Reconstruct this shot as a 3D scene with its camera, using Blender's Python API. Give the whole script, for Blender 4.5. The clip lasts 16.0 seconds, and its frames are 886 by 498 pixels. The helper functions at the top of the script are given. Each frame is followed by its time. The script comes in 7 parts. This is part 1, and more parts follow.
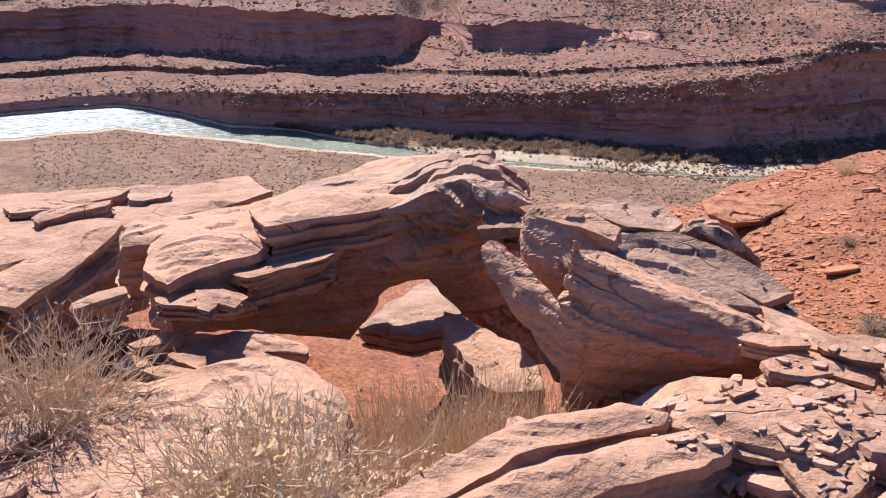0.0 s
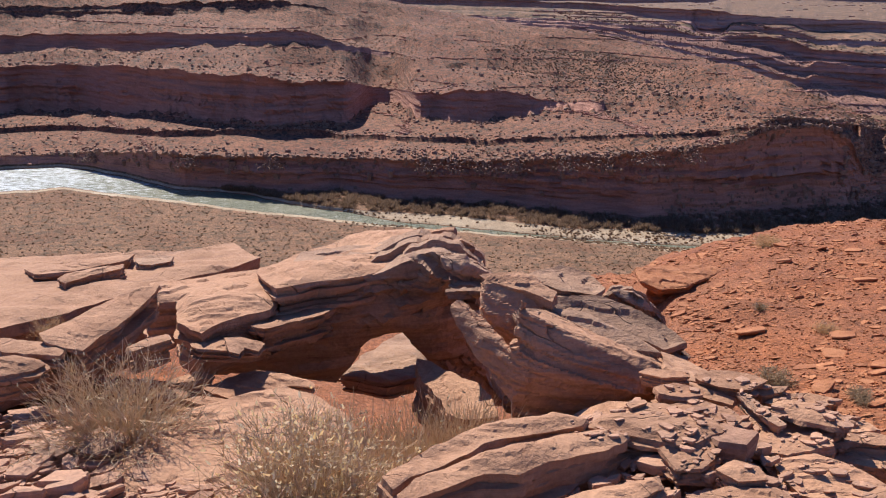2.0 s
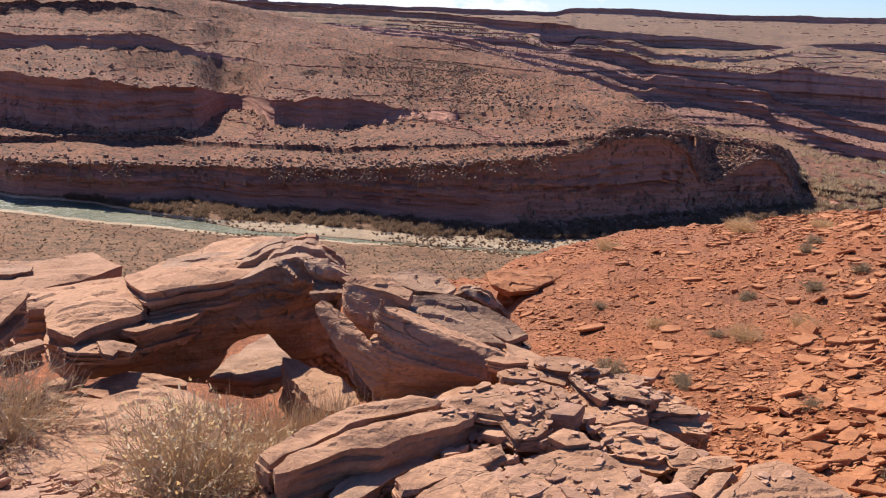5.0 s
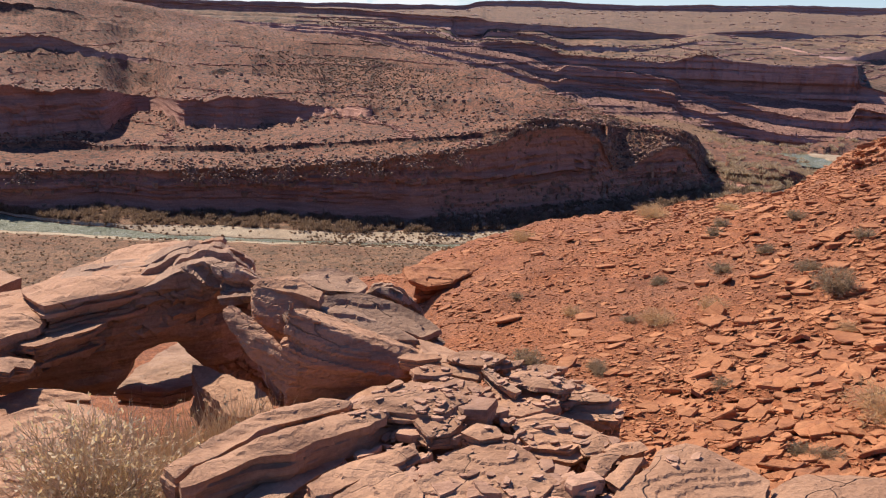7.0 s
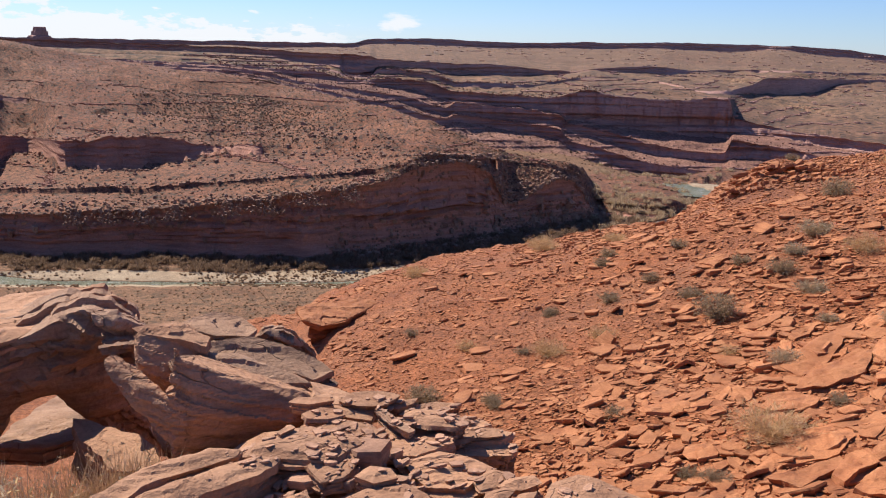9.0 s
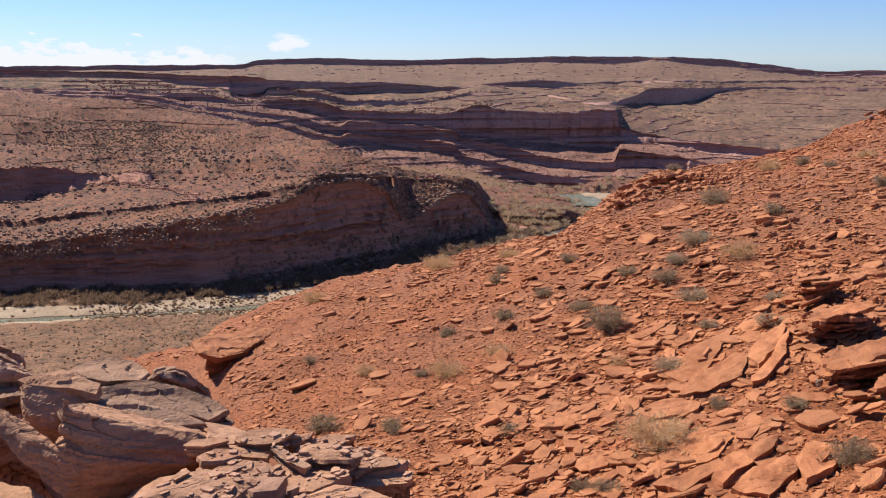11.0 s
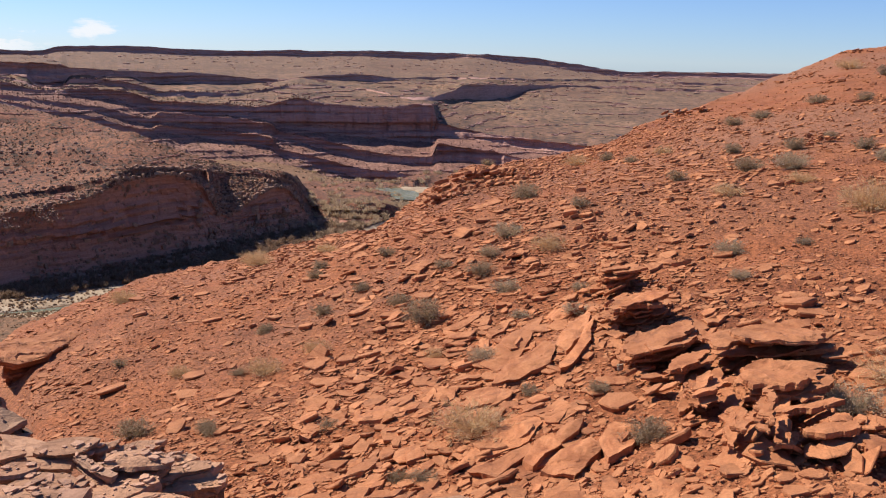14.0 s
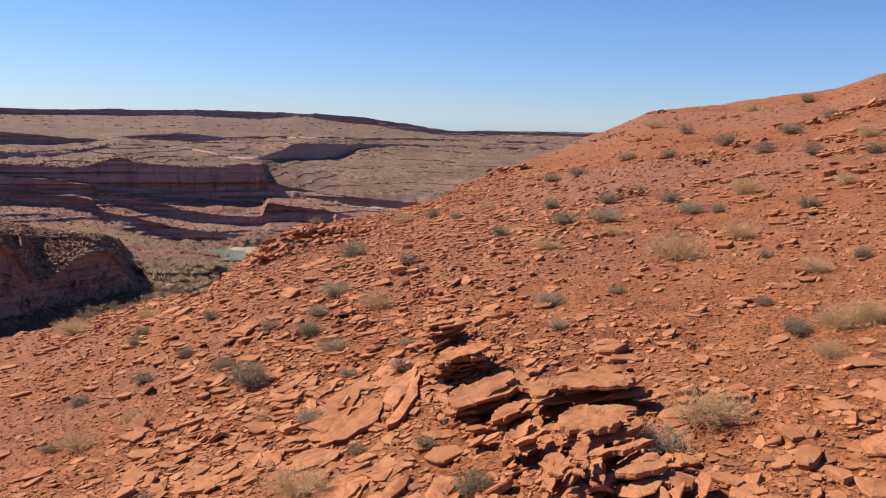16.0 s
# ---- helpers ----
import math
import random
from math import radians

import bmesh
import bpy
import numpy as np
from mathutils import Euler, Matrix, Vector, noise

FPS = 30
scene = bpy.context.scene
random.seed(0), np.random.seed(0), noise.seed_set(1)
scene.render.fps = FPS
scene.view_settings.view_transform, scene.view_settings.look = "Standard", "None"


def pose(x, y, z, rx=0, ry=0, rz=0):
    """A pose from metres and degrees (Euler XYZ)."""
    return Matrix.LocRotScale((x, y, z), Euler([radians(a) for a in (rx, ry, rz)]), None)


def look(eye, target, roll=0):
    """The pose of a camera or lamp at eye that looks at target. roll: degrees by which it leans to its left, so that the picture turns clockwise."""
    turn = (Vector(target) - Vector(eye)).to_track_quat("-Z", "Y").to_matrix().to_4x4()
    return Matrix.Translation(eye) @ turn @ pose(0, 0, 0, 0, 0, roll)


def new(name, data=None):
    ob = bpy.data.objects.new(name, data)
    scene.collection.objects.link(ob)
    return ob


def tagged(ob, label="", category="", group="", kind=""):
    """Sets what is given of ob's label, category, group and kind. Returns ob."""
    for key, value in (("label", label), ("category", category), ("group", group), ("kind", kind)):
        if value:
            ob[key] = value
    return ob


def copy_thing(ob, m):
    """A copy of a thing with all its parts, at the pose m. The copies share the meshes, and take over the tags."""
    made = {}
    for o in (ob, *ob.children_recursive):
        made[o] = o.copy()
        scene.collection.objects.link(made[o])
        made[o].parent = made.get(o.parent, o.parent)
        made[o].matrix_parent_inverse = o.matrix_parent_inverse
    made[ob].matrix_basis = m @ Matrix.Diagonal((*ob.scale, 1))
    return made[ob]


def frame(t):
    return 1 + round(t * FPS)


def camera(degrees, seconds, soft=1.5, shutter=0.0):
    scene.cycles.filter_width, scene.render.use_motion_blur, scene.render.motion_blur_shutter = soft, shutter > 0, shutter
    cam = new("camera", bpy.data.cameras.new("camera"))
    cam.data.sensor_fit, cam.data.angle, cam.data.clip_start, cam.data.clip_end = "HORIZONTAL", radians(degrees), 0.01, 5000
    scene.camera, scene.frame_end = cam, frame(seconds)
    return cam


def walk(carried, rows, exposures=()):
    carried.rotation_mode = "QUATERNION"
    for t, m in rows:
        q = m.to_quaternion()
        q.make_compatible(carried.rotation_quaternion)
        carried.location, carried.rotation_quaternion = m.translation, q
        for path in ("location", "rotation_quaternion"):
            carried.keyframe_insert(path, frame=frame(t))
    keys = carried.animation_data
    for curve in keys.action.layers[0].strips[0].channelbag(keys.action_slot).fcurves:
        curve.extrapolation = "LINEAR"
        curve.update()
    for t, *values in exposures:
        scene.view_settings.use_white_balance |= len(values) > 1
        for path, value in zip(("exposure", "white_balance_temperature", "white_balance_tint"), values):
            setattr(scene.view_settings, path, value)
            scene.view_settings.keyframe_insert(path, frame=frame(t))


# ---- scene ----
from mathutils import bvhtree, geometry

# ---- camera ----
cam = camera(51.0, 16.0, soft=1.15)
ROWS = (
    (0.0, -0.001, 1.424, 1.223, 70.34, 0.73, 6.58),
    (0.5, -0.012, 1.329, 1.258, 71.52, -0.13, 5.26),
    (1.0, -0.072, 1.225, 1.350, 72.77, 0.37, 5.57),
    (1.5, -0.028, 0.568, 1.519, 73.86, -0.98, 4.90),
    (2.0, -0.040, 0.396, 1.553, 74.31, -0.85, 3.60),
    (2.5, -0.079, -0.085, 1.649, 74.82, -1.61, 2.15),
    (3.0, -0.069, -0.072, 1.652, 74.96, -1.69, 1.34),
    (3.5, -0.064, -0.046, 1.653, 74.95, -1.64, 0.34),
    (4.0, -0.056, -0.026, 1.652, 75.00, -1.72, -2.15),
    (4.2, -0.073, -0.039, 1.648, 75.35, -2.03, -2.82),
    (6.3, -0.019, -0.011, 1.652, 74.36, -2.00, -8.53),
    (6.5, -0.013, -0.006, 1.646, 74.61, -1.96, -9.05),
    (7.0, -0.000, -0.000, 1.650, 74.94, -1.59, -10.47),
    (7.5, 0.007, -0.000, 1.654, 75.50, -1.36, -11.74),
    (8.0, 0.022, 0.006, 1.660, 75.80, -1.34, -14.06),
    (8.5, 0.029, 0.010, 1.662, 76.64, -1.42, -15.82),
    (10.8, 0.031, -0.102, 1.740, 78.38, -0.43, -22.80),
    (11.0, 0.052, -0.119, 1.769, 78.46, -0.14, -23.75),
    (11.5, 0.069, -0.096, 1.761, 78.66, -0.42, -25.17),
    (12.0, 0.059, -0.096, 1.766, 78.55, -0.53, -25.63),
    (12.5, 0.050, -0.108, 1.774, 78.73, -0.47, -26.12),
    (13.0, 0.043, -0.115, 1.768, 77.96, -0.95, -28.96),
    (13.5, 0.046, -0.132, 1.781, 78.01, -0.84, -31.47),
    (14.0, 0.072, -0.150, 1.784, 78.26, -1.61, -34.72),
    (14.5, 0.086, -0.151, 1.788, 79.89, -0.98, -37.01),
    (15.0, 0.095, -0.188, 1.795, 80.48, -1.41, -39.52),
    (15.5, 0.071, -0.194, 1.781, 81.67, -1.52, -41.90),
    (16.0, 0.120, -0.227, 1.793, 82.12, -1.71, -45.09),
)
EXPOSURES = ((0.0, 1.08, 5700, 10), (0.5, 0.98, 5800, 10), (1.0, 0.72, 5900, 10), (1.6, 0.56, 6100, 10), (2.5, 0.64, 6250, 10), (4.0, 0.70, 6350, 10), (6.5, 0.54, 6500, 10), (14.6, 0.50, 6500, 10), (15.0, 0.24, 6500, 10),
             (15.4, 0.50, 6500, 10), (16.0, 0.48, 6500, 10))
walk(cam, [(t, pose(x, y, z, a, b, c)) for t, x, y, z, a, b, c in ROWS], EXPOSURES)

# ---- world and sun ----
SUN_AZ, SUN_EL = -26.0, 44.0          # degrees: clockwise from +y, above the horizon


def way_of(az, el):
    a, e = radians(az), radians(el)
    return Vector((math.sin(a) * math.cos(e), math.cos(a) * math.cos(e), math.sin(e)))


world = bpy.data.worlds.new("world")
scene.world = world
world.use_nodes = True
wn, wl = world.node_tree.nodes, world.node_tree.links
wn.clear()
w_out = wn.new("ShaderNodeOutputWorld")
w_bg = wn.new("ShaderNodeBackground")
w_sky = wn.new("ShaderNodeTexSky")
w_sky.sky_type = "NISHITA"
w_sky.sun_disc = False
w_sky.sun_elevation = radians(SUN_EL)
w_sky.sun_rotation = radians(SUN_AZ)
w_sky.altitude = 1300
w_sky.air_density, w_sky.dust_density, w_sky.ozone_density = 1.0, 0.05, 3.0
w_bg.inputs["Strength"].default_value = 0.068
w_tint = wn.new("ShaderNodeMix")
w_tint.data_type, w_tint.blend_type = "RGBA", "MULTIPLY"
w_tint.inputs[0].default_value = 1.0
w_tint.inputs[7].default_value = (0.74, 0.92, 1.36, 1)
wl.new(w_sky.outputs[0], w_tint.inputs[6])
w_dir = wn.new("ShaderNodeTexCoord")
w_sep = wn.new("ShaderNodeSeparateXYZ")
wl.new(w_dir.outputs["Generated"], w_sep.inputs[0])


def w_math(op, a, b=0.0):
    n = wn.new("ShaderNodeMath")
    n.operation = op
    n.use_clamp = op == "MULTIPLY_ADD"
    for i, v in enumerate((a, b)):
        if isinstance(v, (int, float)):
            n.inputs[i].default_value = v
        else:
            wl.new(v, n.inputs[i])
    return n.outputs[0]


def w_step(v, lo, hi):
    n = wn.new("ShaderNodeMapRange")
    n.interpolation_type = "SMOOTHSTEP"
    wl.new(v, n.inputs[0])
    n.inputs[1].default_value, n.inputs[2].default_value = lo, hi
    return n.outputs[0]


w_az = w_math("ARCTAN2", w_sep.outputs[0], w_sep.outputs[1])
w_el = w_sep.outputs[2]
w_vec = wn.new("ShaderNodeCombineXYZ")
wl.new(w_math("MULTIPLY", w_az, 22.0), w_vec.inputs[0])
wl.new(w_math("MULTIPLY", w_el, 60.0), w_vec.inputs[1])
w_noise = wn.new("ShaderNodeTexNoise")
w_noise.inputs["Scale"].default_value = 1.0
w_noise.inputs["Detail"].default_value = 9
w_noise.inputs["Roughness"].default_value = 0.62
wl.new(w_vec.outputs[0], w_noise.inputs["Vector"])
# a low bank of cumulus over the western horizon, thinning out northward
w_top = w_math("ADD", w_math("MULTIPLY", w_az, -0.055), 0.016)
w_low = w_step(w_math("SUBTRACT", w_math("ADD", w_top, w_math("MULTIPLY", w_math("SUBTRACT", w_noise.outputs["Fac"], 0.5), 0.11)), w_el), -0.001, 0.006)
w_reach = w_math("MULTIPLY", w_step(w_az, -1.2, -0.7), w_step(w_math("MULTIPLY", w_az, -1.0), -0.24, -0.16))
w_dx = w_math("MULTIPLY", w_math("SUBTRACT", w_az, 0.257), 48.0)
w_dy = w_math("MULTIPLY", w_math("SUBTRACT", w_el, 0.0165), 110.0)
w_round = w_math("SQRT", w_math("ADD", w_math("MULTIPLY", w_dx, w_dx), w_math("MULTIPLY", w_dy, w_dy)))
w_puff = w_step(w_math("SUBTRACT", w_math("MULTIPLY", w_math("SUBTRACT", w_noise.outputs["Fac"], 0.28), 4.2), w_round), -0.2, 0.5)
w_cloud = w_math("MAXIMUM", w_math("MULTIPLY", w_low, w_reach), w_puff)
w_mix = wn.new("ShaderNodeMix")
w_mix.data_type = "RGBA"
wl.new(w_math("MULTIPLY", w_cloud, 0.88), w_mix.inputs[0])
wl.new(w_tint.outputs[2], w_mix.inputs[6])
w_mix.inputs[7].default_value = (9.6, 9.8, 10.2, 1)
wl.new(w_mix.outputs[2], w_bg.inputs["Color"])
wl.new(w_bg.outputs[0], w_out.inputs["Surface"])

sun = new("sun", bpy.data.lights.new("sun", "SUN"))
sun.data.energy, sun.data.angle, sun.data.color = 5.0, radians(0.53), (1.0, 0.93, 0.82)
sun.matrix_world = look((0, 0, 60), Vector((0, 0, 60)) - way_of(SUN_AZ, SUN_EL))


# ---- materials ----
def material(name, rough=0.9):
    m = bpy.data.materials.new(name)
    m.use_nodes = True
    nt = m.node_tree
    nt.nodes.clear()
    out = nt.nodes.new("ShaderNodeOutputMaterial")
    bsdf = nt.nodes.new("ShaderNodeBsdfPrincipled")
    bsdf.inputs["Roughness"].default_value = rough
    bsdf.inputs["Specular IOR Level"].default_value = 0.25
    nt.links.new(bsdf.outputs[0], out.inputs["Surface"])
    return m, nt, bsdf


def coords(nt, scale=(1, 1, 1), local=False, tip=0.0):
    n = nt.nodes.new("ShaderNodeMapping")
    n.inputs["Rotation"].default_value = (0, tip, 0)
    n.inputs["Scale"].default_value = scale
    if local:
        src = nt.nodes.new("ShaderNodeTexCoord").outputs["Object"]
    else:
        src = nt.nodes.new("ShaderNodeNewGeometry").outputs["Position"]
    nt.links.new(src, n.inputs["Vector"])
    return n.outputs[0]


def noise_tex(nt, vec, scale, detail=5, rough=0.6, distortion=0.0):
    n = nt.nodes.new("ShaderNodeTexNoise")
    n.inputs["Scale"].default_value = scale
    n.inputs["Detail"].default_value = detail
    n.inputs["Roughness"].default_value = rough
    n.inputs["Distortion"].default_value = distortion
    nt.links.new(vec, n.inputs["Vector"])
    return n.outputs["Fac"]


def ramp(nt, fac, stops):
    n = nt.nodes.new("ShaderNodeValToRGB")
    r = n.color_ramp
    while len(r.elements) < len(stops):
        r.elements.new(0.5)
    for e, (p, c) in zip(r.elements, stops):
        e.position, e.color = p, (*c, 1)
    nt.links.new(fac, n.inputs[0])
    return n.outputs[0]


def mix(nt, fac, a, b, mode="MIX"):
    n = nt.nodes.new("ShaderNodeMix")
    n.data_type, n.blend_type = "RGBA", mode
    for sock, v in ((0, fac), (6, a), (7, b)):
        if isinstance(v, (int, float)):
            n.inputs[sock].default_value = v
        elif isinstance(v, tuple):
            n.inputs[sock].default_value = (*v, 1)
        else:
            nt.links.new(v, n.inputs[sock])
    return n.outputs[2]


def maths(nt, op, a, b=0.0, c=0.0):
    n = nt.nodes.new("ShaderNodeMath")
    n.operation = op
    for i, v in enumerate((a, b, c)):
        if isinstance(v, (int, float)):
            n.inputs[i].default_value = v
        else:
            nt.links.new(v, n.inputs[i])
    return n.outputs[0]


def bump(nt, bsdf, height, strength, distance):
    n = nt.nodes.new("ShaderNodeBump")
    n.inputs["Strength"].default_value = strength
    n.inputs["Distance"].default_value = distance
    nt.links.new(height, n.inputs["Height"])
    nt.links.new(n.outputs[0], bsdf.inputs["Normal"])


def island_random(nt):
    return nt.nodes.new("ShaderNodeNewGeometry").outputs["Random Per Island"]


def object_random(nt):
    return nt.nodes.new("ShaderNodeObjectInfo").outputs["Random"]


def rock_material(name, light, mid, dark, varnish, fine=1.0, per_island=False, dip=0.0, cracks=0.45):
    """Layered sandstone: thin bedding, blotches, dark varnish stains, grain."""
    m, nt, b = material(name, 0.88)
    p = coords(nt)
    bed = noise_tex(nt, coords(nt, (1.2 * fine, 1.2 * fine, 16 * fine), tip=dip), 1.6, 6, 0.62, 0.4)
    blotch = noise_tex(nt, p, 1.7 * fine, 6, 0.6)
    grain = noise_tex(nt, p, 42 * fine, 4, 0.7)
    col = ramp(nt, bed, [(0.30, dark), (0.46, mid), (0.62, light), (0.80, mid)])
    col = mix(nt, maths(nt, "MULTIPLY", ramp(nt, blotch, [(0.44, (0, 0, 0)), (0.64, (1, 1, 1))]), 0.55), col, light)
    stain = noise_tex(nt, coords(nt, (1, 1, 0.6)), 2.9 * fine, 7, 0.72, 0.8)
    col = mix(nt, maths(nt, "MULTIPLY", ramp(nt, stain, [(0.55, (0, 0, 0)), (0.68, (1, 1, 1))]), 0.6), col, varnish)
    col = mix(nt, 0.5, col, ramp(nt, grain, [(0.25, (0.30, 0.30, 0.30)), (0.75, (0.72, 0.72, 0.72))]), "OVERLAY")
    rnd = island_random(nt) if per_island else object_random(nt)
    col = mix(nt, 0.55, col, ramp(nt, rnd, [(0.0, (0.36, 0.34, 0.33)), (0.5, (0.5, 0.5, 0.5)), (1.0, (0.62, 0.60, 0.58))]), "OVERLAY")
    warp_n = nt.nodes.new("ShaderNodeTexNoise")
    warp_n.inputs["Scale"].default_value = 2.2 * fine
    warp_n.inputs["Detail"].default_value = 4
    nt.links.new(p, warp_n.inputs["Vector"])
    bent = nt.nodes.new("ShaderNodeVectorMath")
    bent.operation = "MULTIPLY_ADD"
    nt.links.new(warp_n.outputs["Color"], bent.inputs[0])
    bent.inputs[1].default_value = (0.5 / fine, 0.5 / fine, 0.5 / fine)
    nt.links.new(coords(nt, (1.0, 1.9, 1.0)), bent.inputs[2])
    cell = nt.nodes.new("ShaderNodeTexVoronoi")
    cell.feature = "DISTANCE_TO_EDGE"
    cell.inputs["Scale"].default_value = 1.7 * fine
    nt.links.new(bent.outputs[0], cell.inputs["Vector"])
    crack = ramp(nt, cell.outputs["Distance"], [(0.0, (1, 1, 1)), (0.009, (0, 0, 0))])
    crack = maths(nt, "MULTIPLY", crack, ramp(nt, blotch, [(0.50, (0, 0, 0)), (0.58, (1, 1, 1))]))
    col = mix(nt, maths(nt, "MULTIPLY", crack, cracks), col, (dark[0] * 0.35, dark[1] * 0.35, dark[2] * 0.35))
    nt.links.new(col, b.inputs["Base Color"])
    h = maths(nt, "ADD", maths(nt, "MULTIPLY", bed, 0.8), maths(nt, "MULTIPLY", grain, 0.35))
    h = maths(nt, "SUBTRACT", h, maths(nt, "MULTIPLY", crack, 1.3 * cracks))
    h = maths(nt, "ADD", h, maths(nt, "MULTIPLY", noise_tex(nt, p, 9 * fine, 6, 0.65), 0.7))
    bump(nt, b, h, 0.8, 0.035 / fine)
    return m


def soil_material(name, a, bcol, c, scale, speck=0.5, bump_d=0.05, cells=0.0, brush=(0.045, 0.036, 0.028), gravel=None):
    """Stony desert soil: broad patches, grit, scattered lighter and darker stones."""
    m, nt, b = material(name, 0.95)
    p = coords(nt)
    broad = noise_tex(nt, p, 0.12 * scale, 5, 0.6)
    med = noise_tex(nt, p, 1.1 * scale, 7, 0.66)
    fine = noise_tex(nt, p, 9 * scale, 5, 0.72)
    col = ramp(nt, broad, [(0.35, a), (0.52, bcol), (0.68, c)])
    if gravel:
        reach = ramp(nt, noise_tex(nt, p, 0.055, 5, 0.62, 0.5), [(0.42, (0, 0, 0)), (0.56, (1, 1, 1))])
        col = mix(nt, maths(nt, "MULTIPLY", reach, 0.75), col, gravel)
    col = mix(nt, 0.55, col, ramp(nt, med, [(0.30, (0.28, 0.28, 0.28)), (0.70, (0.72, 0.72, 0.72))]), "OVERLAY")
    col = mix(nt, speck, col, ramp(nt, fine, [(0.32, (0.16, 0.16, 0.16)), (0.5, (0.5, 0.5, 0.5)), (0.70, (0.85, 0.85, 0.85))]), "OVERLAY")
    if cells:
        # low brush too small and far to stand as bushes of its own
        for k, (size, share) in enumerate(((1.0, 0.47), (2.3, 0.40))):
            vor = nt.nodes.new("ShaderNodeTexVoronoi")
            vor.inputs["Scale"].default_value = cells * size
            vor.inputs["Randomness"].default_value = 1.0
            nt.links.new(p, vor.inputs["Vector"])
            dots = ramp(nt, maths(nt, "ADD", vor.outputs["Distance"], maths(nt, "MULTIPLY", med, 0.35)), [(share, (1, 1, 1)), (share + 0.12, (0, 0, 0))])
            col = mix(nt, maths(nt, "MULTIPLY", dots, 0.75), col, brush)
    nt.links.new(col, b.inputs["Base Color"])
    bump(nt, b, maths(nt, "ADD", med, maths(nt, "MULTIPLY", fine, 0.6)), 0.8, bump_d)
    return m


M_ROCK = rock_material("tan_sandstone", (0.44, 0.24, 0.142), (0.375, 0.195, 0.112), (0.25, 0.12, 0.068), (0.19, 0.10, 0.064))
M_ROCK_GREY = rock_material("weathered_sandstone", (0.40, 0.24, 0.155), (0.325, 0.185, 0.115), (0.22, 0.115, 0.073), (0.15, 0.09, 0.062), 1.0, False, -0.4)
M_FLAG = rock_material("red_flagstone", (0.45, 0.188, 0.083), (0.365, 0.136, 0.057), (0.225, 0.075, 0.032), (0.16, 0.064, 0.035), 1.3, True, cracks=0.0)
M_FLAG_ONE = rock_material("red_slabstone", (0.455, 0.188, 0.083), (0.365, 0.136, 0.057), (0.225, 0.075, 0.032), (0.16, 0.064, 0.035), 1.3, cracks=0.1)
# canyon rock albedo raised, the far one also purpler, in place of haze
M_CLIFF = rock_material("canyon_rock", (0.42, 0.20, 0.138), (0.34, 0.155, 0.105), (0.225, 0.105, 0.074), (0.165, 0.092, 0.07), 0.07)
M_FAR = rock_material("hazed_canyon_rock", (0.44, 0.25, 0.20), (0.37, 0.20, 0.16), (0.25, 0.135, 0.112), (0.21, 0.12, 0.105), 0.045)
M_SOIL = soil_material("red_soil", (0.26, 0.081, 0.031), (0.31, 0.107, 0.043), (0.21, 0.066, 0.028), 2.6, 1.0, 0.07, gravel=(0.265, 0.118, 0.065))
M_BENCH = soil_material("bench_soil", (0.185, 0.072, 0.041), (0.225, 0.098, 0.056), (0.16, 0.058, 0.034), 0.14, 0.9, 0.6, 0.55)
M_VALLEY = soil_material("valley_soil", (0.185, 0.088, 0.046), (0.23, 0.122, 0.068), (0.15, 0.068, 0.036), 0.3, 1.0, 0.4, 0.45, (0.10, 0.062, 0.036))
M_PLAIN = soil_material("plain_soil", (0.18, 0.094, 0.057), (0.21, 0.12, 0.071), (0.158, 0.079, 0.05), 0.03, 0.9, 1.0, 0.16)
M_TALUS = soil_material("talus", (0.32, 0.168, 0.12), (0.27, 0.135, 0.097), (0.21, 0.103, 0.076), 0.10, 1.0, 0.8)
M_SAND = soil_material("pale_sand", (0.41, 0.31, 0.21), (0.34, 0.24, 0.155), (0.45, 0.35, 0.25), 0.5, 0.8, 0.1)


# ---- noise on arrays ----
def _hash(i, j, k, seed):
    h = (i * 374761393 + j * 668265263 + k * 2147483647 + seed * 974634777) & 0xFFFFFFFF
    h = ((h ^ (h >> 13)) * 1274126177) & 0xFFFFFFFF
    return ((h ^ (h >> 16)) & 0xFFFF) / 32767.5 - 1.0


def vnoise(x, y, z, seed=0):
    """Smooth noise from -1 to 1 at arrays of places."""
    x, y, z = np.broadcast_arrays(np.asarray(x, float), np.asarray(y, float), np.asarray(z, float))
    i, j, k = np.floor(x).astype(np.int64), np.floor(y).astype(np.int64), np.floor(z).astype(np.int64)
    u, v, w = x - i, y - j, z - k
    u, v, w = (a * a * (3 - 2 * a) for a in (u, v, w))
    r = 0
    for a in (0, 1):
        for c in (0, 1):
            for d in (0, 1):
                r = r + _hash(i + a, j + c, k + d, seed) * (u if a else 1 - u) * (v if c else 1 - v) * (w if d else 1 - w)
    return r


def fbm(x, y, z=0.0, octaves=4, seed=0, gain=0.5):
    total, amp, f = 0.0, 1.0, 1.0
    for o in range(octaves):
        total = total + amp * vnoise(np.asarray(x) * f, np.asarray(y) * f, np.asarray(z) * f, seed + o * 7)
        amp, f = amp * gain, f * 2.03
    return total


# ---- the ground: one sheet out to the horizon ----
EYE_Z, RIVER_Z = 1.65, -44.0
AZ = np.concatenate([np.arange(-180, -34, 2.0), np.arange(-34, 76, 0.13), np.arange(76, 180.1, 2.0)])
NA = len(AZ)


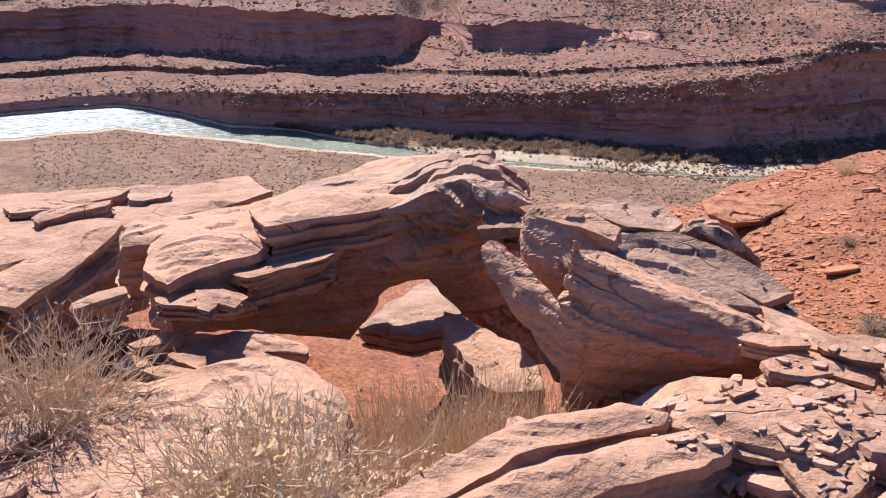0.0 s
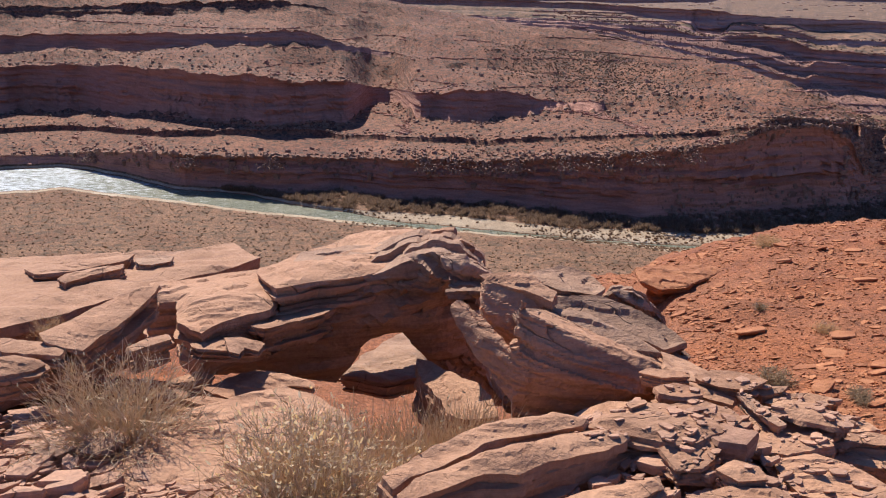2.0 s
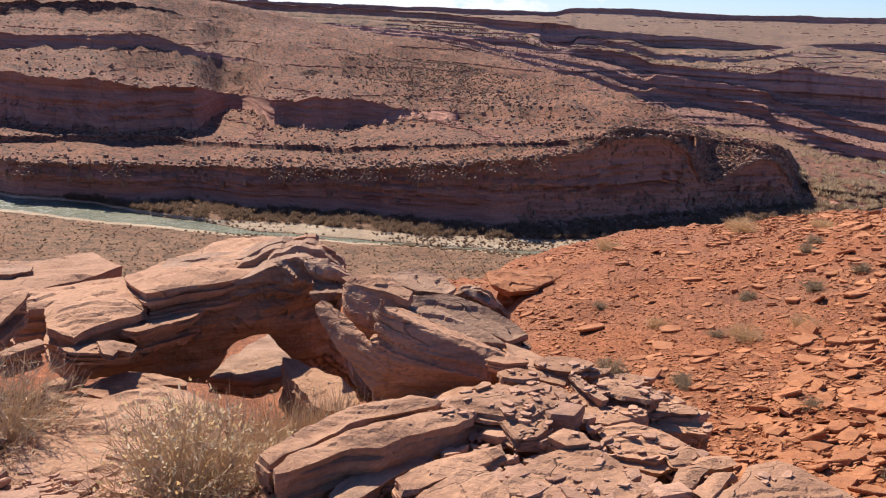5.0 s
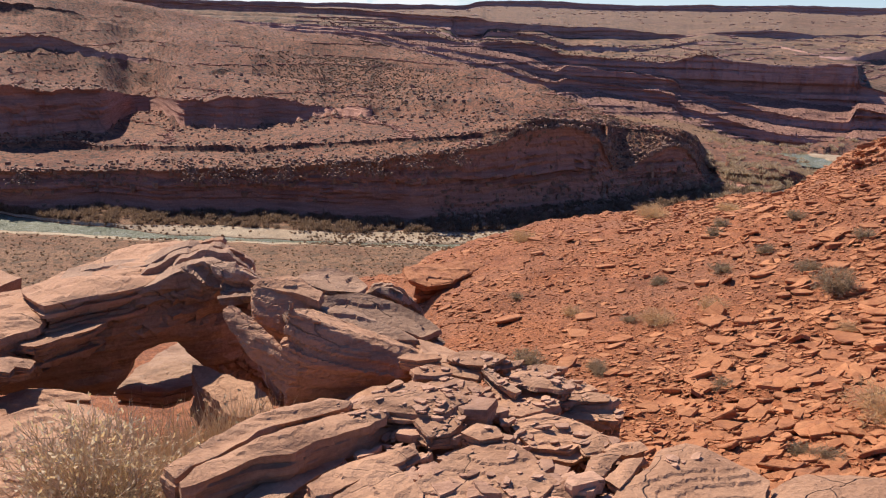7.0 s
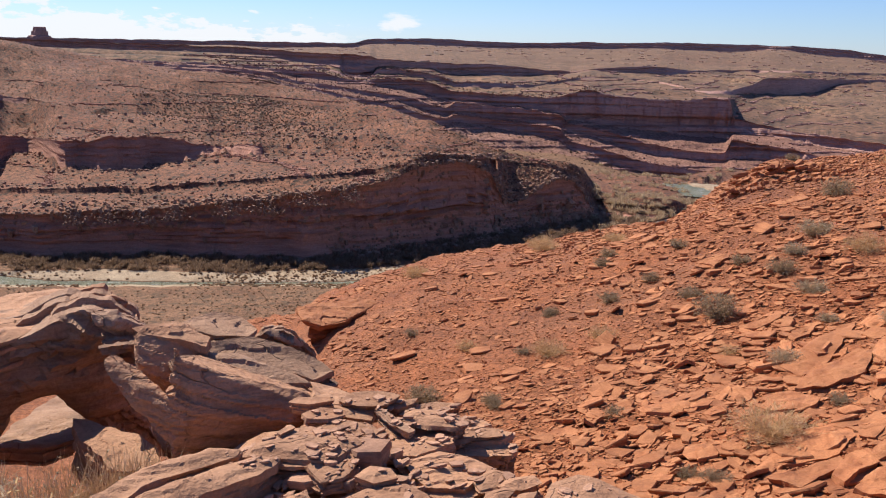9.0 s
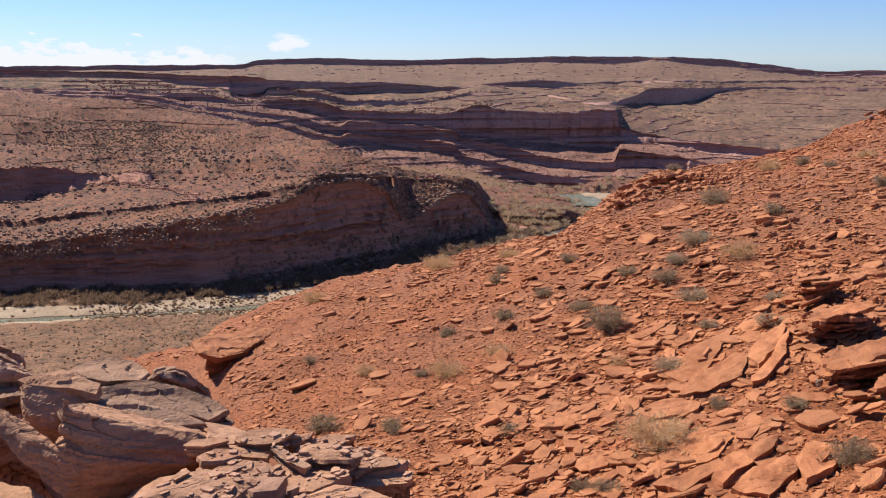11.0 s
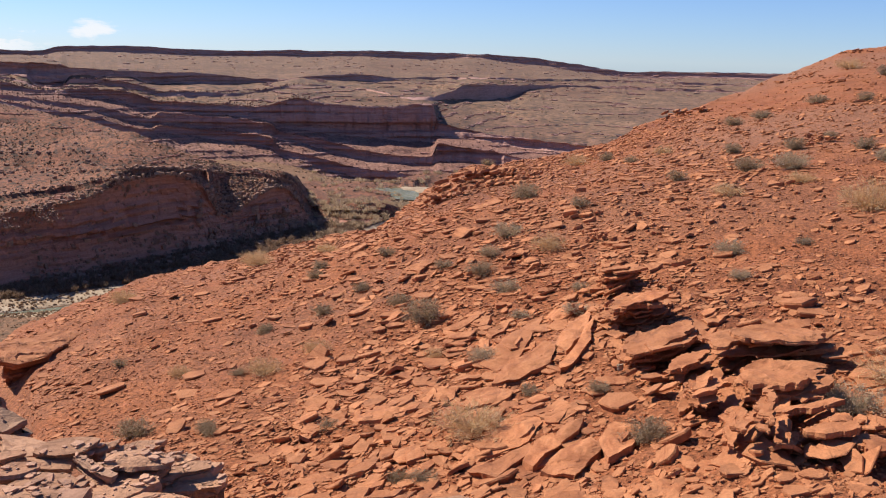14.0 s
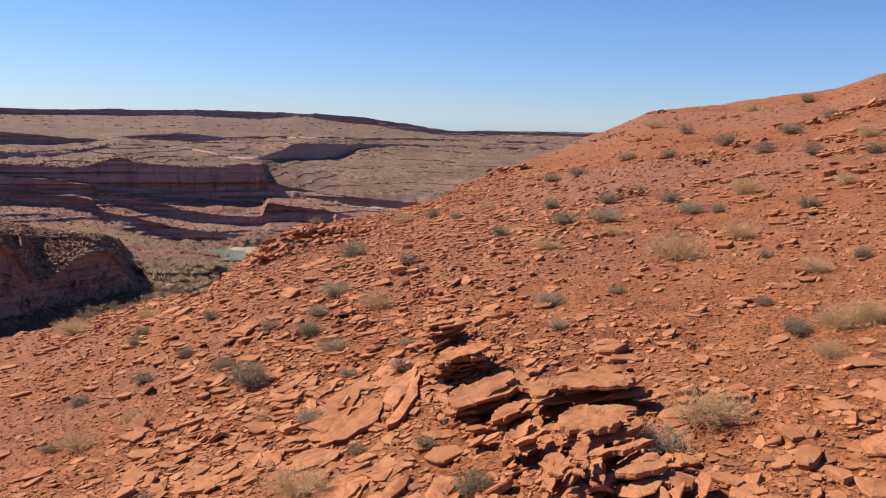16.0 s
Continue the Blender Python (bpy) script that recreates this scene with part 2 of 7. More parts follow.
def table(rows, col=1, soften=0.35):
    """Values at all bearings from a few (bearing, value...) rows; both ends meet behind."""
    a = [r[0] for r in rows]
    v = [r[col] for r in rows]
    back = (v[0] + v[-1]) / 2
    vals = np.interp(AZ, [-180, -120, *a, 120, 180], [back, v[0], *v, v[-1], back])
    if soften:
        s = np.arange(-3, 4) * 0.13
        kernel = np.exp(-(s / soften) ** 2)
        vals = np.convolve(np.pad(vals, 3, mode="edge"), kernel / kernel.sum(), "valid")
    return vals


def tan_el(el):
    return np.tan(np.radians(el))


def at_level(el, z):
    """How far off the sight line at elevation el comes down to the level z."""
    return (EYE_Z - z) / np.maximum(-tan_el(el), 0.004)


RING = {
    2.2: ((-60, -0.15), (-25, -0.2), (0, -0.12), (20, -0.1), (40, -0.25), (60, -0.18), (75, -0.1), (110, 0.0)),
    3.0: ((-60, -0.2), (-25, -0.27), (-10, -0.31), (-4, -0.24), (5, -0.1), (25, -0.12), (38, -0.36), (60, -0.25), (75, -0.12), (110, 0.05)),
    4.2: ((-60, -0.3), (-25, -0.38), (-14, -0.48), (-8, -0.54), (-3, -0.52), (1, -0.42), (8, -0.16), (16, -0.22), (22, -0.62), (35, -0.7), (45, -0.52), (60, -0.28), (75, -0.1), (110, 0.2)),
    5.0: ((-60, -0.5), (-25, -0.65), (-12, -1.3), (-6, -1.45), (0, -1.35), (8, -0.8), (14, -0.85), (22, -0.92), (32, -0.85), (45, -0.6), (60, -0.3), (75, -0.1), (110, 0.3)),
    9.0: ((-60, -1.2), (-25, -1.9), (0, -2.25), (8.5, -2.4), (9.8, -2.35), (10.8, -1.84), (12, -1.8), (24, -1.42), (35, -1.08), (50, -0.4), (60, -0.15), (75, 0.3), (110, 1.0)),
    15.0: ((-60, -3.5), (-25, -3.6), (0, -3.4), (8.6, -2.95), (9.4, -2.74), (16, -2.25), (25, -1.85), (34, -1.05), (41, -0.5), (52, -0.1), (61, 0.1), (75, 0.9), (110, 2.5)),
}
CREST = ((-60, -19, 17), (-25, -18.5, 17), (0, -17.6, 17), (8.2, -16.6, 17), (10, -15.5, 17.5), (13.2, -14.2, 19), (18, -12.9, 21), (23.8, -11.9, 22),
         (26, -11.2, 22), (31, -10.4, 22), (33, -9.0, 22), (34.4, -7.8, 22), (36.5, -6.4, 23), (40.4, -5.8, 27), (43.7, -5.2, 31),
         (47.5, -3.4, 33), (50.5, -2.3, 36), (54.6, -0.4, 50), (57.8, 1.0, 60), (62.3, 1.65, 66), (67.7, 2.5, 70), (70.1, 3.4, 72), (110, 4.0, 70))
SAND_NEAR = ((-26, -11.5), (-17, -13.1), (-9, -14.2), (-6.5, -14.4), (0.7, -14.85), (8, -15.0), (11, -15.2), (16, -15.2), (26, -14), (34, -9.5), (110, -9.5))
RIVER_NEAR = ((-26, -11.4), (-23, -11.9), (-16.8, -13.0), (-11.8, -13.7), (-6.9, -14.3), (0.7, -14.75), (8, -14.9), (16, -14.9), (26, -13.6), (34, -9.2), (110, -9.2))
RIVER_FAR = ((-26, -10.1), (-24, -10.5), (-19.6, -11.75), (-15.1, -12.3), (-11.7, -13.1), (-8.6, -13.55), (-6.2, -14.0), (0.7, -14.5), (8, -14.78), (16, -14.6), (26, -13.2), (34, -9.0), (110, -9.0))
SAND_FAR = ((-26, -10.05), (-24, -10.45), (-19.6, -11.7), (-15.1, -12.25), (-11.7, -13.0), (-8.6, -13.35), (-3, -13.6), (0.6, -13.9), (4.2, -14.1), (13, -14.0), (26, -12.4), (34, -8.9), (110, -8.9))
CLIFF_BASE = ((-26, -9.95), (-24, -10.4), (-20, -11.65), (-15.1, -12.1), (-10, -12.2), (-6.5, -12.7), (-0.7, -12.85), (4.2, -13.3), (9.5, -13.3), (12.9, -13), (16.3, -12.5), (19, -12), (20.64, -11.81), (21.77, -11.45), (24.07, -11.06), (26.41, -10.51), (26.81, -10.38), (28, -10.2), (110, -8.8))
CLIFF_TOP = ((-26, -9.4), (-24, -9.4), (-17.3, -9.9), (-10, -10.2), (-0.6, -10.2), (4, -9.9), (6.1, -9.75), (10.9, -9.1), (13.1, -8.8), (15.72, -7.81), (17.83, -7.46), (18.45, -7.28), (20.35, -7.84), (20.95, -9.2), (21.45, -9.85), (22.64, -9.22), (24.46, -8.11), (25.51, -8.19), (26.36, -9.28), (26.82, -10.17), (28, -10), (110, -8.7))
LEDGE = ((-25.7, -8.15), (-20.4, -8.65), (-11, -8.75), (-9.7, -9.0), (-0.5, -9.25), (4, -8.95), (9.6, -8.55), (12.5, -8.25), (16.6, -7.6), (20, -7.4), (24.2, -7.6), (25.8, -8.1), (26.9, -9.6), (28, -9.8), (110, -8.6))
UPPER_BASE = ((-25.6, -7.0), (-19.7, -7.4), (-16.6, -7.9), (-13.3, -8.05), (-9.4, -7.85), (-7.9, -6.75), (-6.5, -6.75), (-5.2, -7.75), (-1, -7.75), (2.2, -7.2), (7.3, -6.85), (16, -6.95), (20, -7.1), (24.2, -7.45), (26, -8.0), (27, -9.4), (28, -9.6), (110, -8.5))
UPPER_TOP = ((-25.4, -4.5), (-19.5, -4.8), (-15.5, -5.2), (-12.6, -5.6), (-9.2, -5.5), (-8, -5.9), (-6.5, -5.9), (-5.1, -6.2), (-1, -6.0), (2.1, -6.3), (7.3, -6.6), (16, -6.8), (20, -7.0), (24.2, -7.4), (26, -7.9), (27, -9.2), (28, -9.45), (110, -8.4))
SECOND = ((-25.3, -3.75, -2.8), (-22.5, -3.9, -2.85), (-15.4, -3.3, -2.7), (-12, -3.3, -2.5), (-10.2, -3.6, -3.2), (-3, -4.6, -4.4), (8, -5.4, -5.25), (16, -6.2, -6.1), (20, -6.75, -6.7), (24.2, -7.3, -7.25), (26, -7.7, -7.65), (27, -9.0, -8.95), (28, -9.2, -9.15), (110, -8.3, -8.25))
THIRD = ((-25.2, -2.0, -1.3), (-18.1, -1.7, -0.95), (-13, -1.45, -0.85), (-9, -1.9, -1.65), (-3, -2.9, -2.75), (8, -4.2, -4.1), (16, -5.5, -5.4), (20, -6.5, -6.45), (24.2, -7.2, -7.2), (26, -7.5, -7.45), (27, -8.6, -8.55), (28, -8.9, -8.85), (110, -8.2, -8.15))
HILL_TOP = ((-25, 0.25, 440), (-16.2, 0.0, 440), (-10.8, -0.3, 435), (-6.5, -0.8, 430), (-3.1, -1.4, 425), (0.5, -2.0, 415), (4.6, -2.4, 405), (8.2, -3.0, 390), (11.3, -3.75, 370),
            (15.4, -4.7, 330), (18.2, -5.6, 290), (21.4, -6.6, 265), (24.9, -7.35, 262), (26.6, -8.4, 268), (28, -9.0, 288), (110, -8.9, 300))
# the far canyon: by bearing, the distance, then sight angles of the foot, the talus, and five cliffs with the shelves between them
FAR_DISTANCE = ((-26, 430), (4, 432), (12, 434), (18, 434), (25, 436), (31, 440), (34.3, 442), (34.4, 443), (43, 402), (110, 380))
FAR_FOOT = ((-26, -1.82), (0.92, -2.17), (3.8, -2.26), (6.78, -2.66), (8.31, -3.13), (9.88, -3.4), (11.25, -3.68), (12.83, -4.09), (13.16, -4.23), (16.4, -5.2), (17.58, -5.85), (17.92, -6.23), (19.8, -6.38), (21.51, -6.45), (22.9, -6.56), (24.46, -6.59), (26.03, -6.85), (27.77, -7.39), (30.22, -7.77), (31.79, -7.88), (33.1, -8.06), (34.25, -8.06), (34.5, -9.26), (36, -9.34), (38.1, -9.53), (38.77, -9.57), (40.11, -9.61), (43.05, -9.95), (110, -9.95))
FAR_TALUS = ((-26, -1.76), (0.92, -2.11), (3.8, -2.2), (6.78, -2.6), (8.31, -3.06), (11.03, -3.55), (13.16, -4.03), (14.74, -4.51), (16.4, -5.06), (17.58, -5.07), (17.92, -4.83), (19.8, -5.08), (21.51, -5.28), (22.9, -5.42), (24.46, -5.76), (24.81, -6.1), (26.03, -6.44), (27.77, -7.05), (30.22, -7.56), (31.79, -7.67), (33.1, -7.85), (34.25, -7.85), (34.5, -8.29), (35.39, -8.44), (36, -8.52), (38.77, -8.72), (40.11, -8.76), (43.05, -8.95), (110, -8.95))
FAR_CLIFF_A = ((-26, -1.64), (0.92, -1.99), (3.8, -2.07), (6.78, -2.47), (8.31, -2.93), (9.88, -3.14), (11.25, -3.38), (12.83, -3.69), (13.16, -3.69), (14.74, -4.04), (16.4, -4.59), (17.58, -4.66), (17.92, -4.39), (19.8, -4.6), (22.9, -4.87), (24.46, -5.07), (24.81, -5.69), (26.03, -6.02), (27.77, -6.42), (30.22, -6.94), (31.79, -7.05), (32.31, -7.07), (33.1, -7.16), (34.25, -7.16), (34.5, -6.85), (36, -6.95), (36.58, -7.03), (38.1, -7.15), (40.11, -7.41), (43.05, -7.62), (110, -7.62))
FAR_SHELF_A = ((-26, -1.58), (0.92, -1.93), (3.8, -2.01), (6.78, -2.41), (8.31, -2.8), (9.88, -3.01), (11.25, -3.15), (12.83, -3.43), (13.16, -3.43), (14.74, -3.7), (16.4, -4.25), (17.58, -4.46), (17.92, -4.29), (19.8, -4.5), (21.51, -4.63), (24.46, -4.93), (24.81, -5.2), (26.03, -5.33), (27.77, -5.8), (30.22, -6.39), (31.79, -6.5), (32.31, -6.56), (33.1, -6.61), (34.25, -6.61), (34.5, -6.37), (35.39, -6.31), (36, -6.3), (38.1, -6.41), (38.77, -6.49), (40.11, -6.61), (43.05, -6.69), (110, -6.69))
FAR_CLIFF_B = ((-26, -1.46), (0.92, -1.81), (3.8, -1.88), (6.78, -2.15), (8.31, -2.61), (9.88, -2.75), (12.83, -3.16), (13.16, -3.23), (14.74, -3.37), (16.4, -3.84), (17.58, -4.05), (17.92, -3.71), (21.51, -3.91), (22.9, -4.05), (24.46, -4.24), (24.81, -4.72), (26.03, -4.92), (27.77, -5.25), (30.22, -5.8), (31.79, -6.02), (33.1, -6.09), (34.25, -6.09), (34.5, -5.21), (36, -5.45), (38.1, -5.63), (40.11, -6.07), (43.05, -6.29), (110, -6.29))
FAR_SHELF_B = ((-26, -1.39), (0.92, -1.74), (3.8, -1.82), (6.78, -2.02), (8.31, -2.35), (9.88, -2.49), (11.03, -2.62), (11.25, -2.69), (12.83, -2.63), (13.16, -2.83), (14.74, -2.9), (16.4, -3.24), (17.58, -3.64), (17.92, -3.61), (19.8, -3.75), (22.9, -3.94), (24.46, -4.11), (24.81, -4.41), (26.03, -4.58), (27.77, -4.87), (30.22, -5.01), (31.79, -5.06), (32.31, -5.12), (33.1, -5.17), (34.25, -5.17), (34.5, -4.87), (35.39, -4.85), (36, -4.9), (36.58, -4.92), (38.1, -5.12), (40.11, -5.47), (43.05, -5.63), (110, -5.63))
FAR_RIM = ((-26, -1.27), (0.92, -1.62), (3.8, -1.69), (6.78, -1.89), (8.31, -2.03), (9.88, -2.1), (11.03, -2.36), (11.25, -2.43), (12.83, -2.43), (13.16, -2.36), (14.74, -2.36), (16.4, -2.56), (17.58, -3), (17.92, -3.04), (19.8, -3.07), (21.51, -3.16), (22.9, -3.29), (24.46, -3.15), (24.81, -2.94), (26.03, -2.66), (27.77, -3.02), (30.22, -3.13), (31.79, -3.08), (32.31, -3.03), (33.1, -2.89), (34.25, -2.89), (34.5, -4.05), (35.39, -4.17), (36, -4.29), (38.1, -4.65), (43.05, -5.04), (110, -5.04))
FAR_STEP_C = ((-26, -1.12), (0.92, -1.47), (3.8, -1.54), (6.78, -1.64), (8.31, -1.83), (9.88, -1.9), (11.03, -2.16), (11.25, -2.36), (12.83, -2.36), (13.16, -2.03), (14.74, -2.1), (16.4, -2.3), (17.58, -2.63), (17.92, -2.77), (19.8, -2.79), (21.51, -2.75), (22.9, -2.61), (24.81, -2.19), (26.03, -1.98), (27.77, -1.96), (30.22, -2.14), (31.79, -2.46), (32.31, -2.59), (33.1, -2.65), (34.25, -2.65), (34.5, -2.63), (35.39, -2.55), (36, -2.47), (36.58, -2.56), (38.1, -2.44), (38.77, -2.36), (40.11, -1.81), (43.05, -1.63), (110, -1.63))
FAR_CLIFF_C = ((-26, -0.97), (3.8, -1.35), (6.78, -1.41), (8.31, -1.7), (9.88, -1.77), (11.03, -2.03), (11.25, -2.29), (12.83, -2.3), (13.16, -1.83), (14.74, -1.83), (16.4, -2.03), (17.58, -2.29), (17.92, -2.43), (21.51, -2.48), (22.9, -2.44), (24.46, -2.16), (24.81, -2.12), (26.03, -1.91), (27.77, -1.9), (30.22, -2.08), (32.31, -2.46), (33.1, -2.48), (34.25, -2.48), (34.5, -2.33), (35.39, -2.08), (36, -1.67), (36.58, -1.6), (38.1, -1.57), (38.77, -1.6), (43.05, -1.5), (110, -1.5))
FAR_STEP_D = ((-26, -0.87), (0.92, -1.22), (3.8, -1.19), (6.78, -1.29), (8.31, -1.57), (9.88, -1.64), (11.03, -1.9), (11.25, -2.23), (12.83, -2.23), (13.16, -1.64), (14.74, -1.63), (16.4, -1.69), (17.58, -1.96), (21.51, -2.01), (22.9, -1.87), (24.46, -1.85), (24.81, -1.72), (26.03, -1.57), (27.77, -1.62), (30.22, -1.6), (31.79, -1.52), (33.1, -1.37), (34.25, -1.37), (34.5, -1.35), (36, -1.3), (38.77, -1.27), (40.11, -1.28), (43.05, -1.21), (110, -1.21))
FAR_CLIFF_D = ((-26, -0.29), (3.8, -0.69), (6.78, -0.81), (8.31, -0.93), (12.83, -1.01), (13.16, -1.21), (14.74, -1.23), (16.4, -1.33), (17.58, -1.35), (17.92, -1.42), (19.8, -1.34), (21.51, -1.43), (22.9, -1.59), (24.46, -1.58), (24.81, -1.65), (27.77, -1.29), (30.22, -1.2), (31.79, -1.38), (32.31, -1.38), (33.1, -1.3), (34.25, -1.3), (34.5, -1.29), (35.39, -1.24), (38.77, -1.2), (40.11, -1.22), (43.05, -1.14), (110, -1.14))
FAR_WALL = (FAR_FOOT, FAR_TALUS, FAR_CLIFF_A, FAR_SHELF_A, FAR_CLIFF_B, FAR_SHELF_B, FAR_RIM, FAR_STEP_C, FAR_CLIFF_C, FAR_STEP_D, FAR_CLIFF_D)
SKYLINE = ((-26, -0.5), (-3.2, -0.45), (5, -0.4), (9.6, -0.35), (12, -0.3), (12.6, -0.05), (15, 0.05), (19.6, -0.02), (23.1, 0.0), (27, 0.08), (29.6, 0.2), (34, 0.16), (37, 0.22), (40, 0.05), (45.5, -0.6), (49.5, -0.5), (54.6, -0.45), (110, -0.4))


def ragged(scale, amp, seed, octaves=5):
    """A wander along the bearings, alike on both ends."""
    a = AZ * scale
    return amp * fbm(a, 0.0 * a, 0.0, octaves, seed, 0.6)


lines = []                             # (distance, height) of every break of slope, outward


def add_line(r, z):
    lines.append((np.maximum(r, lines[-1][0] + 0.4) if lines else r, z, 0.0 * z))


def add_sight(el, r, dz=0.0):
    r = np.maximum(r, lines[-1][0] + 0.8)
    lines.append((r, EYE_Z + r * tan_el(el), dz + 0.0 * r))


def table_z(rows, r):
    return EYE_Z + r * tan_el(table(rows))


ONE = np.ones(NA)
add_line(0.02 * ONE, -0.12 * ONE)
for ring_r in (2.2, 3.0, 4.2, 5.0, 9.0, 15.0):
    add_line(ring_r * ONE, table(RING[ring_r], soften=0.5))
crest_r = table(CREST, 2)
add_sight(table(CREST, 1), crest_r, ragged(0.7, 0.06, 3))
add_line(crest_r + 9, lines[-1][1] - 7)
add_line(118 * ONE + ragged(0.1, 6, 5), -40.5 * ONE)
for rows, lift in ((SAND_NEAR, 0.5), (RIVER_NEAR, 0.0), (RIVER_FAR, 0.0), (SAND_FAR, 0.5)):
    el = table(rows) + ragged(0.5, 0.05, 11 + len(rows))
    add_line(at_level(el, RIVER_Z + lift), (RIVER_Z + lift) * ONE)
RIVER_LINES = (lines[-3][0], lines[-2][0])
wander = ragged(0.22, 1.4, 23, 3) + ragged(1.3, 0.15, 29, 2)
base_r = at_level(table(CLIFF_BASE), RIVER_Z + 0.9)
add_line(base_r + wander, (RIVER_Z + 0.9) * ONE)
add_sight(table(CLIFF_TOP), base_r + wander + 3, ragged(0.8, 0.25, 31) + ragged(4, 0.18, 37))
el = table(LEDGE)
top_r = lines[-1][0]
end_slope = np.clip((AZ - 20.2) / 0.5, 0, 1) * np.clip((26.4 - AZ) / 0.6, 0, 1)
ledge_r = at_level(el, table_z(CLIFF_TOP, base_r + 3) + 0.5)
steep_r = top_r + 1.5 * np.maximum(top_r * (tan_el(el) - tan_el(table(CLIFF_TOP))), 0.6)
add_sight(el, ledge_r + end_slope * (np.minimum(ledge_r, steep_r) - ledge_r), ragged(0.5, 0.2, 41))
add_sight(el + 0.32, lines[-1][0] + 1.2, ragged(1.5, 0.3, 42))
el = table(UPPER_BASE) + ragged(0.5, 0.10, 44, 2)
add_sight(el, at_level(el, EYE_Z + lines[-1][0] * tan_el(table(LEDGE) + 0.32) + 1.0), ragged(0.7, 0.7, 43) + ragged(2.2, 0.8, 45))
add_sight(np.maximum(table(UPPER_TOP) + ragged(0.6, 0.07, 46, 2), el + 0.04), lines[-1][0] + 4, ragged(0.8, 0.4, 47) + ragged(3, 0.2, 48))
low_r, hill_r = lines[-1][0], np.maximum(table(HILL_TOP, 2), lines[-1][0] + 30)
add_sight(table(SECOND, 1), low_r + 0.27 * (hill_r - low_r), ragged(0.5, 0.5, 53) + ragged(2.0, 0.4, 54))
add_sight(np.maximum(table(SECOND, 2), table(SECOND, 1) + 0.02), lines[-1][0] + 2.5, ragged(1.2, 0.4, 59) + ragged(4, 0.2, 60))
add_sight(table(THIRD, 1), low_r + 0.62 * (hill_r - low_r), ragged(0.5, 0.6, 61) + ragged(2.0, 0.5, 62))
add_sight(np.maximum(table(THIRD, 2), table(THIRD, 1) + 0.02), lines[-1][0] + 5.5, ragged(1.2, 0.5, 67) + ragged(4, 0.3, 68))
add_sight(table(HILL_TOP, 1), table(HILL_TOP, 2), ragged(0.4, 0.5, 71))
behind = lines[-1][0] + 50
add_line(behind, np.maximum(lines[-1][1] - 14, RIVER_Z))


def on_slope(r, el, new_el, rise):
    """Where the sight line at new_el meets a slope that climbs on from (r, el)."""
    return r * (rise - tan_el(el)) / (rise - tan_el(new_el))


def evened(r, n, parted):
    """Even out the plan of a wall on each side of the side canyon's mouth."""
    cut = int(np.searchsorted(AZ, 34.35))
    kernel = np.hanning(n + 2)[1:-1] / np.hanning(n + 2).sum()
    r = np.concatenate([np.convolve(np.pad(side, n // 2, mode="edge"), kernel, "valid") for side in ((r[:cut], r[cut:]) if parted else (r,))])
    if parted:
        r[cut:] += (r[cut - 1] + 1.0 - r[cut]) * np.exp(-(AZ[cut:] - AZ[cut]) / 6.0)
    return r


wall_r = table(FAR_DISTANCE, 1, 0) + ragged(0.3, 1.4, 77, 2) + ragged(1.6, 0.3, 78, 3)
el_now = table(FAR_WALL[0], 1, 0)
add_sight(el_now, np.maximum(wall_r, behind + 6))
for k, rise in enumerate((0.33, 5.0, 0.20, 6.0, 0.20, 6.0, 0.02, 4.0, 0.02, 5.0)):
    r_last, el_last = lines[-1][0], el_now
    rough = 0.03 if k % 2 else 0.05
    el_now = np.maximum(table(FAR_WALL[1 + k], 1, 0.13) + ragged(0.5, 0.02, 283 + k, 2), el_last + 0.02)
    r_new = on_slope(r_last, el_last, el_now, rise)
    r_new = np.clip(evened(r_new, 61 if k < 6 else 41, k < 6), r_last + (2.5 if k % 2 == 0 else 0.6), 2400)
    uneven = np.radians(ragged(1.7, rough, 83 + k, 3) + ragged(6.0, rough * (0.8 if k < 6 else 0.2), 183 + k, 3))
    add_sight(el_now, r_new + (ragged(1.5, 0.5, 90 + k, 3) if k % 2 == 0 else 0), r_new * uneven)
el = table(SKYLINE)
add_sight(el - 0.34 + ragged(0.3, 0.06, 104, 3), 3302 * ONE)
add_sight(el + ragged(0.35, 0.03, 102, 3), 3312 * ONE, ragged(1.0, 1.2, 101) + ragged(5.0, 0.5, 103))
add_line(lines[-1][0] + 900, lines[-1][1] - 60)

# rows of mesh and material of each band between two lines
SOIL, VALLEY, SAND, CLIFF, BENCH, FAR, PLAIN, TALUS = range(8)
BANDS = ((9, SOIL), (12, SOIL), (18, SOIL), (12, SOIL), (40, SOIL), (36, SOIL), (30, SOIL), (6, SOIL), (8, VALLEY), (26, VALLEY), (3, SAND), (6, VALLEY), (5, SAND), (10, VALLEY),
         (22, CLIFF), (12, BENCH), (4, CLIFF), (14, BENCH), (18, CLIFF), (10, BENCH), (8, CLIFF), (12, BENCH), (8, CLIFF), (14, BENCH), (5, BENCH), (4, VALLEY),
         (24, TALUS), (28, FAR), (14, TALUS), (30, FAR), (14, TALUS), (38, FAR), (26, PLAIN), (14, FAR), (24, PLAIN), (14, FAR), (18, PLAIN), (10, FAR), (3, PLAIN))


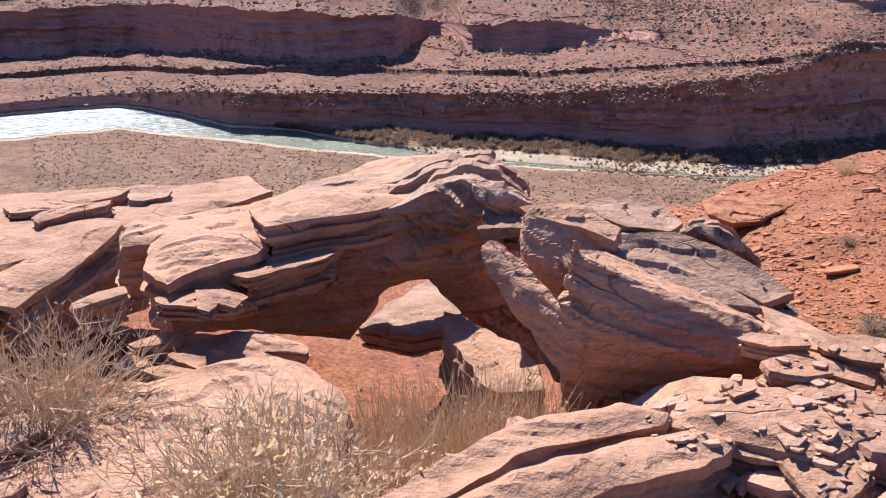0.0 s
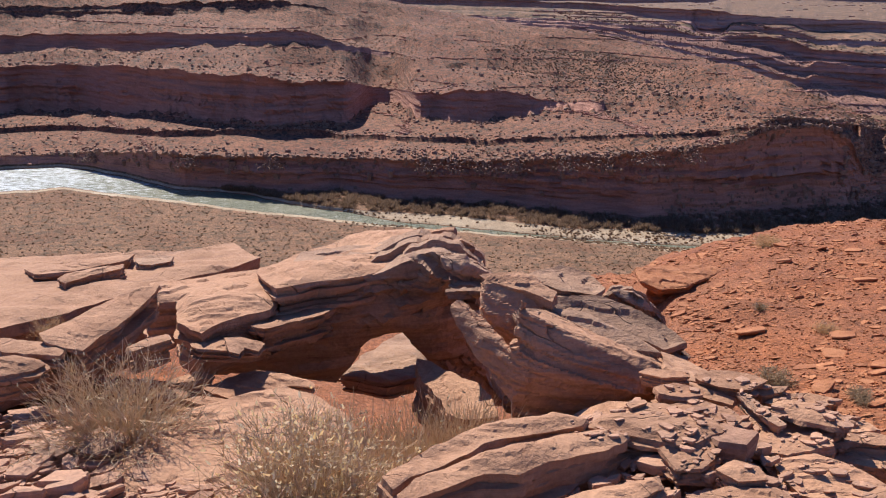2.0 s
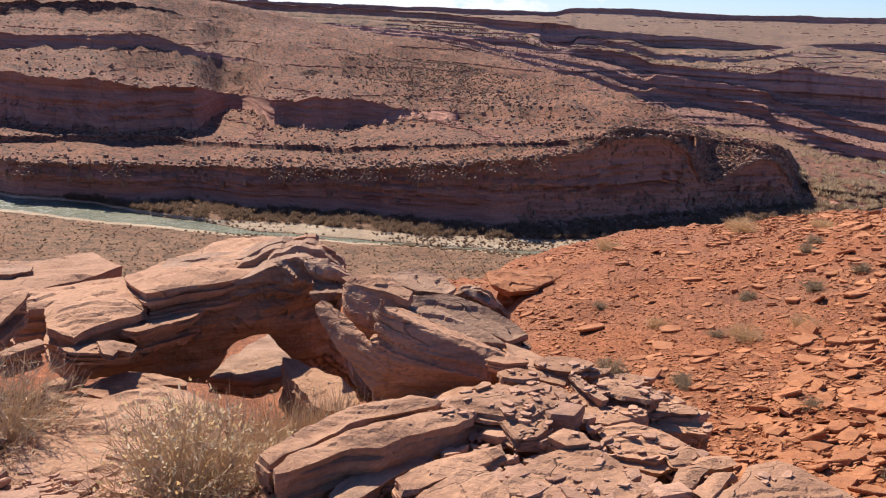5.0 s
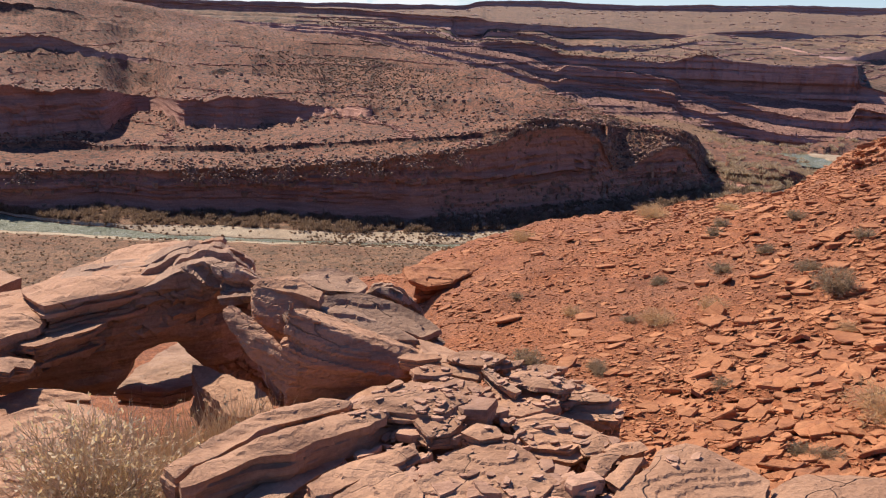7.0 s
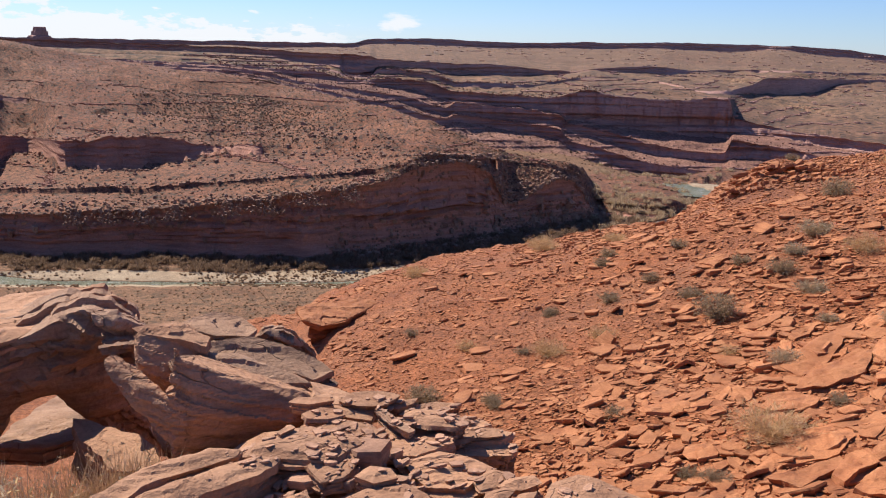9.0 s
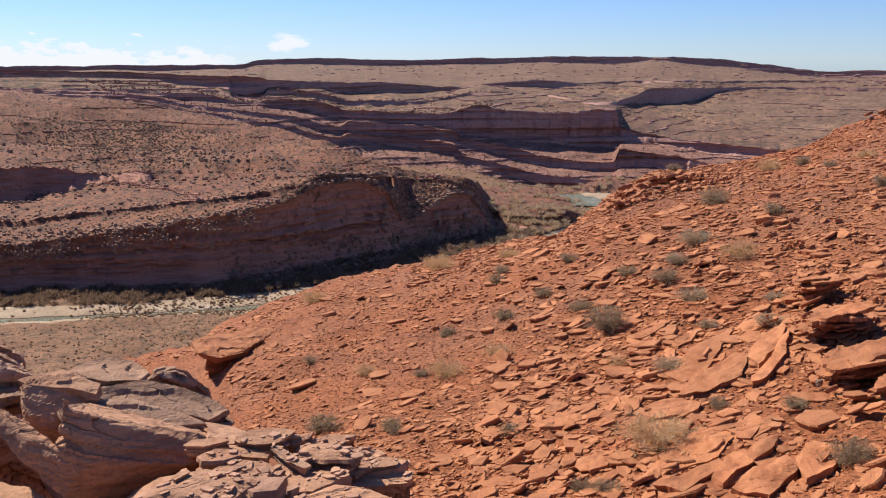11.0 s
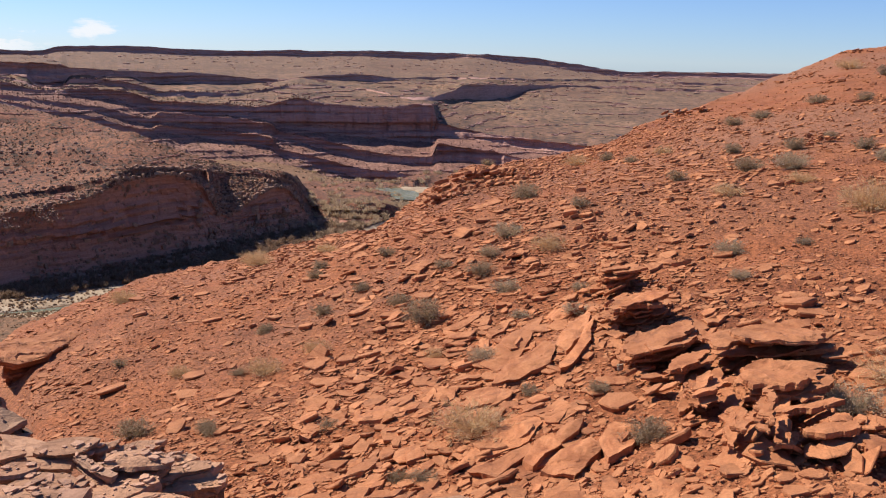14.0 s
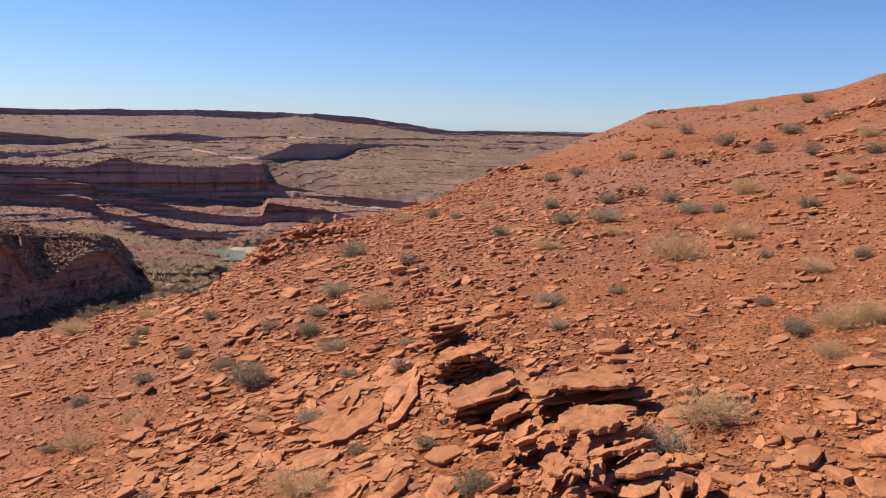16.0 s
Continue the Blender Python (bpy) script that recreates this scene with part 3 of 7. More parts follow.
rad, hgt, mats = [lines[0][0]], [lines[0][1]], []
SIN, COS = np.sin(np.radians(AZ)), np.cos(np.radians(AZ))
band_rows = []
for b, (n, mat) in enumerate(BANDS):
    (r0, z0, d0), (r1, z1, d1) = lines[b], lines[b + 1]
    steep = mat in (CLIFF, FAR)
    first_row = len(rad)
    for i in range(1, n + 1):
        u = i / n
        ur = uz = u * ONE
        r = r0 + (r1 - r0) * ur
        z = z0 + (z1 - z0) * uz + d0 * max(0.0, 1 - u * (1.5 if steep else 7)) + d1 * max(0.0, 1 - (1 - u) * (1.5 if steep else 7))
        x, y = r * SIN, r * COS
        inner = math.sin(math.pi * u)
        if mat == CLIFF:
            tall = np.clip((z1 - z0) / 8, 0.05, 1.3)
            bed = fbm(AZ * 0.06, 0 * AZ, z * 0.8, 4, 201, 0.75)
            cut = 1.3 * min(1.0, u * 5) * min(1.0, (1 - u) * 9)
            joint = fbm(x * 0.35, y * 0.35, z * 0.15, 4, 209, 0.6)
            r = r + tall * (cut + inner * (0.9 * bed + 0.25 * fbm(x * 0.12, y * 0.12, z * 0.12, 3, 207, 0.5) + 0.35 * np.round(joint * 3) / 3))
        elif mat == FAR:
            tall = np.clip((z1 - z0) / 8, 0.05, 1.2)
            zb = z + 1.5 * fbm(x * 0.012, y * 0.012, 0.0, 2, 214)
            hard = np.tanh(3.0 * (0.9 * vnoise(AZ * 0.03, 0 * AZ, zb * 0.42, 213) + 0.8 * vnoise(AZ * 0.08, 0 * AZ, zb * 1.15, 215)))
            joint = fbm(AZ * 1.6, 0 * AZ, z * 0.03, 4, 211, 0.65)
            r = r + tall * (1.5 * min(1.0, u * 5) * min(1.0, (1 - u) * 9) - inner ** 0.4 * (1.9 * hard - 1.1 * np.round(joint * 3) / 3))
        elif mat == TALUS:
            zb = z + 1.5 * fbm(x * 0.012, y * 0.012, 0.0, 2, 214)
            ledge = np.tanh(5.0 * vnoise(AZ * 0.12, 0 * AZ, zb * 0.55, 219)) * np.clip(0.55 + 1.2 * fbm(x * 0.03, y * 0.03, 0, 3, 218), 0.0, 1.0)
            z = z + inner * np.clip((z1 - z0) / 7, 0.08, 1.0) * (0.7 * fbm(x * 0.06, y * 0.06, 0, 5, 217, 0.6) + 0.9 * ledge)
        elif mat == SOIL:
            if r1.max() < 40:
                z = z + min(1.0, u * 2 + (b > 0)) * (0.045 * fbm(x * 1.1, y * 1.1, 0, 4, 221, 0.6) + 0.012 * fbm(x * 8, y * 8, 0, 3, 223)) * (1 if i < n or b < 6 else 0.4)
        elif mat in (BENCH, VALLEY):
            amp, f = (0.35, 0.035) if mat == VALLEY else ((0.8, 0.035) if b < 19 else (4.0, 0.016))
            z = z + inner * amp * fbm(x * f, y * f, 0, 6, 227, 0.55)
        elif mat == PLAIN:
            scarp = np.tanh(6.0 * fbm(x * 0.009, y * 0.006, 0, 4, 231, 0.6))
            z = z + inner * (1.2 * fbm(x * 0.008, y * 0.008, 0, 5, 229, 0.6) + np.clip(r / 420, 0.6, 2.2) * 0.8 * scarp * (r < 2300))
        if b == 11:
            z = z - 0.9 * inner
        rad.append(r)
        hgt.append(z)
        mats.append(np.where(z1 - z0 < (1.6 if b < 22 else 9.0), BENCH, mat) if b in (16, 18, 20, 22) else np.full(NA, mat))
    band_rows.append((first_row - 1, len(rad) - 1))

RAD, HGT = np.array(rad), np.array(hgt)
NR = len(RAD)
GX, GY = RAD * SIN, RAD * COS
co = np.stack([GX, GY, HGT], -1).reshape(-1, 3)
ii, jj = np.meshgrid(np.arange(NR - 1), np.arange(NA - 1), indexing="ij")
quads = np.stack([ii * NA + jj, ii * NA + jj + 1, (ii + 1) * NA + jj + 1, (ii + 1) * NA + jj], -1).reshape(-1, 4)[:, ::-1]


def mesh_from(name, verts, faces, smooth=True):
    me = bpy.data.meshes.new(name)
    verts, faces = np.asarray(verts, np.float32), np.asarray(faces, np.int32)
    k = faces.shape[1]
    me.vertices.add(len(verts))
    me.vertices.foreach_set("co", verts.ravel())
    me.loops.add(faces.size)
    me.loops.foreach_set("vertex_index", faces.ravel())
    me.polygons.add(len(faces))
    me.polygons.foreach_set("loop_start", np.arange(0, faces.size, k, dtype=np.int32))
    me.polygons.foreach_set("loop_total", np.full(len(faces), k, np.int32))
    me.polygons.foreach_set("use_smooth", np.full(len(faces), smooth))
    me.update(calc_edges=True)
    return me


ground_mesh = mesh_from("ground", co, quads)
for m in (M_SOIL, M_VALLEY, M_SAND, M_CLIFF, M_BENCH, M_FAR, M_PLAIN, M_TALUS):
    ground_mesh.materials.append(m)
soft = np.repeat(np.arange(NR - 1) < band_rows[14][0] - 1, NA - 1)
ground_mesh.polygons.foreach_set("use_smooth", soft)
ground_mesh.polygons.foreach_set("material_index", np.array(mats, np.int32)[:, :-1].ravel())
ground = tagged(new("ground", ground_mesh), "red desert ground with canyon cliffs, benches and a distant plain", "ground", kind="structure")


def ground_z(x, y):
    """The ground's height under a place."""
    r, a = math.hypot(x, y), math.degrees(math.atan2(x, y))
    j = min(max(int(np.searchsorted(AZ, a)), 1), NA - 1)
    f = (a - AZ[j - 1]) / (AZ[j] - AZ[j - 1])
    return float((1 - f) * np.interp(r, RAD[:, j - 1], HGT[:, j - 1]) + f * np.interp(r, RAD[:, j], HGT[:, j]))


# ---- river ----
def water_material():
    m, nt, b = material("river_water", 0.45)
    p = coords(nt)
    rip = noise_tex(nt, p, 1.2, 6, 0.75)
    big = noise_tex(nt, p, 0.12, 4, 0.6)
    col = ramp(nt, big, [(0.35, (0.12, 0.125, 0.075)), (0.65, (0.20, 0.19, 0.12))])
    # white riffles and sun glitter painted into the colour, thickest upstream
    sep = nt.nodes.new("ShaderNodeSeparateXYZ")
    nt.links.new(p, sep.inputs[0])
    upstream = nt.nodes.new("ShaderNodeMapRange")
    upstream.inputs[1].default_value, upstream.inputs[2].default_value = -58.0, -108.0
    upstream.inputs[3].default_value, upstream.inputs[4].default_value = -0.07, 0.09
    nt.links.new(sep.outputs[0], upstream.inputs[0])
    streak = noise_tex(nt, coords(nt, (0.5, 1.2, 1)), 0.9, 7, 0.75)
    riffle_glitter = ramp(nt, maths(nt, "ADD", streak, upstream.outputs[0]), [(0.50, (0, 0, 0)), (0.66, (1, 1, 1))])
    nt.links.new(mix(nt, riffle_glitter, col, (0.72, 0.74, 0.74)), b.inputs["Base Color"])
    b.inputs["Specular IOR Level"].default_value = 0.18
    bump(nt, b, rip, 1.0, 0.6)
    return m


M_WATER = water_material()


def river_strip(a0, a1, near, far, z, name, label):
    pick = np.where((AZ >= a0) & (AZ <= a1))[0]
    v, f = [], []
    rows = 7
    for i in range(rows):
        r = near[pick] + (far[pick] - near[pick]) * i / (rows - 1)
        v.append(np.stack([r * SIN[pick], r * COS[pick], np.full(len(pick), z)], -1))
    n = len(pick)
    for i in range(rows - 1):
        for j in range(n - 1):
            f.append((i * n + j + n, i * n + j + n + 1, i * n + j + 1, i * n + j))
    ob = tagged(new(name, mesh_from(name, np.concatenate(v), f)), label, "water", kind="structure")
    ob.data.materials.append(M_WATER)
    return ob


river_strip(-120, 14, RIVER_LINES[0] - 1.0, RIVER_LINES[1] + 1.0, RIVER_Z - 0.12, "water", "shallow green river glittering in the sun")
POND = tuple(at_level(e + 0 * AZ + ragged(0.8, 0.05, 120, 3), RIVER_Z) for e in (-8.75, -8.05))
river_strip(30.2, 36.5, POND[0], POND[1], RIVER_Z + 0.2, "water", "still green river reach below the far cliffs")


def sand_patch(az, el, wide, deep):
    r = (EYE_Z - RIVER_Z) / -math.tan(math.radians(el))
    x, y = r * math.sin(math.radians(az)), r * math.cos(math.radians(az))
    bm = bmesh.new()
    rings = []
    for k, (s, z) in enumerate(((1.0, 0.1), (0.8, 0.55), (0.4, 0.7))):
        ring_ = []
        for i in range(26):
            a = i * 2 * math.pi / 26
            w = 1 + 0.25 * math.sin(3 * a + 1) + 0.12 * math.sin(7 * a)
            ring_.append(bm.verts.new((x + math.cos(a) * wide / 2 * s * w, y + math.sin(a) * deep / 2 * s * w, RIVER_Z + z)))
        rings.append(ring_)
    for a, b in zip(rings, rings[1:]):
        for i in range(26):
            bm.faces.new((a[i], a[(i + 1) % 26], b[(i + 1) % 26], b[i]))
    bm.faces.new(rings[-1])
    me = bpy.data.meshes.new("sand_bar")
    bm.to_mesh(me)
    bm.free()
    me.materials.append(M_SAND)
    return tagged(new("sand_bar", me), "pale sand bar at the bend of the river", "sand bar", kind="structure")


sand_patch(33.6, -8.15, 11, 16)

# ---- makers ----
def tidy(verts, faces_tri, faces_quad, name, material, smooth_tri=True):
    me = bpy.data.meshes.new(name)
    me.from_pydata([tuple(map(float, v)) for v in verts], [], [tuple(f) for f in faces_tri] + [tuple(f) for f in faces_quad])
    me.polygons.foreach_set("use_smooth", [smooth_tri] * len(faces_tri) + [False] * len(faces_quad))
    me.materials.append(material)
    me.update()
    return me


def edge_noise(loop, amount, seed):
    """A ragged closed outline through the given corners."""
    pts = np.array(loop, float)
    size = np.ptp(pts, axis=0).max()
    step = max(size / 46, 0.012)
    out = []
    n = len(pts)
    for i in range(n):
        p0, p1, p2, p3 = pts[i - 1], pts[i], pts[(i + 1) % n], pts[(i + 2) % n]
        k = max(2, int(np.linalg.norm(p2 - p1) / step))
        for a in np.arange(k) / k:
            line = p1 + (p2 - p1) * a
            soft = 0.5 * (2 * p1 + (p2 - p0) * a + (2 * p0 - 5 * p1 + 4 * p2 - p3) * a * a + (3 * p1 - p0 - 3 * p2 + p3) * a ** 3)
            out.append(line * 0.85 + soft * 0.15)
    out = np.array(out)
    f = 7.0 / size
    shift = np.stack([fbm(out[:, 0] * f, out[:, 1] * f, seed, 4, seed), fbm(out[:, 0] * f, out[:, 1] * f, seed + 9.5, 4, seed + 1)], 1)
    return out + shift * amount * size, step


def signed_area(p):
    return 0.5 * float(np.sum(p[:, 0] * np.roll(p[:, 1], -1) - np.roll(p[:, 0], -1) * p[:, 1]))


def rock_block(name, loop, place, thick, crown, taper, material, seed, ragged_by=0.012, relief=0.012, levels=9, sheets=0.012, round_w=0.06, facets=0, dip=None):
    """A rock with the given outline: a worn top, bedded sides, a bottom. place(a, b, h) puts outline coordinates and the height above the rock's face into the world."""
    edge, step = edge_noise(loop, ragged_by, seed)
    if signed_area(edge) < 0:
        edge = edge[::-1]
    n = len(edge)
    lo, hi = edge.min(0), edge.max(0)
    s = max(np.ptp(edge, axis=0).max() / 52, 0.012)
    gx, gy = np.meshgrid(np.arange(lo[0], hi[0], s), np.arange(lo[1], hi[1], s))
    rnd = np.random.RandomState(seed)
    grid = np.stack([gx.ravel(), gy.ravel()], 1) + rnd.uniform(-0.3, 0.3, (gx.size, 2)) * s
    nxt = np.roll(edge, -1, 0)
    # inside test and distance to the edge
    inside = np.zeros(len(grid), bool)
    dist = np.full(len(grid), 9.0)
    for p, q in zip(edge, nxt):
        cond = ((p[1] > grid[:, 1]) != (q[1] > grid[:, 1]))
        xs = p[0] + (grid[:, 1] - p[1]) * (q[0] - p[0]) / (q[1] - p[1] + 1e-12)
        inside ^= cond & (grid[:, 0] < xs)
        d = q - p
        t = np.clip(((grid - p) @ d) / (d @ d + 1e-12), 0, 1)
        dist = np.minimum(dist, np.linalg.norm(grid - p - t[:, None] * d, axis=1))
    keep = inside & (dist > s * 0.45)
    grid, dist = grid[keep], dist[keep]
    all2 = np.concatenate([edge, grid])
    from_edge = np.concatenate([np.zeros(n), dist])
    res = geometry.delaunay_2d_cdt([Vector(p) for p in all2], [], [list(range(n))], 1, 1e-7)
    v2 = np.array([tuple(v) for v in res[0]])
    src = [o[0] if o else 0 for o in res[3]]
    d2 = from_edge[src]
    h = crown * (1 - np.exp(-d2 / round_w)) + relief * fbm(v2[:, 0] * 5, v2[:, 1] * 5, seed * 1.7, 4, seed + 3, 0.55)
    lay = fbm(v2[:, 0] * 1.9, v2[:, 1] * 3.4, seed * 0.3, 3, seed + 5, 0.33)
    h = h + sheets * np.floor(lay * 3.2 + 0.5) * np.clip(d2 / 0.05, 0, 1)
    if dip is not None:
        across = v2[:, 1] * math.cos(dip) + v2[:, 0] * math.sin(dip) + 0.03 * fbm(v2[:, 0] * 3, v2[:, 1] * 3, seed * 0.7, 3, seed + 21)
        along = v2[:, 0] * math.cos(dip) - v2[:, 1] * math.sin(dip)
        leaf_ = np.floor(across / 0.045 + 2.0 * vnoise(along * 1.2, across * 2, 0.0, seed + 23))
        h = h + (0.03 * _hash(leaf_.astype(np.int64), 0 * leaf_.astype(np.int64), 0 * leaf_.astype(np.int64), seed) + 0.03 * vnoise(along * 2.5, across * 26, 0.0, seed + 25)) * np.clip(d2 / 0.03, 0, 1)
    if facets:
        size0 = np.ptp(edge, axis=0).max()
        mid = v2.mean(0)
        dome = np.full(len(v2), 1.0)
        for q in range(facets):
            th = q * 2.399 + rnd.uniform(-0.4, 0.4)
            reach = (v2 - mid - rnd.uniform(-0.15, 0.15, 2) * size0) @ np.array((math.cos(th), math.sin(th))) / size0
            dome = np.minimum(dome, 1.0 + rnd.uniform(0.0, 0.25) - rnd.uniform(0.8, 2.6) * np.maximum(reach, 0.0))
        h = h + crown * 1.3 * (np.clip(dome, -0.6, 1.2) - 0.5)
    m = len(v2)
    idx = {}
    for k, o in enumerate(res[3]):
        for q in o:
            if q < n and q not in idx:
                idx[q] = k
    verts = [place(a, b, c) for (a, b), c in zip(v2, h)]
    tris = [tuple(t) for t in res[2] if len(t) == 3]
    # sides
    normal = np.roll(edge, -1, 0) - np.roll(edge, 1, 0)
    normal = np.stack([normal[:, 1], -normal[:, 0]], 1)
    normal /= np.linalg.norm(normal, axis=1)[:, None] + 1e-9
    rows = []
    beds = max(2, levels // 2 + 1)
    cut = [rnd.uniform(-0.045, 0.02) * min(1.0, thick / 0.14) for q in range(beds)]
    cut[0] = 0.0
    heights = [(q + w) / beds for q in range(beds) for w in (0.06 if q else 0.0, 0.94)]
    heights[-1] = 1.0
    for k, u in enumerate(heights):
        q = k // 2
        fine = fbm(edge[:, 0] * 7, edge[:, 1] * 7, q * 1.7 + k * 0.2, 4, seed + 13, 0.6)
        wide_ = vnoise(edge[:, 0] * 1.8, edge[:, 1] * 1.8, q * 2.3, seed + 17)
        off = (cut[q] + 0.018 * fine + 0.03 * wide_ * (q > 0)) * (0 if k == 0 else min(1.0, thick / 0.1)) - taper * thick * u
        p = edge + normal * off[:, None]
        hh = -thick * (u + 0.05 * (k > 0) * fine / beds) if k else h[[idx.get(w, 0) for w in range(n)]]
        hh = np.zeros(n) + hh
        rows.append(len(verts))
        verts += [place(a, b, c) for (a, b), c in zip(p, hh)]
    levels = len(rows) - 1
    quads_ = []
    for k in range(levels):
        for i in range(n):
            j = (i + 1) % n
            quads_.append((rows[k] + i, rows[k + 1] + i, rows[k + 1] + j, rows[k] + j))
    bottom = len(verts)
    cen = edge.mean(0)
    verts.append(place(cen[0], cen[1], -thick * 0.98))
    for i in range(n):
        tris.append((rows[-1] + i, bottom, rows[-1] + (i + 1) % n))
    me = tidy(verts, tris, quads_, name, material, dip is None)
    bm = bmesh.new()
    bm.from_mesh(me)
    bmesh.ops.recalc_face_normals(bm, faces=bm.faces)
    for e in bm.edges:
        if len(e.link_faces) == 2 and e.calc_face_angle(0) > 0.4:
            e.smooth = False
    bm.to_mesh(me)
    bm.free()
    return me


TONES = (M_ROCK, M_ROCK_GREY, M_FLAG_ONE)


def solid_rock(name, hulls, voxel, bed_axis, pitch, seed, material, step=0.016, lump=0.022):
    """A rock grown together from several convex masses, then weathered along its beds."""
    bm = bmesh.new()
    for pts in hulls:
        vs = [bm.verts.new(p) for p in pts]
        res = bmesh.ops.convex_hull(bm, input=vs)
        bmesh.ops.delete(bm, geom=[g for g in res["geom_interior"] if isinstance(g, bmesh.types.BMVert)], context="VERTS")
    rough_mesh = bpy.data.meshes.new(name)
    bm.to_mesh(rough_mesh)
    bm.free()
    block = new(name, rough_mesh)
    grow = block.modifiers.new("grow", "REMESH")
    grow.mode, grow.voxel_size = "VOXEL", voxel
    me = bpy.data.meshes.new_from_object(block.evaluated_get(bpy.context.evaluated_depsgraph_get()))
    bpy.data.objects.remove(block)
    bpy.data.meshes.remove(rough_mesh)
    n = len(me.vertices)
    p, nor = np.empty(n * 3, np.float32), np.empty(n * 3, np.float32)
    me.vertices.foreach_get("co", p)
    me.vertex_normals.foreach_get("vector", nor)
    p, nor = p.reshape(-1, 3).astype(float), nor.reshape(-1, 3)
    axis = np.array(bed_axis, float) / np.linalg.norm(bed_axis)
    w = (p @ axis + 0.02 * fbm(p[:, 0] * 4, p[:, 1] * 4, p[:, 2] * 4, 3, seed)) / pitch
    bed = np.floor(w).astype(np.int64)
    notch = np.exp(-((w - bed - 0.5) / 0.12) ** 2)
    push = step * _hash(bed, 0 * bed, 0 * bed, seed + 1) - 0.012 * notch * (vnoise(p[:, 0] * 3, p[:, 1] * 3, bed * 1.7, seed + 2) > 0)
    side = 1 - np.abs(nor @ axis)
    push = push * (0.35 + 0.65 * side) + lump * fbm(p[:, 0] * 3.5, p[:, 1] * 3.5, p[:, 2] * 3.5, 4, seed + 3, 0.55) + 0.004 * fbm(p[:, 0] * 30, p[:, 1] * 30, p[:, 2] * 30, 2, seed + 4)
    p = p + nor * push[:, None]
    me.vertices.foreach_set("co", p.astype(np.float32).ravel())
    me.polygons.foreach_set("use_smooth", np.full(len(me.polygons), False))
    me.materials.clear()
    me.materials.append(material)
    me.update()
    return new(name, me)


def on_plane(plane):
    z0, sx, sy = plane
    return lambda a, b, h: (a, b, z0 + sx * a + sy * b + h)


def on_front(plane):
    y0, kx, kz = plane
    return lambda a, b, h: (a, y0 + kx * a + kz * b - h, b)


def on_ground(lift):
    return lambda a, b, h: (a, b, ground_z(a, b) + lift + h)


def empty(name, place, label, category, group=""):
    return tagged(new(name), label, category, group) if not place else _empty_at(name, place, label, category, group)


def _empty_at(name, place, label, category, group):
    ob = tagged(new(name), label, category, group)
    ob.matrix_world = Matrix.Translation(place)
    return ob


def under(ob, parent):
    """Make ob a part of parent and leave it where it is."""
    ob.parent = parent
    ob.matrix_parent_inverse = parent.matrix_basis.inverted()
    return ob


# ---- rocks near the camera ----
BEDROCK = ((-3.0, 2.0), (-3.2, 3.6), (-2.7, 4.7), (-1.3, 4.85), (-0.75, 4.5), (-0.3, 4.5), (0.2, 4.3), (0.75, 4.1), (1.25, 4.0), (1.7, 3.6), (2.3, 2.9), (2.6, 1.9), (1.9, 0.9), (1.2, 0.2), (0.3, -0.6), (-0.8, -0.9), (-1.8, -0.1), (-2.6, 1.0))
SLABS = []
SLABS.append(('arch_cap', (0.532, 0.059, -0.098), ((-1.48, 5.79), (-1.32, 6.36), (-1.04, 6.98), (-0.72, 7.27), (-0.42, 6.87), (-0.31, 6.43), (-0.52, 5.97), (-0.68, 5.71), (-0.83, 5.46), (-1.03, 5.36), (-1.22, 5.19), (-1.38, 5.44)), 0.17, 0.05, 0.1, 0))
SLABS.append(('arch_cap_back', (0.134, 0.052, -0.040), ((-0.86, 6.94), (-0.65, 7.06), (-0.35, 6.73), (-0.11, 6.23), (-0.12, 5.94), (-0.38, 6.12), (-0.64, 6.45)), 0.3, 0.05, 0.0, 0))
SLABS.append(('shelf_rock', (0.157, 0.116, -0.030), ((-2.19, 5.74), (-2.05, 5.89), (-1.58, 6.04), (-1.40, 5.64), (-1.27, 5.29), (-1.24, 5.09), (-1.47, 4.91), (-1.53, 4.74), (-1.71, 4.99), (-1.89, 5.40), (-2.05, 5.39)), 0.28, 0.06, 0.05, 0))
SLABS.append(('shelf_rock', (0.531, 0.074, -0.130), ((-4.50, 7.36), (-4.47, 8.21), (-3.88, 8.26), (-3.24, 8.25), (-2.89, 8.23), (-2.49, 8.64), (-1.99, 7.66), (-2.09, 7.03), (-2.30, 6.74), (-2.39, 6.36), (-2.58, 5.97), (-2.70, 5.52), (-2.89, 5.17), (-3.32, 5.10)), 0.5, 0.03, 0.0, 0))
SLABS.append(('shelf_plate', (0.320, 0.056, -0.098), ((-3.71, 7.12), (-3.44, 7.33), (-3.01, 7.59), (-2.94, 7.31), (-3.10, 7.09), (-3.21, 6.83), (-3.45, 6.77)), 0.09, 0.02, 0.05, 0))
SLABS.append(('shelf_plate', (0.469, 0.043, -0.122), ((-2.90, 7.30), (-2.83, 7.47), (-2.61, 7.40), (-2.55, 7.16), (-2.64, 7.00), (-2.77, 7.06)), 0.07, 0.02, 0.05, 1))
SLABS.append(('shelf_plate', (0.154, 0.074, -0.061), ((-3.14, 6.50), (-3.03, 6.71), (-2.81, 6.92), (-2.78, 6.74), (-2.92, 6.55), (-3.00, 6.34)), 0.07, 0.02, 0.1, 0))
SLABS.append(('shelf_plate', (0.199, 0.104, -0.052), ((-2.32, 6.12), (-2.16, 6.18), (-2.02, 5.99), (-1.92, 5.74), (-2.06, 5.75), (-2.16, 5.73)), 0.16, 0.04, 0.1, 0))
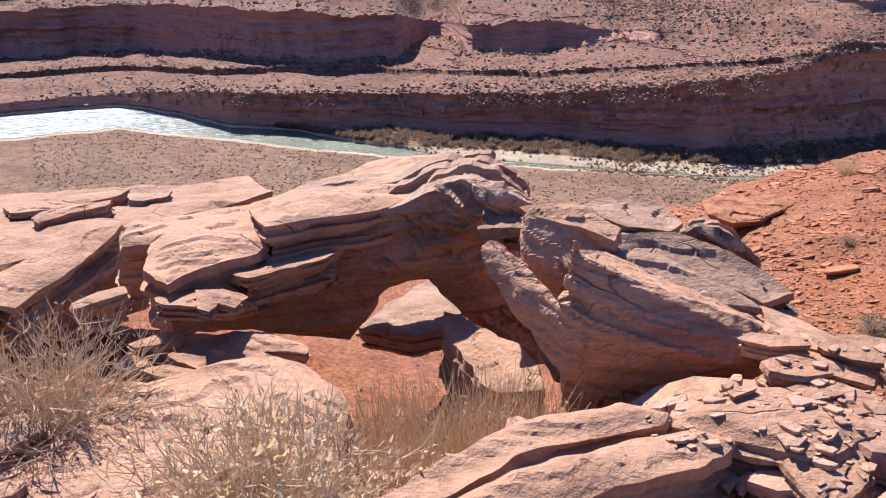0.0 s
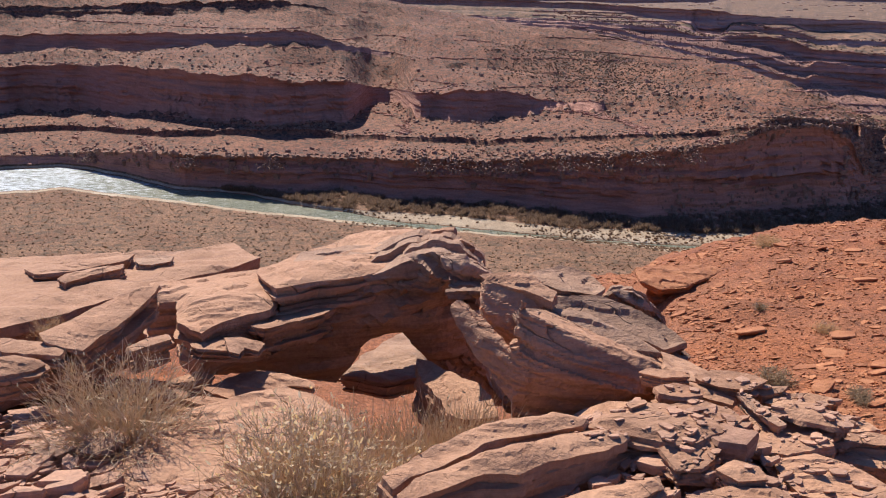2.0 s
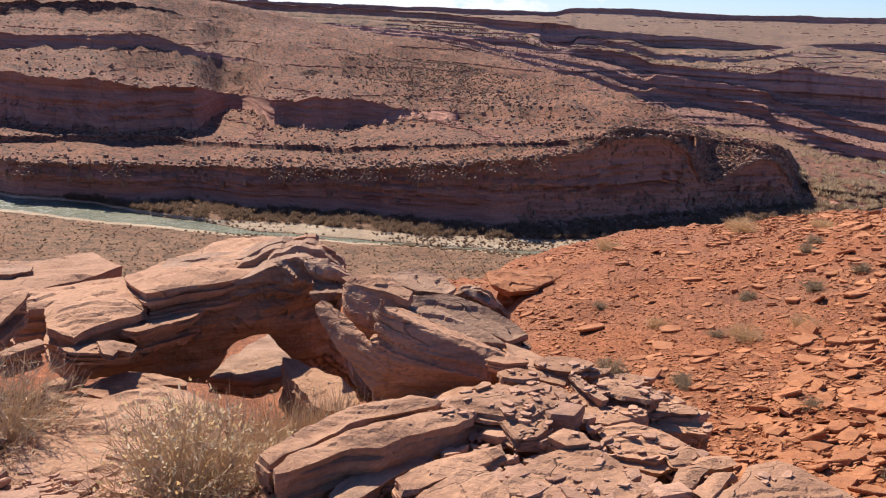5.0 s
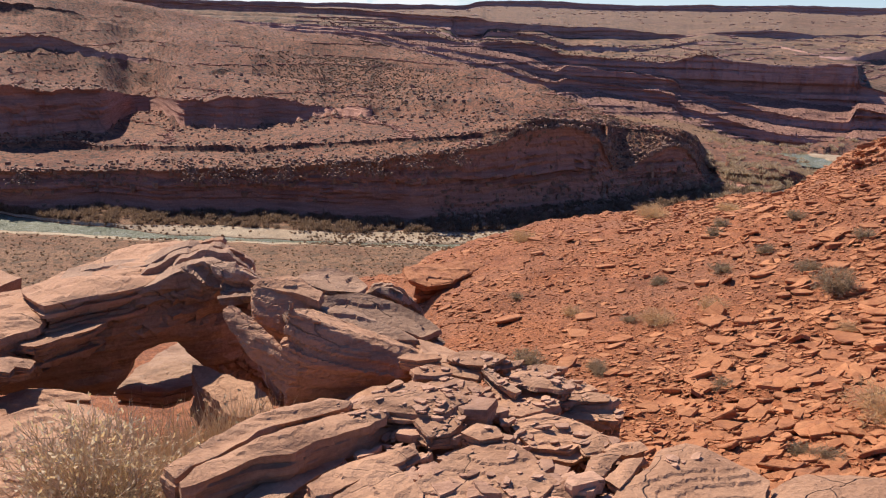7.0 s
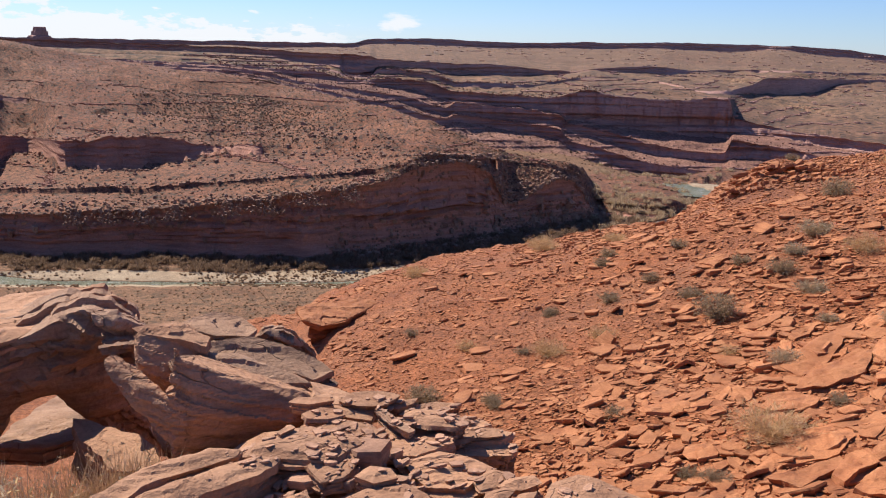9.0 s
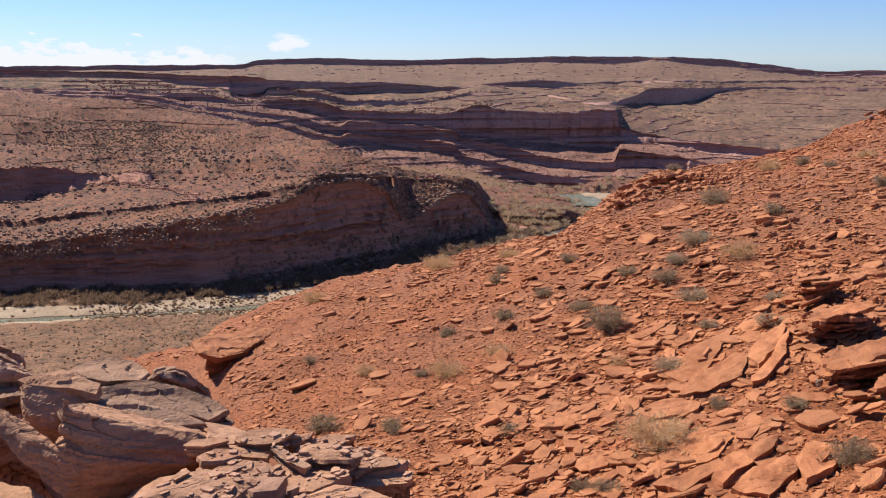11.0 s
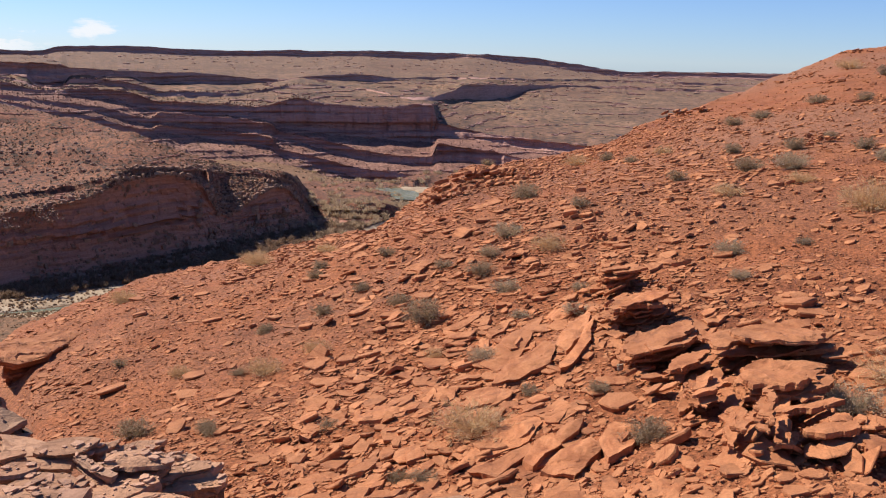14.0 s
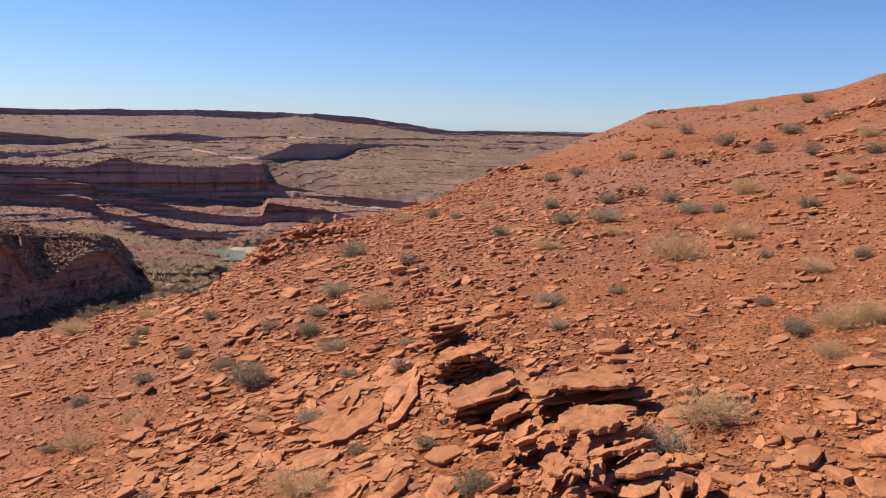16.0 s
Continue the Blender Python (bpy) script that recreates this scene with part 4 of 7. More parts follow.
SLABS.append(('tilted_slab', (-1.099, 0.046, 0.227), ((-2.32, 4.65), (-2.26, 4.57), (-2.04, 4.50), (-1.96, 4.64), (-1.86, 4.98), (-1.87, 5.12), (-1.99, 5.08), (-2.20, 4.79)), 0.17, 0.03, 0.1, 0))
SLABS.append(('ledge_plate', (0.239, 0.010, -0.093), ((-1.59, 4.76), (-1.45, 4.87), (-1.39, 4.93), (-1.21, 4.82), (-1.23, 4.70), (-1.37, 4.67), (-1.53, 4.68)), 0.08, 0.02, 0.2, 0))
SLABS.append(('ledge_plate', (0.096, -0.021, -0.063), ((-1.40, 4.74), (-1.32, 4.76), (-1.18, 4.66), (-1.18, 4.58), (-1.26, 4.61), (-1.26, 4.51), (-1.32, 4.54)), 0.03, 0.01, 0.1, 0))
SLABS.append(('ledge_plate', (0.541, 0.099, -0.121), ((-1.33, 4.97), (-1.24, 5.21), (-1.12, 5.31), (-0.93, 5.31), (-0.99, 5.14), (-1.13, 5.00), (-1.23, 4.87)), 0.16, 0.03, 0.2, 0))
SLABS.append(('ledge_plate', (-0.636, -0.035, 0.082), ((-1.67, 5.16), (-1.57, 5.31), (-1.38, 5.27), (-1.25, 5.20), (-1.32, 5.12), (-1.48, 5.05), (-1.60, 5.05)), 0.09, 0.02, 0.1, 0))
SLABS.append(('ledge_plate', (0.125, 0.168, 0.001), ((-1.84, 4.57), (-1.78, 4.67), (-1.68, 4.70), (-1.63, 4.62), (-1.71, 4.56), (-1.78, 4.49)), 0.12, 0.03, 0.1, 0))
SLABS.append(('ledge_plate', (-0.586, -0.177, -0.000), ((-2.44, 4.32), (-2.32, 4.41), (-2.22, 4.43), (-2.16, 4.39), (-2.19, 4.31), (-2.27, 4.20), (-2.38, 4.14)), 0.14, 0.02, 0.1, 0))
SLABS.append(('ledge_plate', (-0.312, 0.070, 0.060), ((-2.58, 4.71), (-2.40, 4.66), (-2.28, 4.63), (-2.14, 4.54), (-2.13, 4.46), (-2.30, 4.50), (-2.47, 4.54)), 0.1, 0.02, 0.1, 0))
SLABS.append(('flat_slab', (-0.360, 0.000, 0.000), ((-1.45, 4.52), (-1.37, 4.67), (-1.25, 4.78), (-1.06, 4.73), (-0.93, 4.66), (-0.92, 4.59), (-1.08, 4.60), (-1.13, 4.47), (-1.28, 4.41), (-1.39, 4.46)), 0.05, 0.01, 0.05, 0))
SLABS.append(('flat_slab', (-0.380, 0.000, 0.000), ((-1.67, 4.65), (-1.62, 4.71), (-1.56, 4.78), (-1.47, 4.74), (-1.47, 4.69), (-1.56, 4.66), (-1.63, 4.62)), 0.05, 0.01, 0.05, 0))
SLABS.append(('flat_slab', (-0.360, 0.000, 0.000), ((-1.51, 4.39), (-1.44, 4.45), (-1.31, 4.42), (-1.31, 4.36), (-1.41, 4.35)), 0.035, 0.01, 0.05, 0))
SLABS.append(('flat_slab', (-0.330, 0.000, 0.000), ((-1.52, 4.22), (-1.48, 4.25), (-1.39, 4.24), (-1.39, 4.19), (-1.45, 4.18)), 0.03, 0.01, 0.05, 0))
SLABS.append(('flat_slab', (-0.380, 0.000, 0.000), ((-1.66, 4.48), (-1.62, 4.56), (-1.53, 4.52), (-1.52, 4.46), (-1.61, 4.43)), 0.04, 0.01, 0.05, 0))
SLABS.append(('smooth_boulder', (-0.300, 0.000, 0.000), ((-1.65, 3.77), (-1.57, 3.96), (-1.47, 4.16), (-1.32, 4.25), (-1.17, 4.38), (-1.00, 4.43), (-0.83, 4.36), (-0.68, 4.20), (-0.62, 4.05), (-0.59, 3.70), (-0.64, 3.40), (-0.78, 3.17), (-1.02, 3.16), (-1.22, 3.23), (-1.41, 3.40), (-1.54, 3.56)), 0.3, 0.05, 0.05, 0))
SLABS.append(('flat_slab', (-0.250, 0.000, 0.000), ((-1.90, 3.69), (-1.84, 3.78), (-1.73, 3.74), (-1.70, 3.68), (-1.75, 3.61), (-1.85, 3.63)), 0.1, 0.03, 0.0, 1))
SLABS.append(('flat_slab', (-0.250, 0.000, 0.000), ((-1.71, 3.75), (-1.69, 3.89), (-1.58, 3.84), (-1.54, 3.76), (-1.59, 3.63), (-1.67, 3.65)), 0.12, 0.03, 0.0, 1))
SLABS.append(('curved_slab', (0.040, 0.000, 0.000), ((-0.38, 3.05), (-0.32, 3.14), (-0.22, 3.28), (-0.08, 3.46), (0.05, 3.52), (0.20, 3.57), (0.31, 3.54), (0.30, 3.48), (0.09, 3.38), (-0.07, 3.30), (-0.18, 3.16), (-0.29, 3.06), (-0.34, 2.98)), 0.17, 0.02, 0.05, 0))
SLABS.append(('curved_slab', (0.040, 0.000, 0.000), ((-0.33, 2.96), (-0.27, 3.05), (-0.17, 3.14), (-0.07, 3.22), (0.04, 3.30), (0.20, 3.40), (0.36, 3.47), (0.47, 3.43), (0.42, 3.34), (0.28, 3.26), (0.15, 3.18), (0.06, 3.11), (-0.05, 3.09), (-0.17, 3.00), (-0.26, 2.92), (-0.31, 2.91)), 0.26, 0.025, 0.05, 0))
SLABS.append(('curved_slab', (-0.060, 0.000, 0.000), ((-0.12, 2.97), (-0.06, 3.09), (0.09, 3.27), (0.24, 3.34), (0.29, 3.29), (0.23, 3.18), (0.11, 3.07), (-0.02, 2.92), (-0.11, 2.86)), 0.2, 0.05, 0.1, 1))
SLABS.append(('curved_slab', (0.000, 0.000, 0.000), ((0.11, 2.94), (0.16, 3.01), (0.26, 3.09), (0.41, 3.15), (0.53, 3.21), (0.53, 3.13), (0.44, 3.05), (0.30, 2.96), (0.19, 2.88), (0.13, 2.87)), 0.12, 0.02, 0.05, 0))
SLABS.append(('curved_slab', (0.000, 0.000, 0.000), ((0.13, 2.74), (0.20, 2.87), (0.37, 3.02), (0.44, 3.02), (0.48, 2.93), (0.50, 2.81), (0.45, 2.70), (0.18, 2.65)), 0.12, 0.04, 0.05, 0))
SLABS.append(('flat_slab', (-0.160, 0.000, 0.000), ((-0.60, 3.12), (-0.53, 3.26), (-0.50, 3.36), (-0.46, 3.39), (-0.41, 3.35), (-0.39, 3.25), (-0.43, 3.16), (-0.50, 3.06), (-0.56, 3.03)), 0.14, 0.04, 0.1, 0))
SLABS.append(('flat_slab', (-0.200, 0.000, 0.000), ((-0.51, 3.08), (-0.46, 3.22), (-0.38, 3.27), (-0.33, 3.21), (-0.34, 3.11), (-0.41, 3.00)), 0.2, 0.04, 0.1, 0))
SLABS.append(('flat_slab', (0.030, 0.000, 0.000), ((0.31, 3.50), (0.38, 3.60), (0.51, 3.70), (0.63, 3.72), (0.74, 3.63), (0.82, 3.51), (0.76, 3.46), (0.64, 3.36), (0.56, 3.39), (0.46, 3.44)), 0.12, 0.02, 0.05, 0))
SLABS.append(('flat_slab', (0.060, 0.000, 0.000), ((0.47, 3.63), (0.54, 3.68), (0.55, 3.65), (0.48, 3.60)), 0.03, 0.0, 0.05, 0))
SLABS.append(('flat_slab', (0.020, 0.000, 0.000), ((0.55, 3.36), (0.66, 3.45), (0.75, 3.43), (0.75, 3.35), (0.68, 3.24), (0.59, 3.23)), 0.06, 0.01, 0.05, 0))
SLABS.append(('flat_slab', (0.030, 0.000, 0.000), ((0.71, 3.22), (0.79, 3.29), (0.86, 3.25), (0.87, 3.17), (0.77, 3.15)), 0.06, 0.01, 0.05, 0))
SLABS.append(('platform_slab', (0.000, 0.000, 0.000), ((0.40, 2.82), (0.54, 2.96), (0.65, 3.12), (0.78, 3.17), (0.90, 3.17), (0.95, 3.08), (0.96, 2.95), (0.99, 2.86), (0.91, 2.77), (0.77, 2.68), (0.56, 2.62), (0.42, 2.68)), 0.16, 0.02, 0.03, 0))
SLABS.append(('platform_slab', (-0.010, 0.000, 0.000), ((0.87, 2.78), (1.00, 2.90), (1.11, 2.91), (1.15, 2.86), (1.05, 2.75), (0.91, 2.63), (0.81, 2.64)), 0.14, 0.01, 0.03, 0))
SLABS.append(('platform_slab', (-0.010, 0.000, 0.000), ((1.11, 2.91), (1.17, 3.02), (1.25, 3.05), (1.30, 3.03), (1.17, 2.88)), 0.13, 0.01, 0.03, 0))
SLABS.append(('platform_slab', (-0.010, 0.000, 0.000), ((1.17, 2.86), (1.30, 3.00), (1.38, 3.01), (1.29, 2.89), (1.20, 2.79)), 0.13, 0.01, 0.03, 0))
SLABS.append(('platform_slab', (-0.020, 0.000, 0.000), ((1.08, 2.67), (1.22, 2.82), (1.36, 2.94), (1.46, 3.06), (1.60, 3.11), (1.67, 3.03), (1.74, 2.89), (1.77, 2.79), (1.70, 2.68), (1.58, 2.55), (1.19, 2.50)), 0.24, 0.03, 0.1, 0))
SLABS.append(('platform_slab', (-0.050, 0.000, 0.000), ((1.82, 2.80), (1.98, 2.86), (2.13, 2.83), (2.26, 2.78), (2.33, 2.65), (2.20, 2.48), (1.69, 2.55), (1.72, 2.69)), 0.2, 0.02, 0.05, 0))
SLABS.append(('flat_slab', (-0.050, 0.000, 0.000), ((1.27, 3.14), (1.34, 3.21), (1.45, 3.21), (1.46, 3.14), (1.35, 3.10)), 0.1, 0.01, 0.03, 0))
SLABS.append(('flat_slab', (-0.060, 0.000, 0.000), ((1.20, 3.24), (1.30, 3.33), (1.38, 3.27), (1.31, 3.18), (1.21, 3.17)), 0.1, 0.01, 0.03, 0))
SLABS.append(('flat_slab', (0.000, 0.000, 0.000), ((0.62, 3.93), (0.72, 3.99), (0.82, 3.94), (0.81, 3.89), (0.72, 3.85), (0.63, 3.87)), 0.07, 0.01, 0.1, 0))
SLABS.append(('flat_slab', (-0.020, 0.000, 0.000), ((0.67, 3.82), (0.78, 3.87), (0.90, 3.81), (0.93, 3.72), (0.86, 3.63), (0.74, 3.68)), 0.1, 0.01, 0.1, 0))
SLABS.append(('flat_slab', (-0.020, 0.000, 0.000), ((1.10, 3.92), (1.24, 3.89), (1.36, 3.74), (1.29, 3.67), (1.16, 3.72), (1.06, 3.81)), 0.12, 0.01, 0.1, 0))
SLABS.append(('flat_slab', (-0.100, 0.000, 0.000), ((1.18, 3.77), (1.33, 3.80), (1.53, 3.76), (1.50, 3.69), (1.35, 3.71), (1.19, 3.70)), 0.1, 0.01, 0.1, 0))
SLABS.append(('flat_slab', (-0.140, 0.000, 0.000), ((1.21, 3.75), (1.34, 3.76), (1.47, 3.72), (1.57, 3.67), (1.51, 3.59), (1.35, 3.62), (1.23, 3.67)), 0.2, 0.01, 0.15, 0))
SLABS.append(('flat_slab', (-0.060, 0.000, 0.000), ((0.92, 3.81), (1.11, 3.82), (1.26, 3.73), (1.23, 3.60), (1.03, 3.50), (0.90, 3.57)), 0.16, 0.01, 0.1, 0))
SLABS.append(('flat_slab', (-0.070, 0.000, 0.000), ((0.97, 3.48), (1.15, 3.57), (1.27, 3.46), (1.33, 3.35), (1.15, 3.19), (1.01, 3.26)), 0.16, 0.01, 0.1, 0))
SLABS.append(('flat_slab', (0.000, 0.000, 0.000), ((0.58, 4.09), (0.63, 4.14), (0.79, 4.10), (0.79, 4.05), (0.67, 4.04)), 0.06, 0.01, 0.1, 0))
SLABS.append(('flat_slab', (-0.020, 0.000, 0.000), ((0.82, 4.10), (0.91, 4.19), (1.04, 4.17), (1.12, 4.09), (1.03, 4.00), (0.90, 4.01)), 0.08, 0.01, 0.1, 0))
SLABS.append(('flat_slab', (-0.060, 0.000, 0.000), ((1.02, 4.07), (1.09, 4.13), (1.22, 4.13), (1.18, 4.07), (1.09, 4.03)), 0.07, 0.01, 0.1, 0))
SLABS.append(('flat_slab', (-0.080, 0.000, 0.000), ((1.09, 4.00), (1.17, 4.09), (1.31, 4.12), (1.42, 4.04), (1.33, 3.98), (1.20, 3.95)), 0.1, 0.01, 0.1, 0))
SLABS.append(('flat_slab', (-0.060, 0.000, 0.000), ((0.65, 4.13), (0.72, 4.17), (0.89, 4.09), (0.97, 4.01), (0.94, 3.93), (0.86, 3.97), (0.75, 4.07)), 0.13, 0.01, 0.1, 0))
SLABS.append(('flat_slab', (-0.120, 0.000, 0.000), ((1.09, 3.84), (1.18, 3.87), (1.34, 3.86), (1.50, 3.84), (1.58, 3.77), (1.51, 3.70), (1.35, 3.71), (1.20, 3.75)), 0.17, 0.01, 0.1, 0))
SLABS.append(('flat_slab', (-0.120, 0.000, 0.000), ((1.20, 3.93), (1.30, 3.98), (1.49, 3.95), (1.52, 3.88), (1.39, 3.83), (1.28, 3.83)), 0.08, 0.01, 0.1, 0))
SLABS.append(('flat_slab', (-0.020, 0.000, 0.000), ((0.96, 3.96), (1.00, 3.96), (1.08, 3.69), (1.05, 3.66), (1.02, 3.70)), 0.06, 0.01, 0.1, 1))
SLABS.append(('pit_rock', (-0.190, 0.000, -0.130), ((-1.08, 6.25), (-1.02, 6.60), (-0.77, 7.60), (-0.70, 7.60), (-0.50, 6.80), (-0.54, 6.25), (-0.75, 6.08)), 0.13, 0.01, 0.0, 1))
SLABS.append(('ramp_rock', (-1.270, 0.220, 0.160), ((-0.48, 5.39), (-0.39, 5.32), (-0.25, 5.17), (-0.12, 5.02), (-0.03, 4.82), (0.01, 4.69), (-0.15, 4.70), (-0.26, 4.79), (-0.34, 4.97), (-0.44, 5.17)), 0.3, 0.02, 0.0, 0))
BOULDERS = []
BOULDERS.append(('arch_body', (5.900, 0.420, -0.250), ((-1.82, -0.39), (-1.82, -0.54), (-1.79, -0.66), (-1.61, -0.67), (-1.42, -0.68), (-1.22, -0.76), (-1.02, -0.82), (-0.92, -0.70), (-0.85, -0.59), (-0.75, -0.53), (-0.59, -0.50), (-0.49, -0.67), (-0.36, -0.84), (-0.18, -1.04), (-0.08, -1.05), (-0.15, -0.71), (-0.23, -0.42), (-0.30, -0.22), (-0.39, -0.07), (-0.54, 0.01), (-0.71, -0.05), (-0.91, -0.09), (-1.27, -0.11), (-1.38, -0.22), (-1.61, -0.33)), 0.75, 0.06, 0.0, 1))
BOULDERS.append(('arch_leg', (5.850, 0.200, -0.250), ((-0.68, -0.20), (-0.51, -0.18), (-0.32, -0.25), (-0.23, -0.42), (-0.16, -0.65), (-0.04, -0.99), (0.05, -1.19), (-0.12, -1.18), (-0.22, -1.03), (-0.36, -0.83), (-0.48, -0.67), (-0.55, -0.50), (-0.62, -0.34)), 0.5, 0.06, 0.0, 1))
BOULDERS.append(('leg_block', (5.750, 0.200, 0.000), ((-0.61, -0.03), (-0.52, 0.02), (-0.39, 0.05), (-0.27, 0.02), (-0.12, -0.12), (-0.10, -0.20), (-0.19, -0.24), (-0.35, -0.20), (-0.51, -0.19), (-0.60, -0.15)), 0.5, 0.06, 0.0, 1))
BOULDERS.append(('leg_block', (5.550, 0.200, 0.000), ((-0.35, 0.07), (-0.22, 0.06), (-0.08, -0.02), (-0.03, -0.08), (-0.10, -0.11), (-0.22, -0.06), (-0.33, 0.01)), 0.15, 0.02, 0.0, 1))
BOULDERS.append(('leg_block', (5.300, 0.200, 0.000), ((-0.31, -0.06), (-0.20, -0.05), (-0.10, -0.07), (-0.09, -0.10), (-0.21, -0.10), (-0.29, -0.09)), 0.3, 0.03, 0.0, 1))
BOULDERS.append(('small_stone', (6.100, 0.000, 0.000), ((-0.49, -0.03), (-0.44, -0.01), (-0.33, 0.01), (-0.32, -0.03), (-0.42, -0.05), (-0.47, -0.06)), 0.25, 0.03, 0.0, 0))
BOULDERS.append(('small_stone', (6.000, 0.000, 0.000), ((-0.32, -0.02), (-0.26, 0.00), (-0.19, -0.03), (-0.22, -0.07), (-0.29, -0.06)), 0.2, 0.04, 0.0, 0))
BOULDERS.append(('fallen_block', (5.200, 0.000, 0.000), ((0.54, -0.08), (0.61, -0.01), (0.71, -0.01), (0.78, -0.06), (0.89, -0.18), (0.91, -0.26), (0.84, -0.26), (0.73, -0.18), (0.63, -0.13)), 0.15, 0.02, 0.0, 1))
BOULDERS.append(('hill_outcrop', (49.320, -1.111, 0.000), ((24.72, 0.23), (24.77, 0.49), (25.01, 0.60), (25.34, 0.64), (25.62, 0.51), (25.55, 0.33), (25.15, 0.19)), 0.5, 0.05, 0.0, 2))
BOULDERS.append(('hill_outcrop', (32.490, -1.280, 0.000), ((16.70, 0.32), (16.80, 0.49), (16.94, 0.53), (17.11, 0.47), (17.08, 0.33), (16.88, 0.29)), 0.5, 0.05, 0.0, 2))
BOULDERS.append(('hill_outcrop', (86.680, -2.050, 0.000), ((35.34, 0.53), (35.52, 0.80), (35.86, 0.94), (36.28, 0.91), (36.29, 0.62), (35.79, 0.49)), 0.5, 0.05, 0.0, 2))
BOULDERS.append(('hill_outcrop', (76.680, -1.881, 0.000), ((33.26, 0.28), (33.51, 0.56), (33.78, 0.57), (33.70, 0.30), (33.44, 0.21)), 0.5, 0.05, 0.0, 2))
BOULDERS.append(('hill_outcrop', (25.480, -0.687, 0.000), ((12.31, -0.77), (12.57, -0.64), (12.99, -0.56), (13.44, -0.49), (13.37, -0.62), (12.88, -0.77), (12.52, -0.85)), 0.5, 0.05, 0.0, 2))
BOULDERS.append(('hill_outcrop', (23.980, -0.662, 0.000), ((11.44, -0.99), (11.69, -0.85), (12.09, -0.72), (12.44, -0.66), (12.39, -0.79), (11.94, -0.97), (11.59, -1.09)), 0.5, 0.05, 0.0, 2))
BOULDERS.append(('hill_outcrop', (23.340, -0.713, 0.000), ((11.58, -0.99), (11.76, -0.87), (12.00, -0.82), (12.16, -0.86), (12.07, -1.00), (11.81, -1.06)), 0.5, 0.05, 0.0, 2))
BOULDERS.append(('hill_outcrop', (21.460, -0.649, 0.000), ((10.19, -1.09), (10.46, -0.94), (10.75, -0.87), (10.82, -0.96), (10.55, -1.10), (10.29, -1.21)), 0.5, 0.05, 0.0, 2))
BOULDERS.append(('hill_outcrop', (24.880, -0.740, 0.000), ((12.75, -0.88), (12.99, -0.72), (13.34, -0.68), (13.24, -0.83), (12.95, -0.93)), 0.5, 0.05, 0.0, 2))
BOULDERS.append(('hill_outcrop', (60.000, -1.732, 0.000), ((26.71, 0.13), (26.95, 0.38), (27.20, 0.33), (27.12, 0.15), (26.88, 0.06)), 0.5, 0.05, 0.0, 2))
BOULDERS.append(('hill_outcrop', (49.060, -1.600, 0.000), ((22.74, -0.23), (22.97, -0.09), (23.24, -0.11), (23.17, -0.25), (22.90, -0.32)), 0.5, 0.05, 0.0, 2))
BOULDERS.append(('hill_outcrop', (15.640, -0.869, 0.000), ((8.39, -0.90), (8.44, -0.81), (8.58, -0.79), (8.63, -0.84), (8.61, -0.94), (8.48, -0.99)), 0.5, 0.05, 0.0, 2))
BOULDERS.append(('hill_outcrop', (11.570, -0.900, 0.000), ((6.14, -0.17), (6.21, -0.11), (6.33, -0.11), (6.35, -0.16), (6.29, -0.24), (6.19, -0.26)), 0.5, 0.05, 0.0, 2))
BOULDERS.append(('hill_outcrop', (13.010, -1.000, 0.000), ((6.85, -0.08), (6.90, -0.03), (7.01, -0.04), (7.00, -0.08), (6.92, -0.11)), 0.5, 0.05, 0.0, 2))
TOPS = []
TOPS.append(('horn_top', (0.497, -0.190, -0.104), ((0.78, 4.69), (0.89, 4.65), (0.96, 4.52), (1.02, 4.40), (0.93, 4.26), (0.81, 4.26), (0.76, 4.42)), 0.12, 0.03, 0.1, 0))
TOPS.append(('horn_top', (-1.888, -0.120, 0.400), ((0.09, 4.80), (0.19, 4.81), (0.28, 4.76), (0.36, 4.73), (0.47, 4.67), (0.62, 4.62), (0.79, 4.56), (0.90, 4.48), (0.81, 4.45), (0.61, 4.50), (0.41, 4.53), (0.29, 4.58), (0.19, 4.66), (0.15, 4.73)), 0.1, 0.01, 0.0, 1))
TOPS.append(('horn_top', (-1.480, -0.120, 0.300), ((0.29, 5.05), (0.52, 5.11), (0.68, 5.06), (0.84, 4.95), (0.92, 4.82), (0.80, 4.74), (0.69, 4.79), (0.54, 4.85), (0.37, 4.86), (0.27, 4.96)), 0.14, 0.01, 0.0, 1))
TOPS.append(('horn_top', (-1.427, -0.120, 0.300), ((0.25, 4.88), (0.40, 4.87), (0.55, 4.80), (0.69, 4.72), (0.77, 4.64), (0.65, 4.63), (0.47, 4.69), (0.31, 4.75), (0.23, 4.82)), 0.1, 0.01, 0.0, 1))
TOPS.append(('horn_top', (-0.909, -0.050, 0.180), ((0.13, 5.31), (0.32, 5.46), (0.48, 5.39), (0.56, 5.22), (0.50, 5.14), (0.32, 5.15), (0.17, 5.24)), 0.16, 0.01, 0.0, 1))
TOPS.append(('horn_top', (-0.798, -0.080, 0.180), ((-0.12, 5.02), (-0.07, 5.06), (0.10, 5.11), (0.17, 5.03), (0.28, 4.93), (0.25, 4.82), (0.12, 4.91), (-0.07, 4.96)), 0.25, 0.01, 0.0, 0))
TOPS.append(('horn_top', (-0.770, -0.050, 0.150), ((0.10, 5.28), (0.26, 5.23), (0.39, 5.19), (0.49, 5.16), (0.38, 5.09), (0.25, 5.11), (0.13, 5.19)), 0.1, 0.01, 0.0, 1))
HILL_SLABS = []
